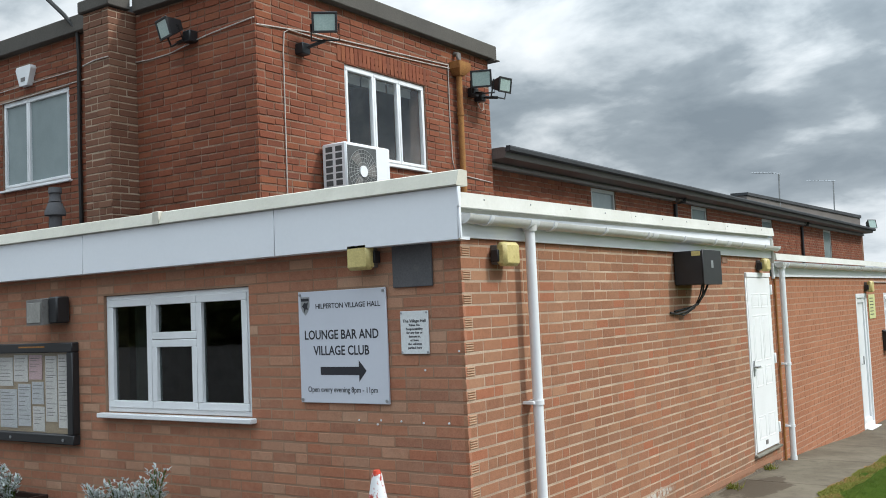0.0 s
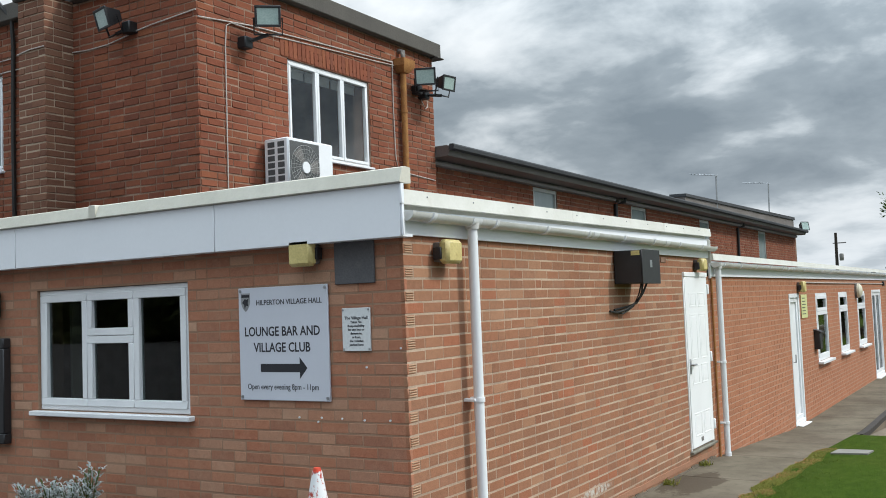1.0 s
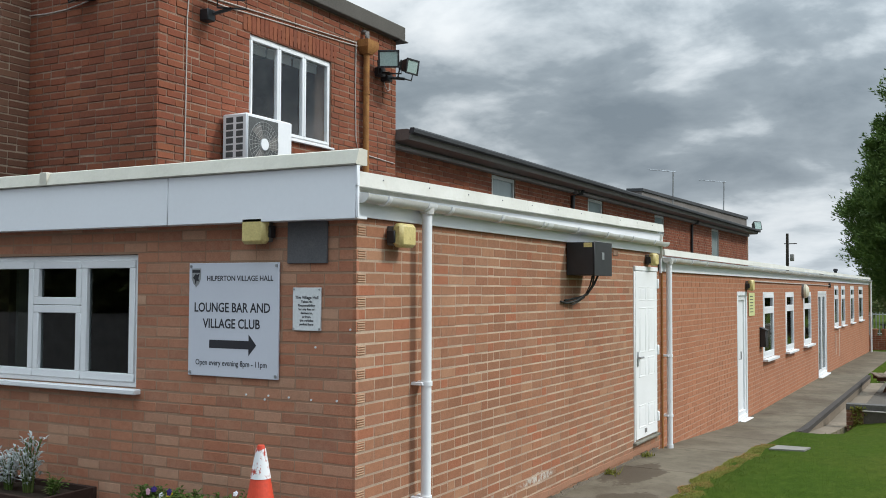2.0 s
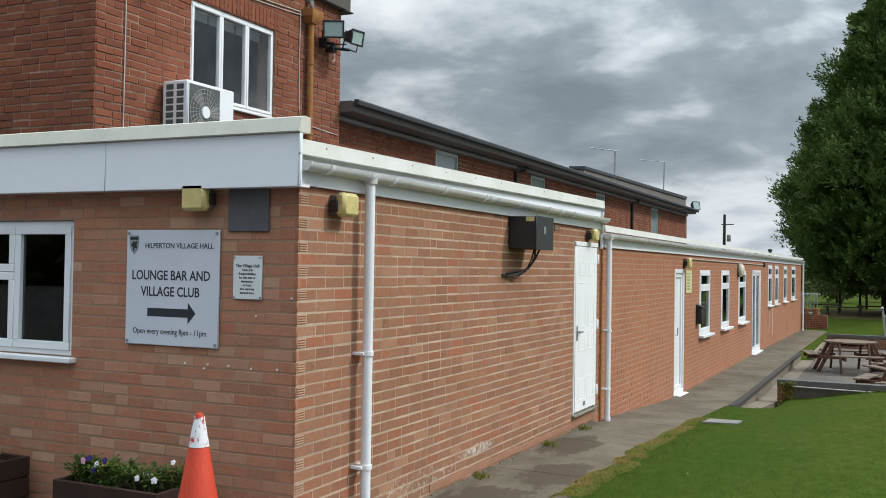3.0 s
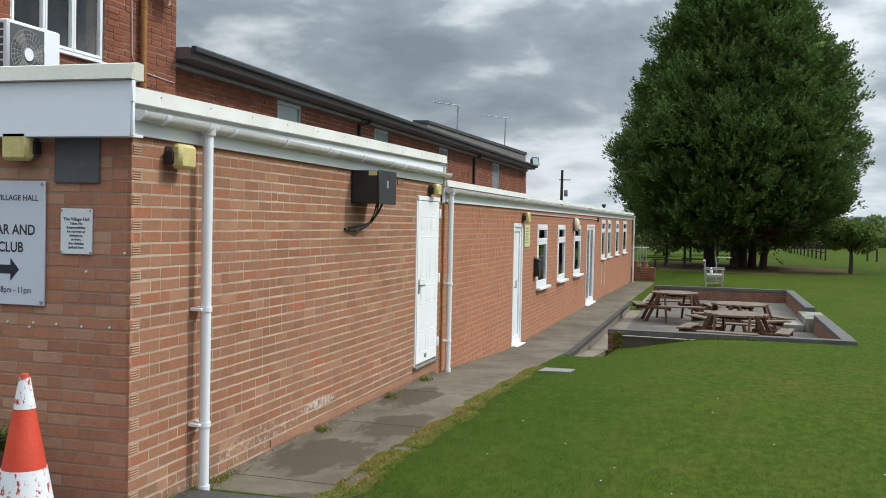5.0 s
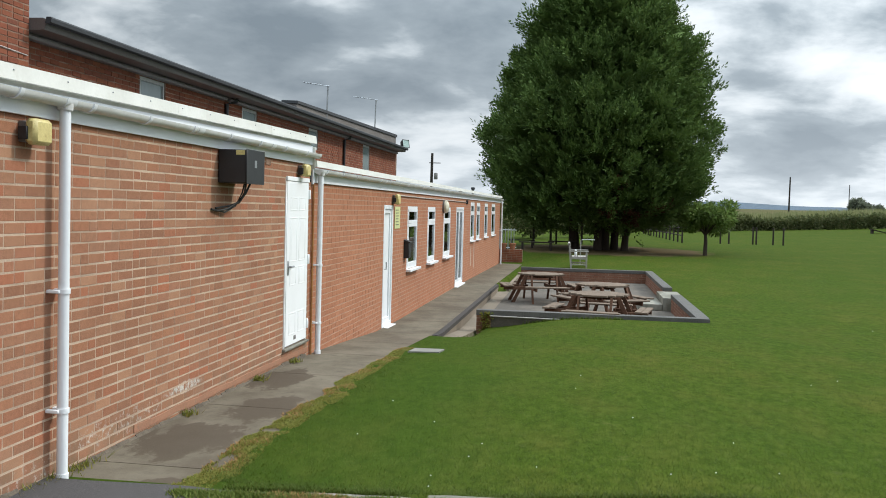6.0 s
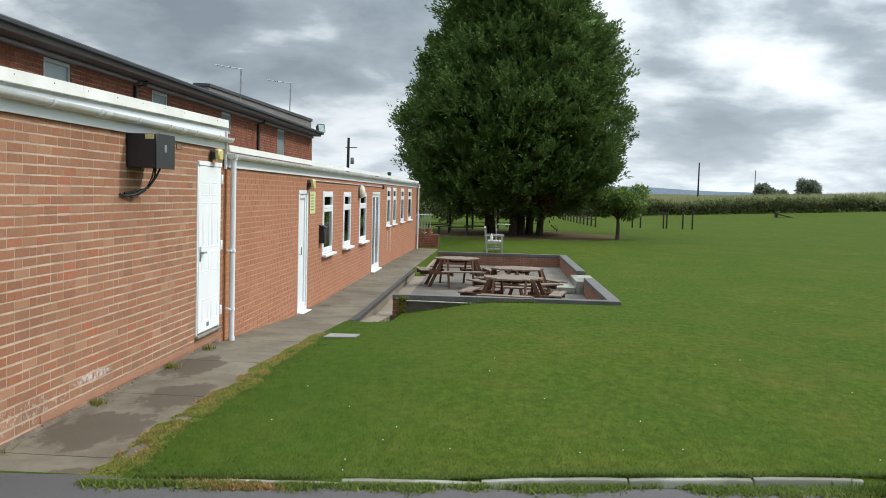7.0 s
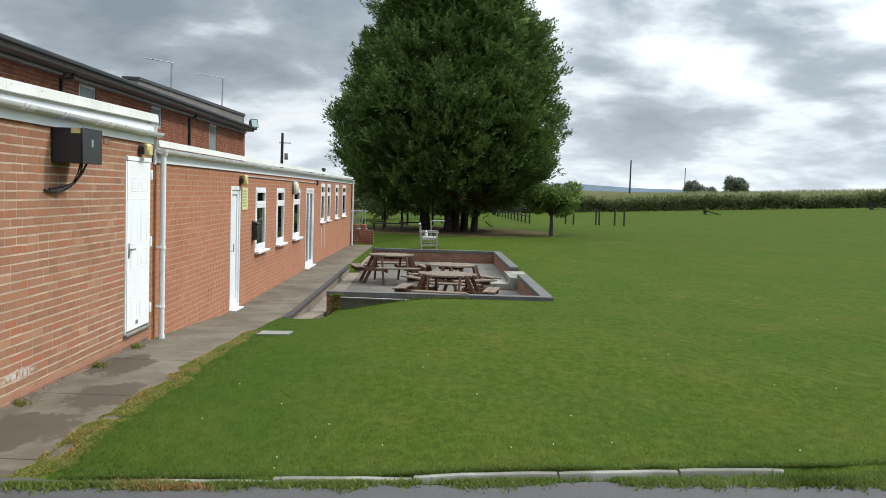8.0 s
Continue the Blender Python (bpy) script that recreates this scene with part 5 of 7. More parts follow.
# ---- black box on the side wall ----
bx = thing("control_box", side((4.05, 0.2, 2.02)), "black metal box on the side wall with cables below", "box")
part("body", Shape(side).box((3.62, 0.01, 2.018), (4.10, 0.285, 2.335), 0.006), M_BLACK, bx)
part("front_plate", Shape(side).box((3.605, 0.287, 2.012), (4.115, 0.298, 2.34), 0.003), M_BLACK, bx)
part("warning_label", Shape(side).box((3.6165, 0.185, 2.285), (3.6185, 0.27, 2.328)), M_YELLOW, bx, "yellow warning label", smooth=False)
part("badge", Shape(side).box((3.82, 0.2985, 2.17), (3.88, 0.3005, 2.24), 0.0005), M_STEEL, bx, "small pale badge")
cabl = Shape(side)
cabl.tube([(3.86, 0.20, 2.02), (3.86, 0.19, 1.93), (3.83, 0.14, 1.84), (3.74, 0.06, 1.77), (3.58, 0.025, 1.75), (3.46, 0.012, 1.765)], 0.011, 8)
cabl.tube([(3.98, 0.20, 2.02), (3.92, 0.18, 1.93), (3.86, 0.13, 1.83), (3.80, 0.06, 1.80), (3.56, 0.015, 1.775)], 0.010, 8)
cabl.tube([(3.90, 0.17, 2.02), (3.90, 0.15, 1.93), (3.85, 0.10, 1.80), (3.72, 0.04, 1.735), (3.56, 0.012, 1.76)], 0.008, 8)
part("cable", cabl, M_CABLE, bx, "drooping black cables")
solid("air_brick", Shape(side).box((5.02, 0.004, 2.255), (5.19, 0.010, 2.315), 0.002), M_MORTAR["red"], "small dark vent brick under the fascia", "vent", kind="")

# ---- things on the long wing ----
nt = thing("notice", side((12.75, 0, 1.43)), "faded yellow-green notice beside the door", "sign")
part("panel", Shape(side).box((12.46, 0.006, 1.42), (12.98, 0.014, 1.83), 0.002), surface("faded_yellow_notice", (0.62, 0.62, 0.30), (0.52, 0.54, 0.24), 4.0, 50, 0.6, 0.02, 0.001), nt)
for n in range(6):
    part("text_line", Shape(side).box((12.53, 0.0145, 1.76 - 0.055 * n), (12.80 + 0.02 * (n % 3), 0.0155, 1.775 - 0.055 * n)), M_INK, nt, smooth=False)
pb = thing("post_box", side((13.5, 0.1, 0.78)), "black wall post box beside the window", "post box")
part("body", Shape(side).box((13.50, 0.0, 0.82), (13.72, 0.11, 1.15), 0.012), M_BLACK, pb)
part("hood", Shape(side).prism([(0.0, 1.19), (0.13, 1.14), (0.13, 1.125), (0.0, 1.155)], 0, 13.48, 13.74), M_BLACK, pb)
rl = thing("round_light", side((18.9, 0, 1.85)), "round white bulkhead light on the long wall", "wall lamp")
s = Shape(side)
s.tube([(18.9, 0.0, 1.86), (18.9, 0.05, 1.86)], 0.17, 20)
part("base", s, M_GREYLAMP, rl)
s = Shape(side)
s.tube([(18.9, 0.05, 1.86), (18.9, 0.10, 1.86), (18.9, 0.14, 1.86), (18.9, 0.155, 1.86)], [0.165, 0.155, 0.10, 0.03], 20)
part("dome", s, surface("cream_dome", (0.70, 0.66, 0.52), (0.62, 0.57, 0.42), 5.0, 60, 0.4, 0.03, 0.001), rl)
s = Shape(side).tube([(12.5, 0.02, 2.045), (16.0, 0.02, 2.035), (20.0, 0.02, 2.03), (23.8, 0.02, 2.02)], 0.012, 6)
solid("wall_cable", s, M_WHITECABLE, "pale cable run under the fascia", "cable", kind="")
s = Shape(side).box((23.80, 0.0, 1.96), (23.90, 0.06, 2.08), 0.008)
solid("camera_box", s, M_BLACK, "small black box at the cable's end", "box", kind="")
for (u, a, b) in ((25.3, 0.0, 0.62), (26.2, -0.1, 0.72)):
    s = Shape(side).box((u, 0.0065, a), (u + 0.13, 0.0095, b), 0.001)
    solid("whitewash_mark", s, surface("whitewash", (0.6, 0.5, 0.42), (0.45, 0.32, 0.24), 9.0, 60, 0.9, 0.1, 0.001), "upright smear of old white paint", "paint mark", kind="", group="paint marks")

# ---- upper storey fittings ----
ac = thing("air_conditioner", (-3.2, 2.9, 3.1), "white outdoor air conditioning unit on the flat roof", "air conditioner")
AX0, AX1, AY0, AY1, AZ0, AZ1 = -3.385, -3.05, 2.545, 3.29, 3.11, 3.685
part("casing", Shape().box((AX0, AY0, AZ0), (AX1 - 0.012, AY1, AZ1), 0.012), M_WHITE, ac)
cyc, czc = AY0 + 0.262, AZ0 + 0.275
s = Shape()
s.box((AX1 - 0.012, AY0 + 0.008, AZ0 + 0.01), (AX1 - 0.004, AY1 - 0.008, AZ1 - 0.01), 0.003)
part("front_panel", s, M_WHITE, ac)
# no real hollow: a dark panel gives the shade inside the fan opening
M_FANDARK = surface("dark_fan_recess", (0.12, 0.125, 0.125), (0.08, 0.082, 0.082), 8.0, 60, 0.7, 0.1, 0.001)
s = Shape().box((AX1 - 0.006, AY0 + 0.018, AZ0 + 0.025), (AX1 + 0.001, AY0 + 0.50, AZ1 - 0.035), 0.003)
part("fan_recess", s, M_FANDARK, ac, "shaded fan opening")
for k in range(28):
    a = 2 * math.pi * k / 28
    s = Shape().tube([(AX1 + 0.008, cyc + 0.05 * math.cos(a), czc + 0.05 * math.sin(a)), (AX1 + 0.008, cyc + 0.235 * math.cos(a + 0.35), czc + 0.235 * math.sin(a + 0.35))], 0.0016, 4)
    part("grille_spoke", s, M_ALUMINIUM, ac)
for rr in (0.10, 0.15, 0.195, 0.236):
    s = Shape().tube([(AX1 + 0.007, cyc + rr * math.cos(2 * math.pi * k / 36), czc + rr * math.sin(2 * math.pi * k / 36)) for k in range(37)], 0.0017, 4, False)
    part("grille_ring", s, M_ALUMINIUM, ac)
part("fan_hub", Shape().tube([(AX1 + 0.0, cyc, czc), (AX1 + 0.018, cyc, czc)], 0.062, 20), M_WHITE, ac)
for b in range(3):
    blade = Shape()
    a0 = 2 * math.pi * b / 3
    pts = [(cyc + r * math.cos(a0 + t), czc + r * math.sin(a0 + t)) for r, t in ((0.05, -0.3), (0.14, -0.35), (0.225, -0.2), (0.23, 0.45), (0.14, 0.5), (0.05, 0.4))]
    blade.prism(pts, 0, AX1 + 0.0015, AX1 + 0.0035)
    part("fan_blade", blade, M_GREYLAMP, ac)
# side slots as dark plates on the casing, coloured like shaded gaps
for row in range(7):
    z = AZ0 + 0.05 + row * 0.072
    for a, b in ((AX0 + 0.05, AX0 + 0.145), (AX0 + 0.185, AX0 + 0.275)):
        part("louvre", Shape().box((a, AY0 - 0.003, z), (b, AY0 + 0.004, z + 0.056), 0.002), M_FANDARK, ac)
for y in (AY0 + 0.1, AY1 - 0.1):
    part("foot", Shape().box((AX0 + 0.02, y - 0.03, 2.565), (AX1 - 0.02, y + 0.03, AZ0), 0.005), M_GREYLAMP, ac)


def floodlight(label, at, yaw, tilt, big=1.0, arm=True, plate=None):
    ob = thing("floodlight", at, label, "floodlight", group="floodlights on the upper storey")
    turn = Matrix.Translation(at) @ pose(0, 0, 0, tilt, 0, yaw)
    m = lambda p: tuple(turn @ Vector(p))
    w, h = 0.155 * big, 0.125 * big
    s = Shape(m)
    # front face looks along local -y
    s.add([(-w, -0.08, -h), (w, -0.08, -h), (w, -0.08, h), (-w, -0.08, h), (-0.6 * w, 0.09, -0.55 * h), (0.6 * w, 0.09, -0.55 * h), (0.6 * w, 0.09, 0.55 * h), (-0.6 * w, 0.09, 0.55 * h)],
          [(0, 1, 2, 3), (7, 6, 5, 4), (0, 4, 5, 1), (1, 5, 6, 2), (2, 6, 7, 3), (3, 7, 4, 0)])
    part("housing", s, M_BLACK, ob)
    s = Shape(m)
    for a, b in (((-w - 0.008, -0.098, -h - 0.008), (w + 0.008, -0.082, -h + 0.016)), ((-w - 0.008, -0.098, h - 0.016), (w + 0.008, -0.082, h + 0.008)),
                 ((-w - 0.008, -0.098, -h + 0.017), (-w + 0.016, -0.082, h - 0.017)), ((w - 0.016, -0.098, -h + 0.017), (w + 0.008, -0.082, h - 0.017))):
        s.box(a, b, 0.003)
    part("rim", s, M_BLACK, ob)
    part("lens", Shape(m).box((-w + 0.017, -0.090, -h + 0.017), (w - 0.017, -0.084, h - 0.017)), M_LENS, ob, "greenish glass lens", smooth=False)
    s = Shape(m)
    s.tube([(-w - 0.02, 0.0, 0.0), (-w - 0.02, 0.02, -h - 0.07), (w + 0.02, 0.02, -h - 0.07), (w + 0.02, 0.0, 0.0)], 0.012, 6)
    part("yoke", s, M_BLACK, ob)
    if plate:
        s = Shape().tube([tuple(turn @ Vector((0, 0.02, -h - 0.07))), plate], 0.02, 8)
        part("arm", s, M_BLACK, ob)
        part("wall_plate", Shape().box(tuple(c - 0.06 for c in plate), tuple(c + 0.06 for c in plate), 0.01), M_BLACK, ob)
    return ob


floodlight("black floodlight on the upper front wall", (-4.44, UPY - 0.20, 4.93), -14, 16, 0.78, plate=(-4.32, UPY - 0.05, 4.84))
floodlight("black floodlight with greenish lens near the corner", (UPX + 0.30, 2.36, 4.90), 40, 8, 0.8, plate=(UPX + 0.05, 2.28, 4.66))
floodlight("black floodlight with greenish lens beside the rusty pipe", (UPX + 0.24, 5.50, 4.87), 25, 5, 0.85, plate=(UPX + 0.05, 5.56, 4.74))
floodlight("black floodlight turned along the hall", (UPX + 0.34, 5.79, 4.83), 80, 10, 0.75, plate=(UPX + 0.06, 5.72, 4.70))
floodlight("small black floodlight at the end of the hall", (-3.30, 31.1, 4.22), 60, -10, 1.2, plate=(-3.40, 30.94, 4.1))

al = thing("alarm_box", upfront((-7.32, 0, 4.83)), "white burglar alarm box on the upper wall", "alarm")
part("body", Shape(lambda p: (p[0], UPY - p[1], p[2])).prism([(-7.45, 5.07), (-7.17, 5.07), (-7.15, 5.03), (-7.23, 4.83), (-7.39, 4.83), (-7.47, 5.03)], 1, 0.0, 0.08), M_WHITE, al)
part("label", Shape(upfront).box((-7.36, 0.081, 4.88), (-7.27, 0.083, 4.93)), M_GREYLAMP, al, "small grey printed label", smooth=False)

# cables on the upper storey
def cable(points, r, material, label):
    solid("wall_cable", Shape().tube(points, r, 6), material, label, "cable", kind="", group="wall cables")


W = UPX + 0.016
cable([(W, 2.02, 2.6), (W, 2.03, 4.60), (W, 2.05, 4.80), (W + 0.005, 2.12, 4.84), (W, 2.6, 4.84), (W, 3.6, 4.90), (W, 4.7, 4.96), (W, 5.08, 4.985)], 0.0065, M_WHITECABLE, "pale cable clipped to the upper wall")
cable([(W, UPY, 4.80), (W, 2.4, 4.88), (W, 3.6, 4.945), (W, 5.05, 5.02)], 0.007, M_WHITECABLE, "thin pale cable along the upper wall")
cable([(W, 5.05, 5.03), (W, 5.04, 4.4), (W, 5.06, 3.8), (W, 5.12, 3.62), (W, 6.0, 3.58)], 0.007, M_WHITECABLE, "thin pale cable beside the rusty pipe")
cable([(W, 5.72, 4.78), (W + 0.02, 5.70, 4.62), (W + 0.03, 5.76, 4.52), (W + 0.02, 5.84, 4.56), (W, 5.86, 4.72)], 0.007, M_WHITECABLE, "looped pale cable below the floodlights")
F = UPY - 0.016
cable([(-3.42, F, 4.87), (-4.05, F, 4.83), (-4.32, F, 4.80), (-4.40, F, 4.78), (-4.7, F, 4.74), (-5.0, F, 4.735), (-5.262, F, 4.75)], 0.0065, M_WHITECABLE, "pale cable sagging along the upper front wall")
cable([(-5.262, 1.29, 4.75), (-5.5, 1.29, 4.75), (-5.72, 1.30, 4.73), (-5.72, F, 4.72), (-6.4, F, 4.72), (-7.9, F, 4.70), (-9, F, 4.70)], 0.0065, M_WHITECABLE, "pale cable over the brick pier")
cable([(-6.3, F, 4.86), (-7.0, F, 4.86), (-9.0, F, 4.84)], 0.006, M_WHITECABLE, "thin pale cable above the upper window")
cable([(-6.60, 1.50, 6.4), (-6.68, 1.48, 5.95), (-6.62, 1.48, 5.72), (-6.38, 1.52, 5.50), (-6.24, 1.60, 5.30), (-6.26, 1.63, 5.0), (-6.28, 1.63, 3.9), (-6.27, 1.63, 2.6)], 0.026, M_CABLE, "thick black pipe bent over the roof edge")
fe = thing("flue", (-6.2, 1.25, 2.56), "dark grey flue terminal on the flat roof", "flue")
part("pipe", Shape().lathe((-6.2, 1.25, 2.56), [(0.07, 0), (0.07, 0.55), (0.115, 0.56), (0.115, 0.60), (0.075, 0.70)], 16), M_SLATE, fe)
part("cowl", Shape().lathe((-6.2, 1.25, 3.27), [(0.072, 0), (0.06, 0.06), (0.06, 0.09), (0.075, 0.10), (0.07, 0.16)], 16), M_SLATE, fe)

for x, y, h in ((-1.0, 34.6, 0.46), (-1.6, 35.3, 0.34)):
    solid("vent_pipe", Shape().lathe((x, y, 2.26), [(0.055, 0), (0.055, h - 0.10), (0.085, h - 0.09), (0.085, h - 0.02), (0.05, h)], 12), M_ROOF, "short dark vent pipe on the flat roof", "vent pipe", kind="", group="roof vent pipes")

# aerials on the hall roof
def aerial(at, top, arm, label):
    ob = thing("aerial", at, label, "aerial", group="television aerials")
    x, y, z = at
    part("mast", Shape().tube([at, (x + 0.02, y, top)], 0.022, 6), M_STEEL, ob)
    part("boom", Shape().tube([(x + 0.1, y - 0.06, top - 0.03), (x - arm, y - 0.25, top + 0.06)], 0.014, 6), M_STEEL, ob)
    for k in range(7):
        c = Vector((x - arm * (0.15 + 0.12 * k), y - 0.22, top + 0.01 + 0.006 * k))
        part("element", Shape().tube([(c.x, c.y - 0.17, c.z), (c.x, c.y + 0.17, c.z)], 0.005, 4), M_STEEL, ob)


aerial((-3.6, 20.85, 4.14), 5.12, 0.62, "thin grey television aerial on the hall roof")
aerial((-3.7, 27.6, 4.56), 5.52, 0.75, "thin television aerial on the far roof edge")

# ---- kerb ----
kb = thing("kerb", (1.3, 0.86, 0.0), "weathered pale concrete kerb edging the lawn, partly overgrown", "kerb", kind="structure")
rk = random.Random(8)


x = 1.75
while x < 5.5:
    n = rk.uniform(0.72, 0.95)
    tilt, tip = rk.uniform(-0.016, 0.016), rk.uniform(-0.010, 0.010)
    sunk = 0.022 * (1 - soft(1.9, 3.0, x))
    s = Shape()
    rows = []
    for i in range(7):
        # worn edges: the top wavers along the stone
        t = i / 6
        u = x + (n - 0.014) * t
        w0 = kerb_line(u) + tilt * (t - 0.5) + 0.006 * noise.noise(Vector((u * 6, 1, 0)))
        zt = max(0.026, lawn_level(u, w0 + 0.06) + 0.004) + tip * (t - 0.5) * 2 - sunk + 0.005 * noise.noise(Vector((u * 5, 4, 0)))
        if i in (0, 6):
            zt -= 0.006
        rows += [(u, w0, -0.1), (u, w0 + 0.004, zt - 0.012), (u, w0 + 0.014, zt), (u, w0 + 0.062, zt + 0.003), (u, w0 + 0.066, -0.1)]
    s.add(rows, [(i * 5 + k, i * 5 + k + 1, i * 5 + k + 6, i * 5 + k + 5) for i in range(6) for k in range(4)] + [(0, 1, 2, 3, 4), (34, 33, 32, 31, 30)])
    part("kerb_stone", s, M_KERB, kb)
    x += n
CX = ((1.19, 7.50), (1.60, 7.60), (1.61, 8.05), (1.20, 8.05))
s = Shape().add([(x, y, lawn_level(x, y) + 0.022) for x, y in CX] + [(x, y, -0.5) for x, y in CX], [(0, 1, 2, 3), (7, 6, 5, 4), (0, 4, 5, 1), (1, 5, 6, 2), (2, 6, 7, 3), (3, 7, 4, 0)])
M_COVER = concrete_surface("drain_cover_concrete", (0.30, 0.29, 0.26), (0.21, 0.20, 0.18), (0.17, 0.16, 0.14))
solid("drain_cover", s, M_COVER, "pale concrete drain cover sunk in the lawn", "drain cover", kind="")

# ---- grass, weeds ----


def blades(count, place, height, width, lean, seed, keep=None):
    """Single bent blades of grass, as one mesh."""
    r = np.random.RandomState(seed)
    s = Shape()
    for _ in range(count):
        x, y = place(r)
        z = ground_level(x, y) - 0.004 if keep is None else keep(x, y)
        h, a, w = height * r.uniform(0.5, 1.2), r.uniform(0, 6.283), width * r.uniform(0.6, 1.2)
        ca, sa, l = math.cos(a), math.sin(a), lean * r.uniform(0.2, 1.0) * h
        n = len(s.v)
        s.v += [(x - w * sa, y + w * ca, z), (x + w * sa, y - w * ca, z), (x + l * ca, y + l * sa, z + h)]
        s.f.append((n, n + 1, n + 2))
    return s


def lawn_spot(r):
    while True:
        y = 0.95 + 13.0 * r.random() ** 2.2
        x = 0.95 + (7.0 + 0.35 * y) * r.random()
        if x > 1.1:
            return x, y


s = blades(80000, lawn_spot, 0.018, 0.0035, 1.7, 4)
solid("grass", s, M_GRASSBLADE, "short mown grass blades of the near lawn", "grass", kind="stuff", smooth=False, mend=False)


def edge_spot(r):
    while True:
        y = 0.62 + 7.6 * r.random()
        edge = 0.80 + 0.026 * y + 0.10 * noise.noise(Vector((y * 1.1, 2.0, 0))) + 0.06 * noise.noise(Vector((y * 4.0, 5.0, 0)))
        x = edge + (0.30 - 0.018 * y) * r.random() ** 1.3
        # the mat breaks up into cushions
        if noise.noise(Vector((x * 7.0, y * 5.0, 1.0))) + 0.25 * r.normal() > -0.12:
            return x, y


on_path = lambda x, y: max(path_level(y), ground_level(x, y)) - 0.004
s = blades(32000, edge_spot, 0.015, 0.006, 2.0, 6, on_path)
solid("edge_weeds", s, M_WEED, "yellowish moss and weeds creeping over the path edge", "weeds", kind="stuff", smooth=False, mend=False)


def withered_spot(r):
    while True:
        x, y = edge_spot(r)
        if noise.noise(Vector((x * 3.0, y * 1.7, 9.0))) > 0.06:
            return x - 0.02, y


s = blades(3000, withered_spot, 0.018, 0.008, 1.9, 16, on_path)
solid("withered_edge", s, M_WITHERED, "rusty withered weeds along the path edge", "weeds", kind="stuff", smooth=False, mend=False)


def lush_spot(r):
    while True:
        y = 0.95 + 7.5 * r.random()
        x = 1.02 + 0.026 * y + 0.10 * noise.noise(Vector((y * 1.1, 2.0, 0))) + abs(r.normal(0, 0.16))
        if noise.noise(Vector((x * 3.0, y * 3.0, 5.0))) + 0.3 * r.normal() > 0.0:
            return x, y


s = blades(2500, lush_spot, 0.018, 0.004, 1.7, 26)
solid("edge_grass", s, M_GRASSBLADE, "longer fresh grass beside the path", "grass", kind="stuff", smooth=False, mend=False)


def kerb_spot(r):
    while True:
        x = 1.2 + 8.0 * r.random()
        if noise.noise(Vector((x * 2.2, 3.0, 0.0))) + 0.25 * r.normal() > -0.1:
            return x, kerb_line(x) + 0.072 + abs(r.normal(0.0, 0.05))


s = blades(13000, kerb_spot, 0.030, 0.005, 1.5, 7, lambda x, y: max(0.0, ground_level(x, y)) - 0.003)
solid("kerb_grass", s, M_GRASSBLADE, "rough grass along the kerb", "grass", kind="stuff", smooth=False, mend=False)


def verge_spot(r):
    while True:
        x = 0.9 + 8.6 * r.random()
        lump = noise.noise(Vector((x * 1.9, 0.0, 8.0))) + 0.5 * noise.noise(Vector((x * 5.5, 0.0, 3.0)))
        if lump + 0.2 * r.normal() > 0.02:
            return x, kerb_line(x) - 0.004 - abs(r.normal(0.0, 0.055)) * (1 + 1.3 * max(-0.5, lump)) - 0.26 * soft(4.3, 6.0, x) * r.random()


s = blades(19000, verge_spot, 0.030, 0.008, 1.3, 19, lambda x, y: -0.002)
solid("verge_weeds", s, leaf_surface("green_verge_weeds", [(0.11, 0.155, 0.028), (0.15, 0.185, 0.04), (0.085, 0.13, 0.022), (0.20, 0.20, 0.055)]), "low green weeds between kerb and asphalt", "weeds", kind="stuff", smooth=False, mend=False)
s = blades(2600, lambda r: (1.84 + r.normal(0, 0.13), 0.635 + r.normal(0, 0.035)), 0.022, 0.007, 2.0, 29, lambda x, y: 0.0)
solid("withered_patch", s, M_WITHERED, "patch of rusty withered grass at the kerb end", "weeds", kind="stuff", smooth=False, mend=False)
s = blades(900, lambda r: (6.1 + r.normal(0, 0.16), 1.08 + r.normal(0, 0.07)), 0.065, 0.011, 1.2, 30, lambda x, y: -0.02)
solid("dock_weeds", s, M_GRASSBLADE, "clump of taller weeds at the end of the kerb", "weeds", kind="stuff", smooth=False, mend=False)

# white clover heads dotted over the near lawn
rc = np.random.RandomState(3)
s = Shape()
for k in range(28):
    x, y = lawn_spot(rc)
    s.lathe((x, y, ground_level(x, y) + 0.012), [(0.002, 0), (0.005, 0.002), (0.005, 0.005), (0.002, 0.007)], 6)
solid("clover_flowers", s, M_PLAQUE, "small white clover heads in the lawn", "flowers", kind="stuff", mend=False)


def foot_spot(r):
    k = int(r.random() * 5)
    cy = (0.62, 1.05, 2.9, 4.75, 6.1)[k]
    return abs(r.normal(0.02, 0.05)) + 0.005, cy + r.normal(0, 0.12 if k < 2 else 0.05)


s = blades(420, foot_spot, 0.06, 0.007, 1.6, 9, lambda x, y: path_level(y) - 0.003)
solid("wall_weeds", s, M_WEED, "small green weeds at the foot of the wall", "weeds", kind="stuff", smooth=False, mend=False)

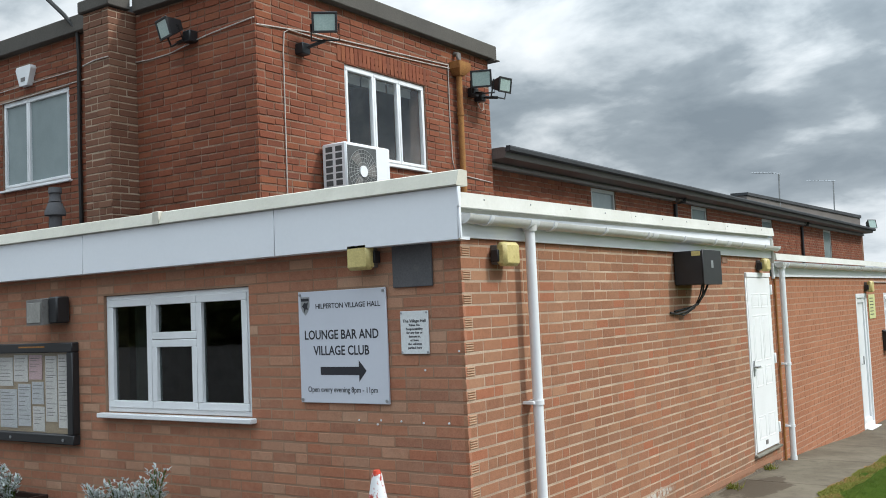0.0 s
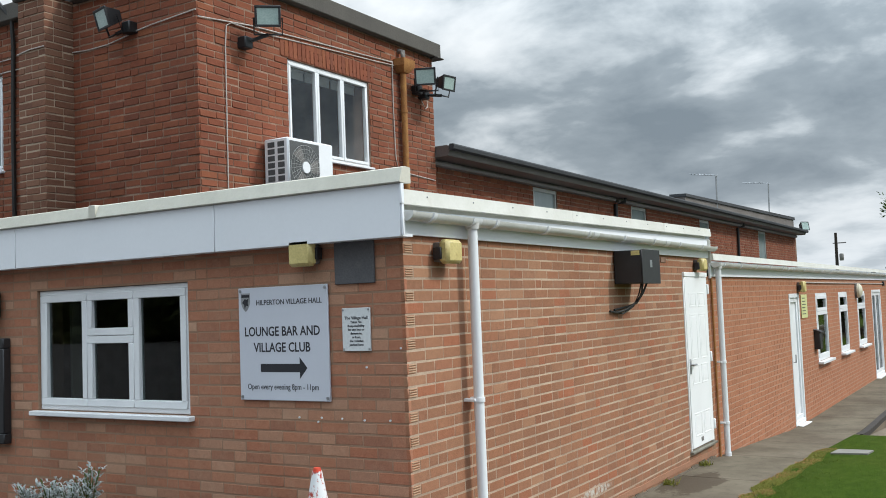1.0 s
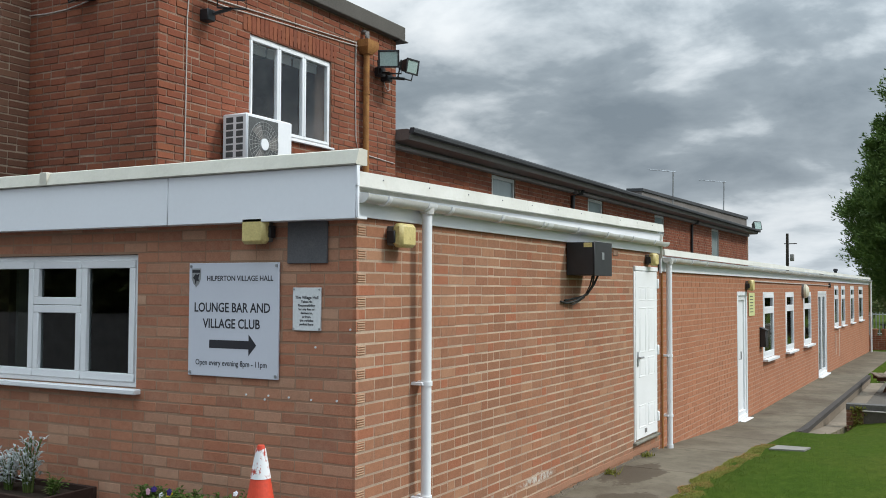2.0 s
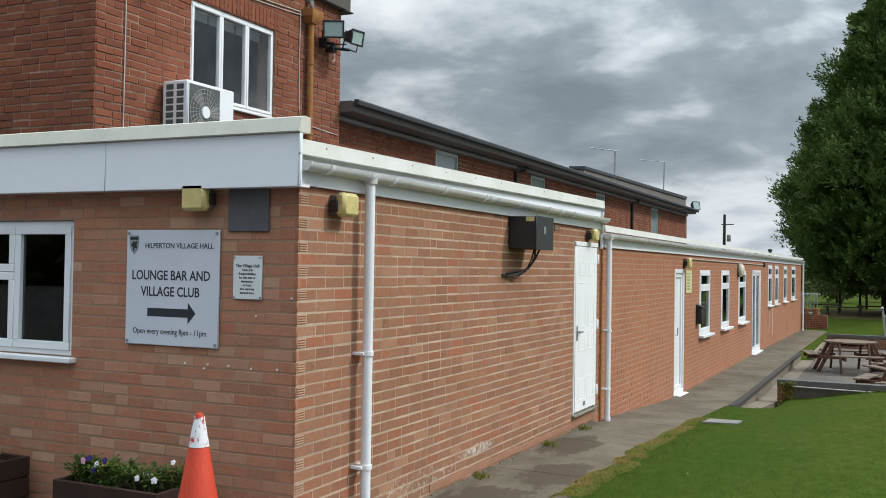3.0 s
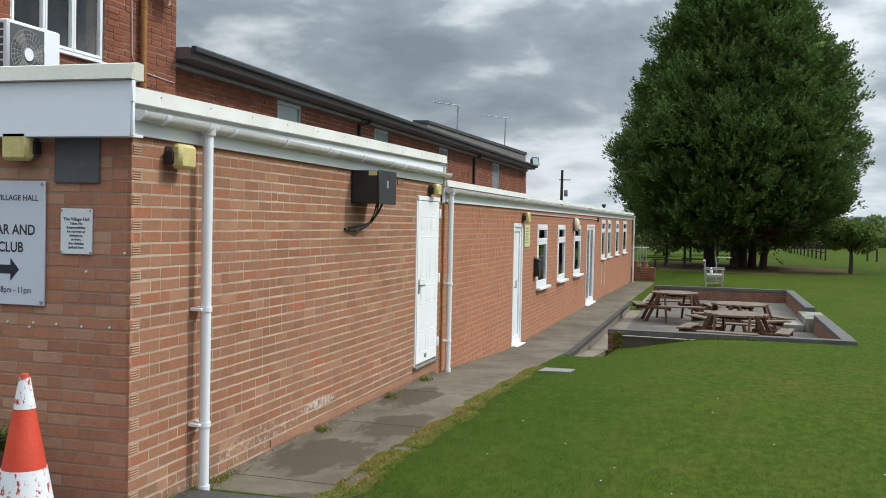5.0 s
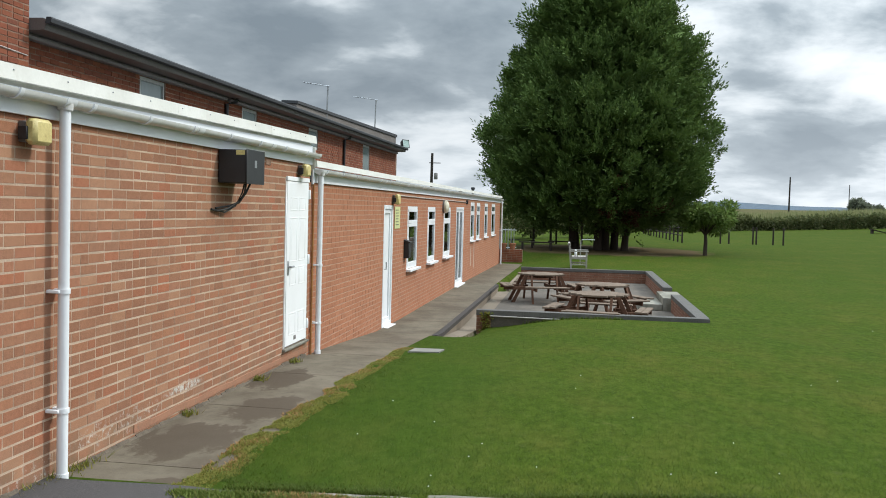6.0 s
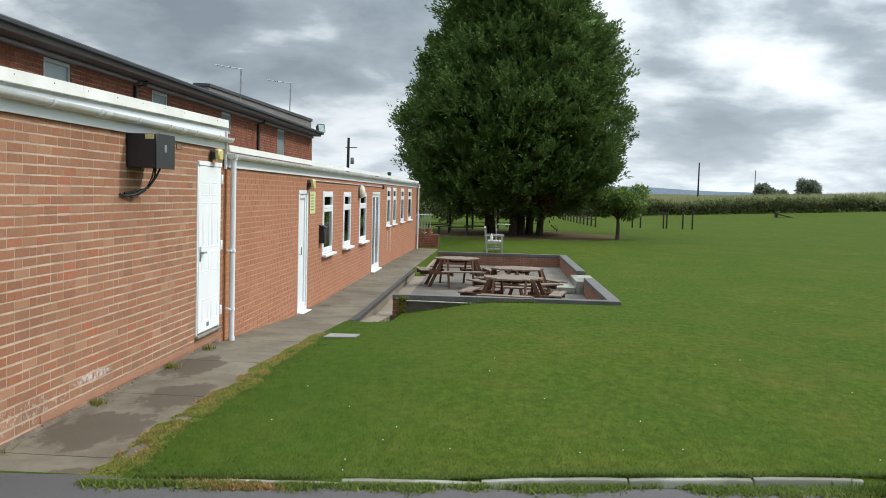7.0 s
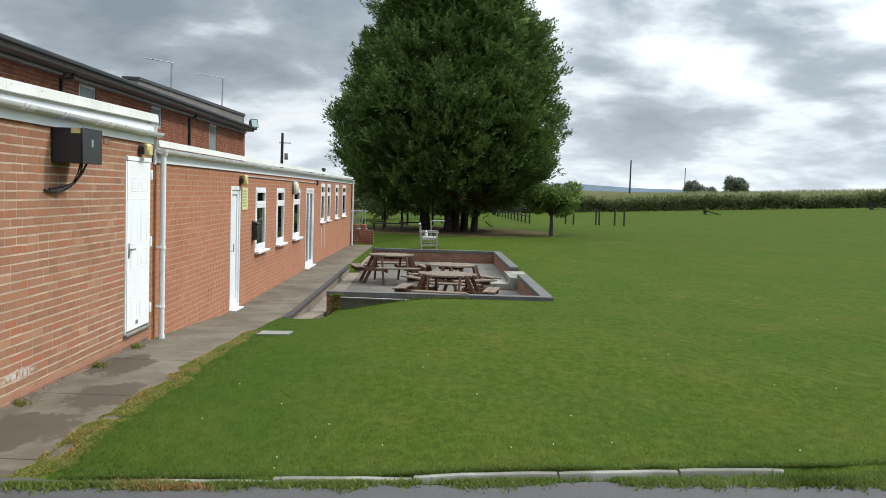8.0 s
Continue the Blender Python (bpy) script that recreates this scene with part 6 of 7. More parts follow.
# ---- patio ----
solid("patio_floor", Shape().box((PX0 - 0.02, PY0 + 0.1, PZ - 0.2), (PX1 - 0.1, PY1 - 0.1, PZ)), M_PATIO, "sunken concrete patio floor", "patio", smooth=False)
M_RAMP = concrete_surface("ramp_concrete", (0.235, 0.190, 0.145), (0.185, 0.150, 0.113), (0.14, 0.115, 0.086))
s = Shape()
for (ya, za), (yb, zb) in zip([(10.75, path_level(10.75) - 0.02), (11.4, path_level(11.4) - 0.07), (PY0 + 0.1, PZ + 0.002), (23.3, PZ + 0.002)], [(11.4, path_level(11.4) - 0.07), (PY0 + 0.1, PZ + 0.002), (23.3, PZ + 0.002)]):
    s.add([(1.10, ya, za), (PX0 - 0.022, ya, za), (PX0 - 0.022, yb, zb), (1.10, yb, zb), (1.10, ya, -0.9), (PX0 - 0.022, ya, -0.9), (PX0 - 0.022, yb, -0.9), (1.10, yb, -0.9)],
          [(0, 1, 2, 3), (7, 6, 5, 4), (0, 4, 5, 1), (1, 5, 6, 2), (2, 6, 7, 3), (3, 7, 4, 0)])
s.box((PX0 - 0.12, 23.31, -0.9), (PX0 - 0.025, PY1 - 0.12, path_level(25) - 0.02))
solid("patio_ramp", s, M_RAMP, "pale concrete ramp down to the patio", "ramp", smooth=False)
edge = thing("path_edging", (1.05, 17, path_level(17)), "dark engineering-brick edging between path and patio", "edging", kind="structure")
M_EDGING = surface("dark_edging_brick", (0.068, 0.060, 0.054), (0.046, 0.041, 0.038), 4.0, 80, 0.85, 0.3, 0.003)
part("foundation", Shape().add([(1.004, 10.8, path_level(10.8) - 0.055), (1.098, 10.8, path_level(10.8) - 0.055), (1.098, 23.3, path_level(23.3) - 0.055), (1.004, 23.3, path_level(23.3) - 0.055),
                                (1.004, 10.8, -0.9), (1.098, 10.8, -0.9), (1.098, 23.3, -0.9), (1.004, 23.3, -0.9)], [(0, 1, 2, 3), (7, 6, 5, 4), (0, 4, 5, 1), (1, 5, 6, 2), (2, 6, 7, 3), (3, 7, 4, 0)]), M_RAMP, edge, smooth=False)
y = 10.85
while y < 23.2:
    z = path_level(y + 0.1)
    part("edging_brick", Shape().box((1.003, y, z - 0.075), (1.108, y + 0.221, z + 0.004), 0.004), M_EDGING, edge)
    y += 0.225


def low_wall(name, label, a, b, z0, top, axis):
    """A low brick wall with a coping of dark bricks on edge; a, b: opposite corners."""
    ob = thing(name, ((a[0] + b[0]) / 2, (a[1] + b[1]) / 2, z0), label, "low wall", kind="structure")
    part("core", Shape().box((a[0] + 0.006, a[1] + 0.006, z0), (b[0] - 0.006, b[1] - 0.006, top - 0.105)), M_MORTAR["red"], ob, smooth=False)
    part("coping_bed", Shape().box((a[0] + 0.002, a[1] + 0.002, top - 0.104), (b[0] - 0.002, b[1] - 0.002, top - 0.004)), M_BLUEBRICK, ob, smooth=False)
    long0, long1 = (a[0], b[0]) if axis == 0 else (a[1], b[1])
    u = long0
    while u < long1 - 0.03:
        v = min(u + 0.104, long1)
        p, q = ((u, a[1] - 0.012, top - 0.10), (v - 0.004, b[1] + 0.012, top)) if axis == 0 else ((a[0] - 0.012, u, top - 0.10), (b[0] + 0.012, v - 0.004, top))
        part("coping_brick", Shape().box(p, q, 0.003), M_BLUEBRICK, ob)
        u += 0.104
    return ob


def low_bricks(ob, turn, u0, u1, z0, z1, seed):
    BRICK_JOBS.append((ob, list(courses(u0, u1, z0, z1, [], seed, 0.1)), turn, "pier", lambda u, z: False, seed))


fw = low_wall("patio_wall_near", "low patio wall of brick and dark render with brick coping", (PX0, PY0 - 0.11), (PX1 + 0.11, PY0 + 0.11), PZ - 0.3, PATIO_TOP, 0)
BRICK_JOBS.append((fw, list(courses(PX0, PX0 + 0.29, PZ - 0.1, PATIO_TOP - 0.105, [], 31, 0.1)), facing_front(PY0 - 0.104), "pier", lambda u, z: False, 31))
M_RENDER = surface("dark_weathered_render", (0.105, 0.092, 0.072), (0.065, 0.058, 0.046), 2.2, 60, 0.95, 0.4, 0.004, dirt=(0.15, 0.14, 0.10))
part("render_panel", Shape().box((PX0 + 0.30, PY0 - 0.112, PZ - 0.2), (PX1 + 0.10, PY0 - 0.104, PATIO_TOP - 0.104)), M_RENDER, fw, "dark stained render")
bw = low_wall("patio_wall_far", "low brick patio wall at the far side", (PX0, PY1 - 0.11), (PX1 + 0.11, PY1 + 0.11), PZ - 0.3, PATIO_TOP, 0)
low_bricks(bw, facing_front(PY1 - 0.104), PX0, PX1 + 0.11, PZ, PATIO_TOP - 0.105, 32)
for n, (ya, yb) in enumerate(((PY0 + 0.115, 19.2), (21.4, PY1 - 0.115))):
    sw = low_wall("patio_wall_lawn", "low brick patio wall towards the lawn", (PX1 - 0.11, ya), (PX1 + 0.11, yb), PZ - 0.3, PATIO_TOP, 1)
    low_bricks(sw, lambda p: (PX1 - 0.104 - p[1], p[0], p[2]), ya, yb, PZ, PATIO_TOP - 0.105, 33 + n)
st = thing("patio_steps", (5.9, 20.3, PZ), "two pale slab steps from the patio to the lawn", "steps")
part("step", Shape().box((4.94, 19.35, PZ), (5.54, 21.3, PZ + 0.16), 0.008), M_KERB, st)
part("step", Shape().box((5.542, 19.3, PZ), (6.09, 21.35, PZ + 0.33), 0.008), M_KERB, st)
s = Shape().tube([(1.72, PY0 - 0.15, -0.272), (2.5, PY0 - 0.15, -0.280), (3.42, PY0 - 0.15, -0.290)], 0.013, 6)
solid("pipe_on_wall", s, M_WHITECABLE, "pale pipe along the foot of the patio wall", "pipe", kind="")

s = blades(240, lambda r: (1.66 + r.normal(0, 0.06), PY0 - 0.13 - 0.05 * r.random()), 0.05, 0.02, 1.4, 41, lambda x, y: PATIO_TOP - 0.42 + 0.36 * (math.sin(x * 911.7 + y * 557.3) * 0.5 + 0.5) ** 2)
solid("wall_creeper", s, M_WEED, "yellowish creeper on the corner of the patio wall", "creeper", kind="stuff", smooth=False, mend=False)
s = blades(420, lambda r: (2.3 + 2.0 * r.random() ** 0.6, PY0 - 0.16 - 0.06 * r.random()), 0.06, 0.012, 1.4, 42, lambda x, y: max(ground_level(x, y), PATIO_TOP - 0.22) - 0.01)
solid("wall_foot_weeds", s, M_GRASSBLADE, "long grass and weeds against the patio wall", "weeds", kind="stuff", smooth=False, mend=False)

# ---- picnic tables ----
M_TIMBER = surface("weathered_brown_timber", (0.135, 0.068, 0.042), (0.08, 0.042, 0.027), 4.0, 60, 0.8, 0.4, 0.003, stretch=(1, 1, 1))
M_TOPWOOD = surface("greyed_timber_top", (0.20, 0.15, 0.112), (0.12, 0.088, 0.065), 4.0, 60, 0.85, 0.4, 0.003)


def picnic_table():
    ob = thing("picnic_table", (0, 0, 0), "weathered octagonal wooden picnic table with four benches", "picnic table", "picnic tables on the patio")
    r = 0.60
    y = -r
    while y < r - 0.02:
        y1 = min(y + 0.142, r)
        m = max(abs(y), abs(y1))
        half = r if m < r * 0.42 else r - (m - r * 0.42) * 0.98
        part("top_plank", Shape().box((-half, y, 0.715), (half, y1 - 0.008, 0.755), 0.005), M_TOPWOOD, ob)
        y += 0.142
    for k in range(4):
        c, s_ = math.cos(k * math.pi / 2), math.sin(k * math.pi / 2)
        m = lambda p, c=c, s_=s_: (c * p[0] - s_ * p[1], s_ * p[0] + c * p[1], p[2])
        for a, b in ((0.80, 0.925), (0.935, 1.06)):
            w = 0.52 if a < 0.9 else 0.58
            part("seat_plank", Shape(m).box((a, -w, 0.425), (b, w, 0.46), 0.005), M_TOPWOOD, ob)
        for t in (-0.33, 0.33):
            # slanted leg from under the top out to the ground, and the bearer of the bench
            part("leg", Shape(m).prism([(0.40, 0.71), (0.49, 0.71), (0.83, 0.0), (0.74, 0.0)], 1, t - 0.022, t + 0.022), M_TIMBER, ob)
            part("seat_bearer", Shape(m).box((0.30, t + 0.024, 0.335), (1.05, t + 0.066, 0.424), 0.005), M_TIMBER, ob)
        part("top_bearer", Shape(m).box((0.02, -0.30, 0.64), (0.10, 0.30, 0.713), 0.005), M_TIMBER, ob)
    return ob


first = picnic_table()
first.matrix_basis = pose(2.45, 20.6, PZ, 0, 0, 12)
copy_thing(first, pose(3.86, 14.95, PZ, 0, 0, -10))
copy_thing(first, pose(4.0, 17.6, PZ, 0, 0, 33))

# ---- garden bench and what stands by it ----
M_GREYWOOD = surface("silvered_teak", (0.36, 0.34, 0.31), (0.26, 0.245, 0.22), 5.0, 60, 0.85, 0.3, 0.002)
bz = lawn_level(3.4, 32)
bn = thing("garden_bench", (3.45, 31.9, bz), "silvered wooden garden bench on the lawn", "bench")
for y in (31.3, 32.7):
    part("front_leg", Shape().box((3.70, y - 0.03, bz), (3.76, y + 0.03, bz + 0.62), 0.006), M_GREYWOOD, bn)
    part("back_leg", Shape().prism([(3.13, bz), (3.19, bz), (3.10, bz + 0.92), (3.04, bz + 0.92)], 1, y - 0.03, y + 0.03), M_GREYWOOD, bn)
    part("arm_rest", Shape().box((3.05, y - 0.04, bz + 0.622), (3.80, y + 0.04, bz + 0.66), 0.008), M_GREYWOOD, bn)
    part("side_rail", Shape().box((3.16, y - 0.02, bz + 0.34), (3.70, y + 0.02, bz + 0.41), 0.005), M_GREYWOOD, bn)
    part("low_rail", Shape().box((3.17, y - 0.02, bz + 0.12), (3.70, y + 0.02, bz + 0.17), 0.005), M_GREYWOOD, bn)
for k in range(5):
    part("seat_slat", Shape().box((3.17 + 0.11 * k, 31.3, bz + 0.412), (3.26 + 0.11 * k, 32.7, bz + 0.437), 0.004), M_GREYWOOD, bn)
part("top_rail", Shape().box((3.02, 31.27, bz + 0.86), (3.09, 32.73, bz + 0.95), 0.006), M_GREYWOOD, bn)
for k in range(12):
    y = 31.42 + 0.105 * k
    part("back_slat", Shape().prism([(3.115, bz + 0.44), (3.135, bz + 0.44), (3.075, bz + 0.86), (3.055, bz + 0.86)], 1, y - 0.03, y + 0.03), M_GREYWOOD, bn)
solid("water_bottle", Shape().lathe((3.32, 31.5, bz + 0.437), [(0.05, 0), (0.055, 0.02), (0.055, 0.20), (0.02, 0.25), (0.02, 0.28)], 14), M_WHITE, "white plastic bottle on the bench", "bottle", kind="")
s = Shape().tube([(3.50, 33.6, bz), (3.50, 33.6, bz + 0.98), (3.55, 33.6, bz + 1.02), (4.05, 33.6, bz + 1.02)], 0.022, 8)
solid("metal_rail", s, M_STEEL, "bent grey metal hand rail on the lawn", "rail", kind="")

# ---- planters and cone by the front wall ----
M_DARKWOOD = surface("dark_stained_planter", (0.050, 0.028, 0.021), (0.028, 0.016, 0.012), 4.0, 70, 0.85, 0.4, 0.003, spec=0.15)
M_SOIL = surface("potting_soil", (0.035, 0.024, 0.016), (0.02, 0.014, 0.01), 9.0, 60, 0.95, 0.8, 0.01)


def planter(x0, x1, y0, y1, top, label):
    ob = thing("planter", ((x0 + x1) / 2, (y0 + y1) / 2, 0.0), label, "planter", "wooden planters")
    n = 3
    for k in range(n):
        z0, z1 = 0.02 + k * (top - 0.02) / n, 0.02 + (k + 1) * (top - 0.02) / n - 0.006
        for p, q in (((x0, y0, z0), (x1, y0 + 0.03, z1)), ((x0, y1 - 0.03, z0), (x1, y1, z1)), ((x0, y0 + 0.031, z0), (x0 + 0.03, y1 - 0.031, z1)), ((x1 - 0.03, y0 + 0.031, z0), (x1, y1 - 0.031, z1))):
            part("board", Shape().box(p, q, 0.004), M_DARKWOOD, ob)
    part("soil", Shape().box((x0 + 0.031, y0 + 0.031, 0.05), (x1 - 0.031, y1 - 0.031, top - 0.05)), M_SOIL, ob, smooth=False)
    return ob


planter(-1.48, -0.62, -0.54, -0.10, 0.44, "dark stained wooden planter with pansies")
planter(-3.75, -2.15, -0.62, -0.12, 0.45, "dark stained wooden planter with silvery plants")
planter(-5.9, -4.3, -0.62, -0.12, 0.45, "dark stained wooden planter with silvery plants")
M_PANSYLEAF = leaf_surface("pansy_leaves", [(0.09, 0.15, 0.03), (0.14, 0.20, 0.05), (0.06, 0.11, 0.02), (0.20, 0.20, 0.08)])
M_SILVER = leaf_surface("silvery_felted_leaves", [(0.60, 0.63, 0.62), (0.70, 0.73, 0.72), (0.50, 0.54, 0.52), (0.64, 0.68, 0.64)], 0.9)
PETALS = {k: surface(f"{k}_petals", c, tuple(0.8 * v for v in c), 30.0, 90, 0.7, 0.05, 0.001) for k, c in (("white", (0.72, 0.70, 0.72)), ("yellow", (0.75, 0.52, 0.03)), ("purple", (0.05, 0.025, 0.14)), ("pink", (0.65, 0.35, 0.42)))}


def leaf(s, p, way, side, length, width, droop=0.0):
    """One leaf of four triangles, folded along its rib."""
    up_ = side.cross(way)
    a = p + way * length * 0.5 + up_ * width * 0.15
    tip = p + way * length - Vector((0, 0, droop * length))
    n = len(s.v)
    s.v += [tuple(p), tuple(a + side * width * 0.5 + up_ * width * 0.12), tuple(tip), tuple(a - side * width * 0.5 + up_ * width * 0.12), tuple(a - up_ * width * 0.1)]
    s.f += [(n, n + 1, n + 4), (n + 1, n + 2, n + 4), (n + 2, n + 3, n + 4), (n + 3, n, n + 4)]


def tuft(name, label, category, at, count, spread, height, length, width, material, seed, upright=0.6, stalk=True):
    r = random.Random(seed)
    ob = thing(name, at, label, category, "plants in the planters")
    base, s, st_ = Vector(at), Shape(), Shape()
    stems = []
    for k in range(max(3, count // 14)):
        a, d = r.uniform(0, 6.283), spread * math.sqrt(r.random())
        tip = base + Vector((math.cos(a) * d, math.sin(a) * d * 0.6, height * r.uniform(0.55, 1.0)))
        stems.append(tip)
        st_.tube([tuple(base + Vector((math.cos(a) * d * 0.3, math.sin(a) * d * 0.2, 0))), tuple((base + tip) / 2 + Vector((0, 0, height * 0.12))), tuple(tip)], [0.005, 0.004, 0.003], 5)
    for k in range(count):
        tip = r.choice(stems)
        w = r.uniform(0.2, 1.0)
        p = base + (tip - base) * w + Vector((r.gauss(0, 0.012), r.gauss(0, 0.012), r.gauss(0, 0.012)))
        a = r.uniform(0, 6.283)
        way = Vector((math.cos(a), math.sin(a), upright * r.uniform(0.1, 1.4))).normalized()
        side_ = way.cross(Vector((0, 0, 1))).normalized()
        leaf(s, p, way, side_, length * r.uniform(0.6, 1.2), width * r.uniform(0.7, 1.2), r.uniform(0, 0.3))
    tagged(part("foliage", st_, M_PANSYLEAF, ob), "", "", "", "stuff")
    part("leaves", s, material, ob, smooth=False, mend=False)
    return ob, stems


def flower(parent, at, r, colour, rnd):
    s = Shape()
    c = Vector(at)
    face = Vector((rnd.uniform(-0.2, 0.6), -1, rnd.uniform(0.1, 0.6))).normalized()
    e1 = face.cross(Vector((0, 0, 1))).normalized()
    e2 = e1.cross(face)
    for k in range(5):
        a = 2 * math.pi * k / 5 + 0.3
        d = (math.cos(a) * e1 + math.sin(a) * e2)
        q = (-math.sin(a) * e1 + math.cos(a) * e2)
        n = len(s.v)
        s.v += [tuple(c + face * 0.004), tuple(c + d * r * 0.6 + q * r * 0.5), tuple(c + d * r + face * 0.003), tuple(c + d * r * 0.6 - q * r * 0.5)]
        s.f += [(n, n + 1, n + 2), (n, n + 2, n + 3)]
    part("flower", s, PETALS[colour], parent, f"{colour} pansy flower", smooth=False, mend=False)


rf = random.Random(17)
for k in range(7):
    at = (-1.40 + 0.118 * k, -0.36 + rf.uniform(-0.08, 0.05), 0.40)
    ob, stems = tuft("pansy", "bushy green pansy in the planter", "pansy", at, 280, 0.16, 0.17, 0.048, 0.022, M_PANSYLEAF, 40 + k)
    for j in range(2):
        f = rf.choice(stems) + Vector((rf.uniform(-0.04, 0.04), -0.03, rf.uniform(-0.01, 0.035)))
        flower(ob, f, rf.uniform(0.020, 0.028), rf.choice(["purple", "white", "white"] if k > 2 else ["purple", "yellow", "pink", "yellow"]), rf)
for k, (sx, h) in enumerate(((-3.25, 0.24), (-3.02, 0.30), (-2.80, 0.28), (-2.58, 0.40), (-4.72, 0.34), (-4.50, 0.26), (-4.95, 0.30))):
    tuft("silver_ragwort", "silvery grey felted foliage plant in the planter", "foliage plant", (sx, -0.36, 0.40), 300, 0.14, h, 0.06, 0.024, M_SILVER, 60 + k, 1.2)
tuft("pansy", "green pansy in the planter", "pansy", (-2.35, -0.36, 0.40), 110, 0.15, 0.15, 0.05, 0.024, M_PANSYLEAF, 71)

M_CONE = surface("red_orange_cone_plastic", (0.62, 0.060, 0.022), (0.52, 0.045, 0.018), 5.0, 60, 0.5, 0.05, 0.001)


def cone_sleeve():
    k = Nodes("peeling_reflective_sleeve")
    flake = k.noise(26.0, 7.0, 0.7, (1, 1, 0.6))
    col = k.mix(k.ramp(flake, [(0.56, (0, 0, 0)), (0.58, (1, 1, 1))]), (0.70, 0.70, 0.70), (0.42, 0.05, 0.03))
    return k.done(col, 0.5)


M_SLEEVE = cone_sleeve()
CX, CY = -0.245, -0.62
cn = thing("traffic_cone", (CX, CY, 0.0), "red traffic cone with peeling white bands", "traffic cone")
rad = lambda z: 0.022 + (0.965 - z) * 0.185


def cone_ring(z0, z1, extra):
    return Shape().lathe((CX, CY, 0), [(rad(z0) + extra, z0), (rad(z1) + extra, z1)], 28)


part("base", Shape().box((CX - 0.23, CY - 0.23, 0.0), (CX + 0.23, CY + 0.23, 0.035), 0.012), M_BLACK, cn)
part("body", Shape().lathe((CX, CY, 0), [(rad(0.03), 0.03), (rad(0.945), 0.945), (0.020, 0.965)], 28), M_CONE, cn)
part("upper_band", cone_ring(0.775, 0.945, 0.003), M_SLEEVE, cn, "peeling white reflective band")
part("lower_band", cone_ring(0.23, 0.445, 0.003), M_SLEEVE, cn, "peeling white reflective band")

# ---- trees and hedge ----
M_CONIFER = leaf_surface("dark_cypress_sprays", [(0.102, 0.165, 0.048), (0.124, 0.190, 0.053), (0.086, 0.142, 0.043), (0.160, 0.222, 0.063), (0.114, 0.180, 0.052)], 0.7, 0.16)
M_DEADLEAF = leaf_surface("brown_dead_sprays", [(0.10, 0.045, 0.025), (0.075, 0.035, 0.02)], 0.85)
M_BARK = surface("grey_brown_bark", (0.085, 0.065, 0.052), (0.05, 0.037, 0.03), 3.0, 30, 0.95, 0.8, 0.02, stretch=(3, 3, 0.6))
M_LEAF = leaf_surface("light_green_leaves", [(0.17, 0.25, 0.065), (0.21, 0.30, 0.08), (0.13, 0.20, 0.05), (0.25, 0.31, 0.10)])
M_HEDGE = leaf_surface("hedge_leaves", [(0.105, 0.130, 0.045), (0.145, 0.160, 0.062), (0.07, 0.095, 0.034), (0.20, 0.19, 0.085)])
# leaves of the far trees, paled and greyed in colour to suggest haze
M_HAZELEAF = leaf_surface("distant_leaves", [(0.20, 0.225, 0.16), (0.25, 0.265, 0.19), (0.17, 0.19, 0.14)], 0.9)
M_MAIZE = leaf_surface("tall_crop", [(0.24, 0.26, 0.12), (0.30, 0.30, 0.15), (0.19, 0.22, 0.09), (0.36, 0.33, 0.18)])
M_POST = surface("dark_fence_timber", (0.055, 0.045, 0.038), (0.035, 0.028, 0.024), 3.0, 40, 0.9, 0.4, 0.004)


def spray(s, r, root, way, length, width):
    """A flat, feathery spray: a bent rib with side fingers, each a slim triangle pair."""
    way = way.normalized()
    side_ = way.cross(Vector((r.gauss(0, 0.4), r.gauss(0, 0.4), 1))).normalized()
    lift = side_.cross(way)
    for k in range(6):
        t = 0.12 + 0.16 * k
        p = root + way * length * t + lift * (length * 0.10 * t * t)
        for sg_ in (-1, 1):
            f = (way * 0.75 + side_ * sg_ * r.uniform(0.5, 0.9) + lift * r.uniform(-0.25, 0.35)).normalized()
            q = p + f * width * (1.15 - 0.75 * t) * r.uniform(0.8, 1.25)
            n = len(s.v)
            across = (f.cross(lift)).normalized() * width * 0.17
            s.v += [tuple(p - across), tuple(p + across), tuple(q + across * 0.35), tuple(q - across * 0.35)]
            s.f.append((n, n + 1, n + 2, n + 3))


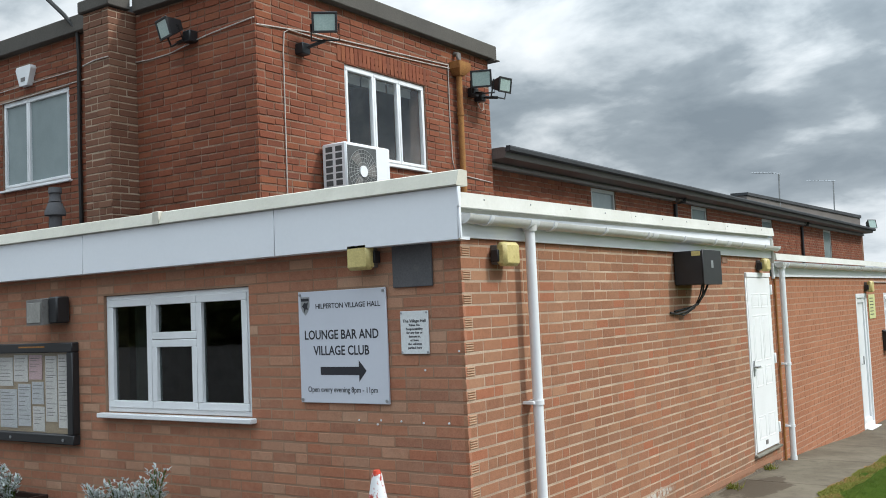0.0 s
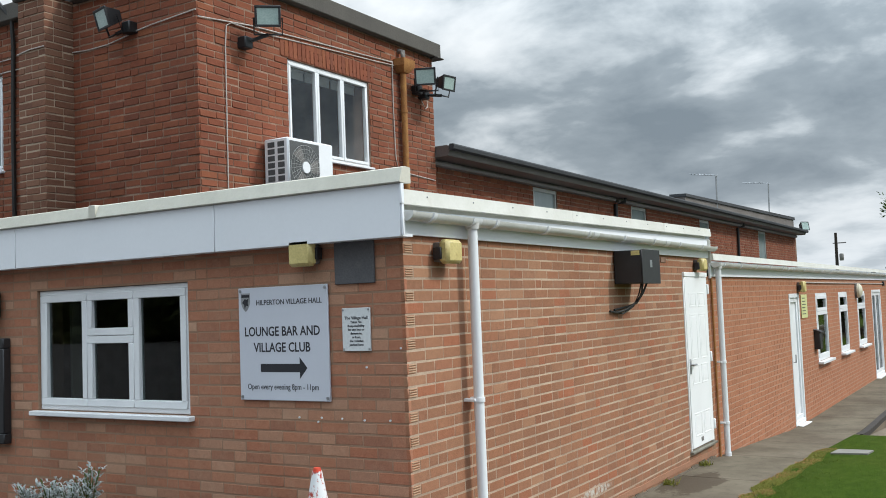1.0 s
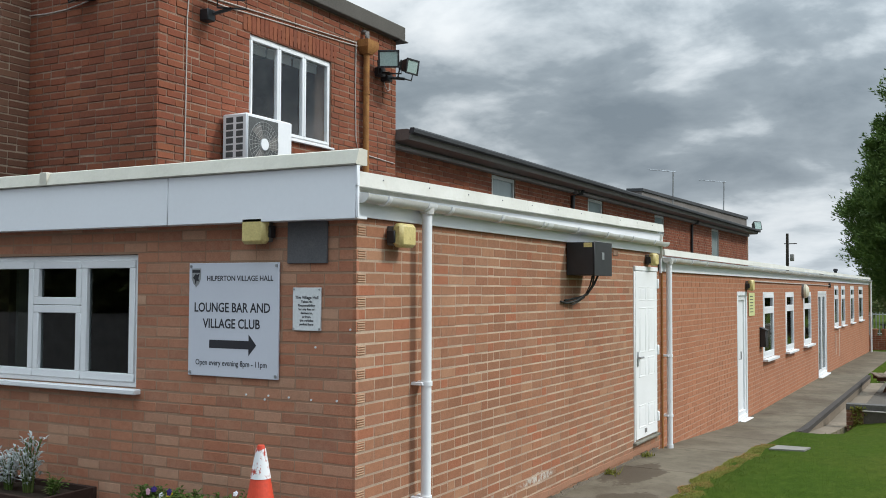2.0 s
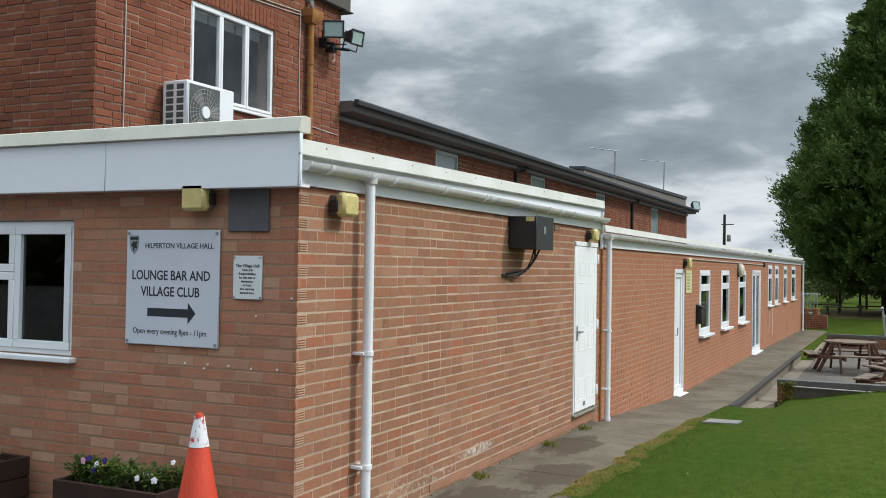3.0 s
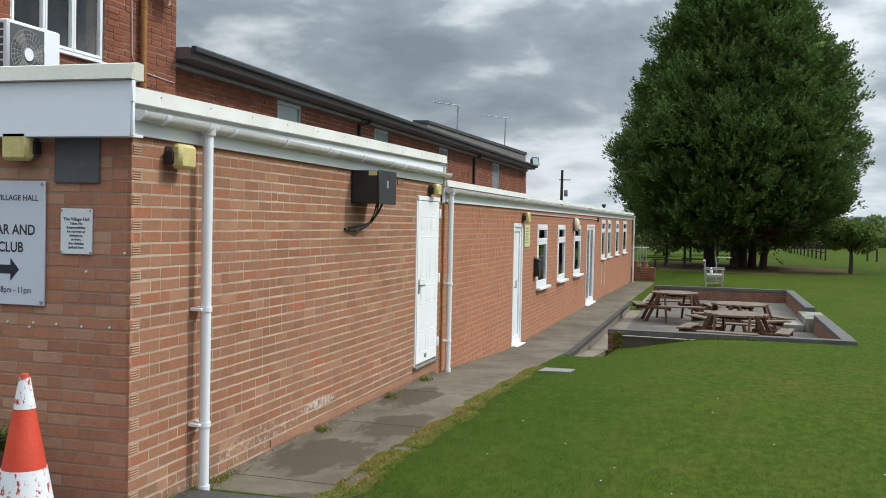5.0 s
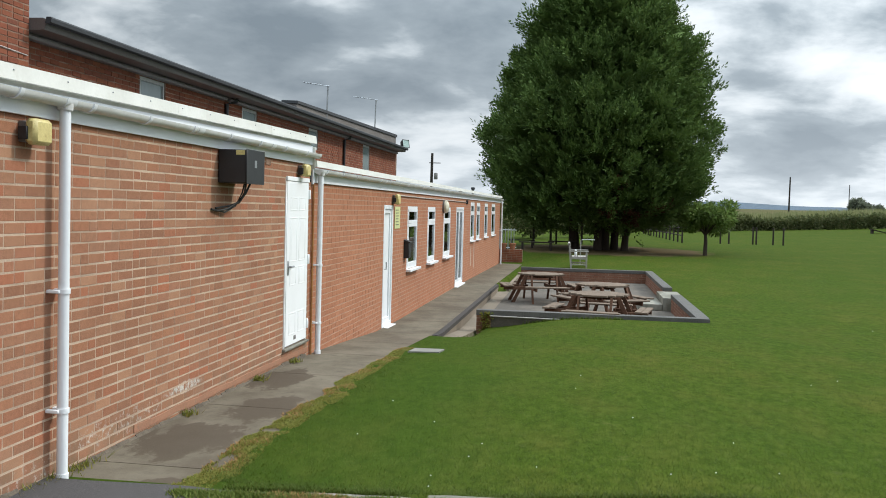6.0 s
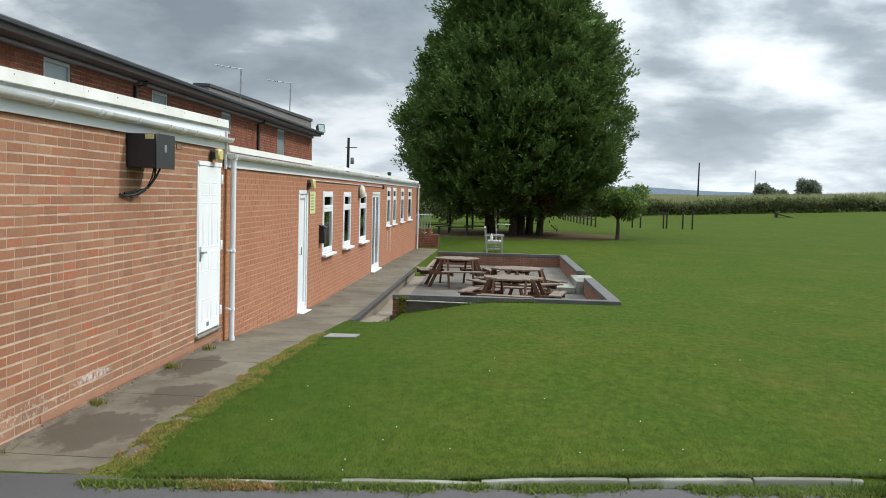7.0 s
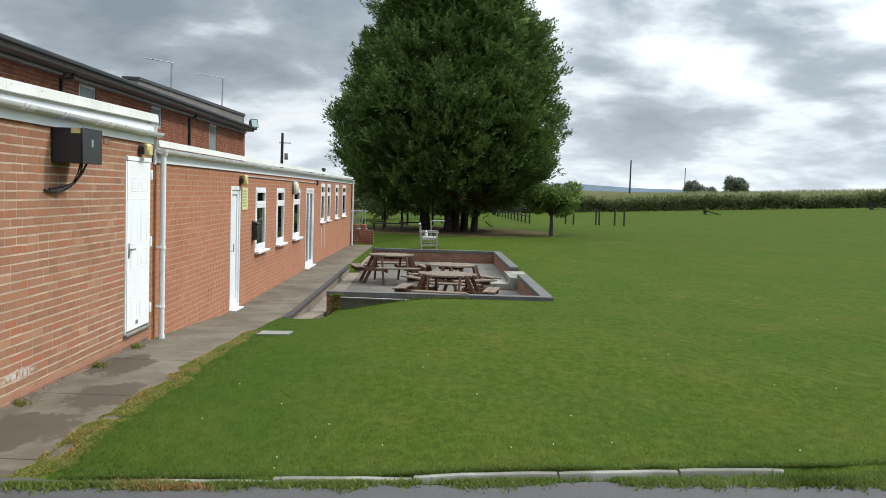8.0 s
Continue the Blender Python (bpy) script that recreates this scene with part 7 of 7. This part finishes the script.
def cypress():
    r = random.Random(77)
    bx, by, bz_ = 4.35, 47.0, lawn_level(4.35, 47.0) - 0.05
    ob = thing("cypress_tree", (bx, by, bz_), "large dark green cypress with several trunks", "tree")
    trunks = [(-1.15, -0.4, 0.26, 9), (0.05, -0.9, 0.20, 12), (0.45, -0.3, 0.22, 12.5), (1.45, -0.6, 0.17, 9), (0.25, 0.5, 0.24, 13), (0.95, 0.6, 0.2, 12)]
    for dx, dy, rr, h in trunks:
        part("trunk", Shape().tube([(bx + dx, by + dy, bz_ - 0.1), (bx + dx * 1.05, by + dy, bz_ + 1.0), (bx + dx * 1.3, by + dy * 1.2, bz_ + 4.0), (bx + dx * 1.9, by + dy * 1.5, bz_ + h)], [rr * 1.25, rr, rr * 0.75, 0.04], 10), M_BARK, ob)
    limbs = Shape()
    for k in range(46):
        a, z = r.uniform(0, 6.283), r.uniform(1.9, 9.5)
        d = 4.8 * (1 - (z - 2) / 14)
        limbs.tube([(bx + 0.4 * math.cos(a), by + 0.4 * math.sin(a), bz_ + z), (bx + d * 0.5 * math.cos(a), by + d * 0.5 * math.sin(a), bz_ + z + 0.5), (bx + d * math.cos(a), by + d * math.sin(a), bz_ + z + 1.3)], [0.10, 0.06, 0.02], 6)
    part("limbs", limbs, M_BARK, ob)

    def reach(z, a):
        """The crown's half-width at a height above the foot, in a direction."""
        base = steps([(0.9, 1.8), (1.6, 3.9), (2.4, 5.1), (3.6, 5.6), (5.5, 5.75), (7.6, 5.6), (9.6, 4.85), (12.6, 3.4), (15.0, 2.1), (17.0, 0.9), (18.0, 0.2)], z)
        lump = noise.noise(Vector((1.6 * math.cos(a), 1.6 * math.sin(a), z * 0.42))) * 0.8 + noise.noise(Vector((4.2 * math.cos(a), 4.2 * math.sin(a), z * 1.0 + 7))) * 0.7 + noise.noise(Vector((9.0 * math.cos(a), 9.0 * math.sin(a), z * 1.7 + 3))) * 0.9
        return max(0.15, base + lump * min(1.0, base / 3))

    s, dead = Shape(), Shape()
    q = np.random.RandomState(7)

    def plumes(into, roots, ways, longs, each):
        """Upswept plumes of foliage: slim scale-leaved twigs set round a rising axis."""
        n = len(roots)
        root, way, long = np.repeat(roots, each, 0), np.repeat(ways, each, 0), np.repeat(longs, each)[:, None]
        m = n * each
        t = q.rand(m, 1) ** 0.75
        g = q.normal(size=(m, 3))
        g -= way * (g * way).sum(1)[:, None]
        g /= np.linalg.norm(g, axis=1)[:, None]
        up_ = np.array([0.0, 0.0, 1.0])
        thick = 0.17 * long * (1.05 - t) ** 0.8
        p = root + way * long * t + up_ * 0.22 * long * t * t + g * thick * np.sqrt(q.rand(m, 1))
        f = way * 0.95 + g * 0.55 + up_ * 0.28 + q.normal(size=(m, 3)) * 0.18
        f /= np.linalg.norm(f, axis=1)[:, None]
        side_ = np.cross(f, q.normal(size=(m, 3)) * 0.6 + up_)
        side_ /= np.linalg.norm(side_, axis=1)[:, None]
        l = q.uniform(0.11, 0.24, (m, 1))
        w = q.uniform(0.028, 0.050, (m, 1))
        quads = np.stack([p - side_ * w * 0.6, p + f * l * 0.45 - side_ * w, p + f * l, p + f * l * 0.45 + side_ * w], 1).reshape(-1, 3)
        k0 = len(into.v)
        into.v += [tuple(v) for v in quads.tolist()]
        into.f += [(k0 + 4 * k, k0 + 4 * k + 1, k0 + 4 * k + 2, k0 + 4 * k + 3) for k in range(m)]

    def crown(count, z0, z1, cx, cy, wide, leaves):
        roots, ways, longs, rusty = [], [], [], []
        while len(roots) < 11 * count:
            z, a = r.uniform(z0, z1), r.uniform(0, 6.283)
            d = wide(z, a)
            if r.random() > 0.12 + d / 6.0:
                continue
            d *= 1.05 - 0.20 * r.random() ** 1.3
            rise = radians(r.uniform(0, 40) + 25 * soft(9, 16, z) - 30 * (1 - soft(1.2, 3.4, z)))
            turn_ = a + r.gauss(0, 0.25)
            way = Vector((math.cos(turn_) * math.cos(rise), math.sin(turn_) * math.cos(rise), math.sin(rise)))
            big_ = r.uniform(0.75, 1.35) * (0.6 + 0.4 * min(1.0, d / 3.5))
            c = Vector((cx + (d - 0.25) * math.cos(a), cy + (d - 0.25) * math.sin(a), bz_ + z))
            brown = 1.6 < z < 3.4 and math.cos(a + 1.35) > 0.9 and r.random() < 0.25
            for k in range(11):
                # a fan of shoots with upturned tips
                spread = Vector((r.gauss(0, 0.42), r.gauss(0, 0.42), r.gauss(0, 0.30)))
                roots.append(tuple(c + spread * 0.42 * big_ - way * 0.30 * big_))
                ways.append(tuple((way + spread * 0.75 + Vector((0, 0, 0.18))).normalized()))
                longs.append(r.uniform(0.38, 0.78) * big_)
                rusty.append(brown)
        roots, ways, longs, rusty = np.array(roots), np.array(ways), np.array(longs), np.array(rusty)
        plumes(s, roots[~rusty], ways[~rusty], longs[~rusty], leaves)
        if rusty.any():
            plumes(dead, roots[rusty], ways[rusty], longs[rusty], leaves)

    crown(1650, 1.0, 17.8, bx + 0.05, by, reach, 15)
    # the second leader
    crown(150, 7.0, 14.0, bx + 2.8, by + 0.2, lambda z, a: steps([(7.0, 2.3), (10.0, 1.7), (12.2, 0.9), (14.0, 0.1)], z), 15)
    for k in range(5600):
        # the dense inside of the crown
        z, a = 1.7 + 14.6 * r.random(), r.uniform(0, 6.283)
        d = reach(z, a) * r.uniform(0.42, 0.80)
        p = Vector((bx - 0.1 + d * math.cos(a), by + d * math.sin(a), bz_ + z))
        spray(s, r, p, Vector((math.cos(a) + r.gauss(0, 0.5), math.sin(a) + r.gauss(0, 0.5), r.uniform(-0.2, 0.9))), 0.9, 0.62)
    part("crown", s, M_CONIFER, ob, smooth=False, mend=False)
    part("dead_sprays", dead, M_DEADLEAF, ob, "rusty brown dead sprays", smooth=False, mend=False)


cypress()


def leafy(s, r, centre, radii, count, size):
    for k in range(count):
        v = Vector((r.gauss(0, 1), r.gauss(0, 1), r.gauss(0, 1))).normalized()
        d = r.random() ** 0.35 * (1 + 0.28 * noise.noise(v * 2.3 + Vector(centre)))
        p = Vector((centre[0] + v.x * radii[0] * d, centre[1] + v.y * radii[1] * d, centre[2] + v.z * radii[2] * d))
        way = (v + Vector((r.gauss(0, 0.6), r.gauss(0, 0.6), r.gauss(0, 0.6)))).normalized()
        side_ = way.cross(Vector((r.gauss(0, 1), r.gauss(0, 1), 1))).normalized()
        n = len(s.v)
        w, l = size * r.uniform(0.5, 1.0), size * r.uniform(1.0, 1.8)
        s.v += [tuple(p - side_ * w * 0.5), tuple(p + way * l * 0.5 + side_ * w * 0.1), tuple(p + side_ * w * 0.5), tuple(p + way * l)]
        s.f += [(n, n + 2, n + 3), (n, n + 1, n + 3)]


def small_tree(name, label, at, height, radius, trunk, material, seed, leaves=2600, size=0.13, group=""):
    r = random.Random(seed)
    x, y, z = at
    ob = thing(name, at, label, "tree", group)
    fork = z + height * 0.42
    part("trunk", Shape().tube([(x, y, z - 0.1), (x + 0.02, y, z + height * 0.25), (x, y, fork)], [trunk * 1.2, trunk, trunk * 0.8], 8), M_BARK, ob)
    limbs, s = Shape(), Shape()
    for k in range(9):
        a = 2 * math.pi * k / 9 + r.uniform(-0.3, 0.3)
        e = (x + math.cos(a) * radius * r.uniform(0.55, 0.85), y + math.sin(a) * radius * r.uniform(0.55, 0.85), z + height * r.uniform(0.55, 0.92))
        limbs.tube([(x, y, fork - 0.1), ((x + e[0]) / 2, (y + e[1]) / 2, (fork + e[2]) / 2 + 0.1), e], [trunk * 0.5, trunk * 0.35, 0.01], 5)
        leafy(s, r, e, (radius * 0.42, radius * 0.42, height * 0.17), leaves // 11, size)
    leafy(s, r, (x, y, z + height * 0.80), (radius * 0.5, radius * 0.5, height * 0.2), leaves // 6, size)
    part("limbs", limbs, M_BARK, ob)
    part("crown", s, material, ob, smooth=False, mend=False)
    return ob


small_tree("young_tree", "small young tree with a light green spreading crown", (9.66, 44.0, lawn_level(9.66, 44.0)), 2.6, 1.32, 0.09, M_LEAF, 5, 4200, 0.15)
small_tree("far_tree", "round distant field tree", (65.8, 222, 0.2), 6.0, 2.3, 0.25, M_HAZELEAF, 6, 2600, 0.45, "distant field trees")
small_tree("far_tree", "round distant field tree", (75.8, 222, 0.0), 7.4, 2.8, 0.25, M_HAZELEAF, 7, 2800, 0.45, "distant field trees")
small_tree("far_tree", "low distant field tree", (69.5, 225, 0.2), 4.6, 2.2, 0.25, M_HAZELEAF, 9, 1800, 0.45, "distant field trees")

rh = random.Random(12)


def hedge_row(name, label, x0, x1, y0, slope, height, deep, count, size, material):
    s = Shape()
    for k in range(count):
        x = rh.uniform(x0, x1)
        y = y0 + slope * (x - x0)
        g = ground_level(x, y)
        h = height * (0.84 + 0.42 * noise.noise(Vector((x * 0.22, 3.1, 0))) + 0.14 * noise.noise(Vector((x * 0.9, 1.1, 5))))
        z = g + h * rh.random() ** 0.75
        leafy(s, rh, (x, y + rh.uniform(-deep, deep), z), (0.30, 0.30, 0.28), 3, size)
    solid(name, s, material, label, "hedge", kind="stuff", smooth=False, mend=False)


hedge_row("hedge", "dark field hedge beyond the lawn", -30, 120, 108, -0.02, 1.70, 0.8, 19000, 0.24, M_HEDGE)
hedge_row("hedge_behind", "dark line of trees across the car park", -70, 70, -46, 0.0, 5.5, 1.5, 7000, 0.9, M_HEDGE)
hedge_row("hedge_left", "dark hedge and shrubs behind the cypress", -16, 16, 92, 0.3, 2.6, 1.2, 5000, 0.28, M_HEDGE)
s = Shape()
for k in range(26000):
    x, y = rh.uniform(-20, 130), rh.uniform(111, 128)
    g = ground_level(x, y)
    h = rh.uniform(1.75, 2.25) + 0.25 * noise.noise(Vector((x * 0.1, y * 0.1, 0)))
    a = rh.uniform(0, 6.283)
    n = len(s.v)
    w = 0.16
    s.v += [(x - w * math.cos(a), y - w * math.sin(a), g), (x + w * math.cos(a), y + w * math.sin(a), g), (x + 0.25 * math.cos(a + 1), y + 0.25 * math.sin(a + 1), g + h)]
    s.f.append((n, n + 1, n + 2))
solid("crop", s, M_MAIZE, "tall pale green crop behind the hedge", "crop", kind="stuff", smooth=False, mend=False)

# distance
s = Shape().box((-700, 380, -3), (900, 900, 4.4))
solid("field", s, M_FIELD, "pale harvested field in the distance", "field", smooth=False)
# hills in a haze-coloured material; the air itself is clear
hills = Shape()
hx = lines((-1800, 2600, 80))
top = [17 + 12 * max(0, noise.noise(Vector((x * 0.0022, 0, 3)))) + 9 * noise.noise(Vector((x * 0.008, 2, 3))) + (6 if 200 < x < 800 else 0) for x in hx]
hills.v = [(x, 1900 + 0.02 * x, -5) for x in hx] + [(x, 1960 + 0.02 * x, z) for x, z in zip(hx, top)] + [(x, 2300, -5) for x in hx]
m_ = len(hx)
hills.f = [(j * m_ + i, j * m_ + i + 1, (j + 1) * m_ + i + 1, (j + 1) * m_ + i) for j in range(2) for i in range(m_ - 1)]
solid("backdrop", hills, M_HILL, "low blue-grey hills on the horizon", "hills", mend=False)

# ---- fences, posts, poles ----
fence = thing("post_and_rail_fence", (9.9, 73, -0.1), "dark post-and-rail fence across the grass", "fence")
prev = None
for k in range(13):
    y = 60.0 + 2.1 * k
    x = 10.2 - 0.035 * (y - 60)
    z = ground_level(x, y)
    part("post", Shape().box((x - 0.05, y - 0.05, z - 0.2), (x + 0.05, y + 0.05, z + 1.12), 0.01), M_POST, fence)
    if prev:
        for h in (0.5, 0.98):
            part("rail", Shape().tube([(prev[0], prev[1], prev[2] + h), (x, y, z + h)], 0.04, 6), M_POST, fence)
    prev = (x, y, z)
for x in (12.8, 13.35, 14.9, 15.12, 16.2, 16.85):
    z = ground_level(x, 61)
    solid("fence_post", Shape().box((x - 0.05, 60.95, z - 0.1), (x + 0.05, 61.05, z + 1.15), 0.012), M_POST, "dark upright wooden post in the grass", "post", kind="", group="upright posts")


def pole(at, height, r, arm, label):
    ob = thing("telegraph_pole", at, label, "pole", "telegraph poles")
    x, y, z = at
    part("shaft", Shape().tube([(x, y, z), (x + 0.02 * height * 0.3, y, z + height)], [r * 1.2, r * 0.8], 8), M_POST, ob)
    if arm:
        part("crossarm", Shape().box((x - arm * 0.6, y - 0.05, z + height - 0.85), (x + arm * 2.2, y + 0.05, z + height - 0.78), 0.015), M_POST, ob)
        part("transformer", Shape().lathe((x + 0.4, y - 0.1, z + height - 2.2), [(0.14, 0), (0.16, 0.05), (0.16, 0.5), (0.12, 0.55)], 12), M_GREYLAMP, ob)


pole((-9.05, 75, -0.2), 6.6, 0.13, 0.35, "wooden telegraph pole with a crossarm and transformer")
pole((33.5, 140, 1.0), 6.6, 0.12, 0, "slim distant wooden pole beyond the hedge")
pole((92, 330, 2.0), 11, 0.15, 0, "slim far wooden pole in the fields")

# ramps on the far grass
def ramp_toy(x, y, k):
    z = ground_level(x, y)
    ob = thing("wooden_ramp", (x, y, z), "low dark wooden ramp on the grass", "ramp", "wooden ramps")
    part("deck", Shape().prism([(x - 0.7 * k, z + 0.42 * k), (x + 1.1 * k, z + 0.03), (x + 1.1 * k, z - 0.02), (x - 0.7 * k, z + 0.34 * k)], 1, y - 0.4, y + 0.4), M_POST, ob)
    part("leg", Shape().box((x - 0.62 * k, y - 0.35, z - 0.05), (x - 0.5 * k, y + 0.35, z + 0.36 * k), 0.01), M_POST, ob)


ramp_toy(31.0, 89, 0.95)
ramp_toy(51.5, 97, 1.6)

# ---- beyond the end of the wing ----
ez = -0.62
ew = solid("end_wall", Shape().box((-1.2, 37.6, ez), (0.95, 37.82, 0.06)), M_MORTAR["red"], "low brick wall beyond the wing", "low wall", smooth=False)
BRICK_JOBS.append((ew, list(courses(-1.2, 0.95, ez, 0.06, [], 51, 0.1)), facing_front(37.6), "red", lambda u, z: False, 51))
rail = thing("railing", (0.2, 38.6, 0.0), "galvanised vertical bar railing", "railing")
for k in range(9):
    part("bar", Shape().tube([(-0.55 + 0.13 * k, 38.6, -0.4), (-0.55 + 0.13 * k, 38.6, 0.98)], 0.022, 6), M_STEEL, rail)
for z in (0.1, 0.9):
    part("rail", Shape().tube([(-0.7, 38.6, z), (0.6, 38.6, z)], 0.022, 6), M_STEEL, rail)
M_TERRA = surface("terracotta", (0.38, 0.17, 0.10), (0.30, 0.13, 0.075), 6.0, 60, 0.85, 0.1, 0.001)
for px in (0.1, 0.5):
    solid("plant_pot", Shape().lathe((px, 37.71, 0.06), [(0.10, 0), (0.14, 0.22), (0.155, 0.22), (0.155, 0.27), (0.13, 0.27)], 14), M_TERRA, "terracotta pot on the low wall", "pot", kind="", group="pots on the wall")
for k, (x, y) in enumerate(((1.9, 47.5), (2.1, 52.0), (2.9, 50.5), (3.6, 53.0), (0.9, 49.0))):
    z = ground_level(x, y)
    solid("garden_post", Shape().box((x - 0.06, y - 0.06, z - 0.1), (x + 0.06, y + 0.06, z + 1.75), 0.012), M_POST, "dark wooden post among the shrubs", "post", kind="", group="garden posts")
for k, (x, y, w) in enumerate(((1.3, 44.0, 0.9), (2.6, 46.0, 0.8), (0.4, 46.5, 0.7))):
    z = ground_level(x, y)
    b = thing("low_bench", (x, y, z), "low dark wooden bench on the grass", "bench", "low benches under the tree")
    part("seat", Shape().box((x - w, y - 0.18, z + 0.38), (x + w, y + 0.18, z + 0.44), 0.008), M_POST, b)
    for sx in (-0.8, 0.8):
        part("leg", Shape().box((x + sx * w - 0.05, y - 0.15, z - 0.02), (x + sx * w + 0.05, y + 0.15, z + 0.38), 0.006), M_POST, b)
rs = random.Random(31)
for k, (x, y, h) in enumerate(((0.2, 60, 2.2), (3.0, 64, 2.6), (6.2, 66, 2.4), (-2.5, 57, 2.0))):
    z = ground_level(x, y)
    b = thing("shrub", (x, y, z), "dark green shrub behind the building", "shrub", "shrubs beyond the building")
    s, t = Shape(), Shape()
    leafy(s, rs, (x, y, z + h * 0.55), (1.5, 1.3, h * 0.5), 1600, 0.17)
    t.tube([(x, y, z - 0.1), (x, y, z + h * 0.6)], [0.07, 0.02], 6)
    part("stem", t, M_BARK, b)
    part("leaves", s, M_HEDGE, b, smooth=False, mend=False)

# ---- bricks of the walls ----
for job in BRICK_JOBS:
    lay_bricks(*job)
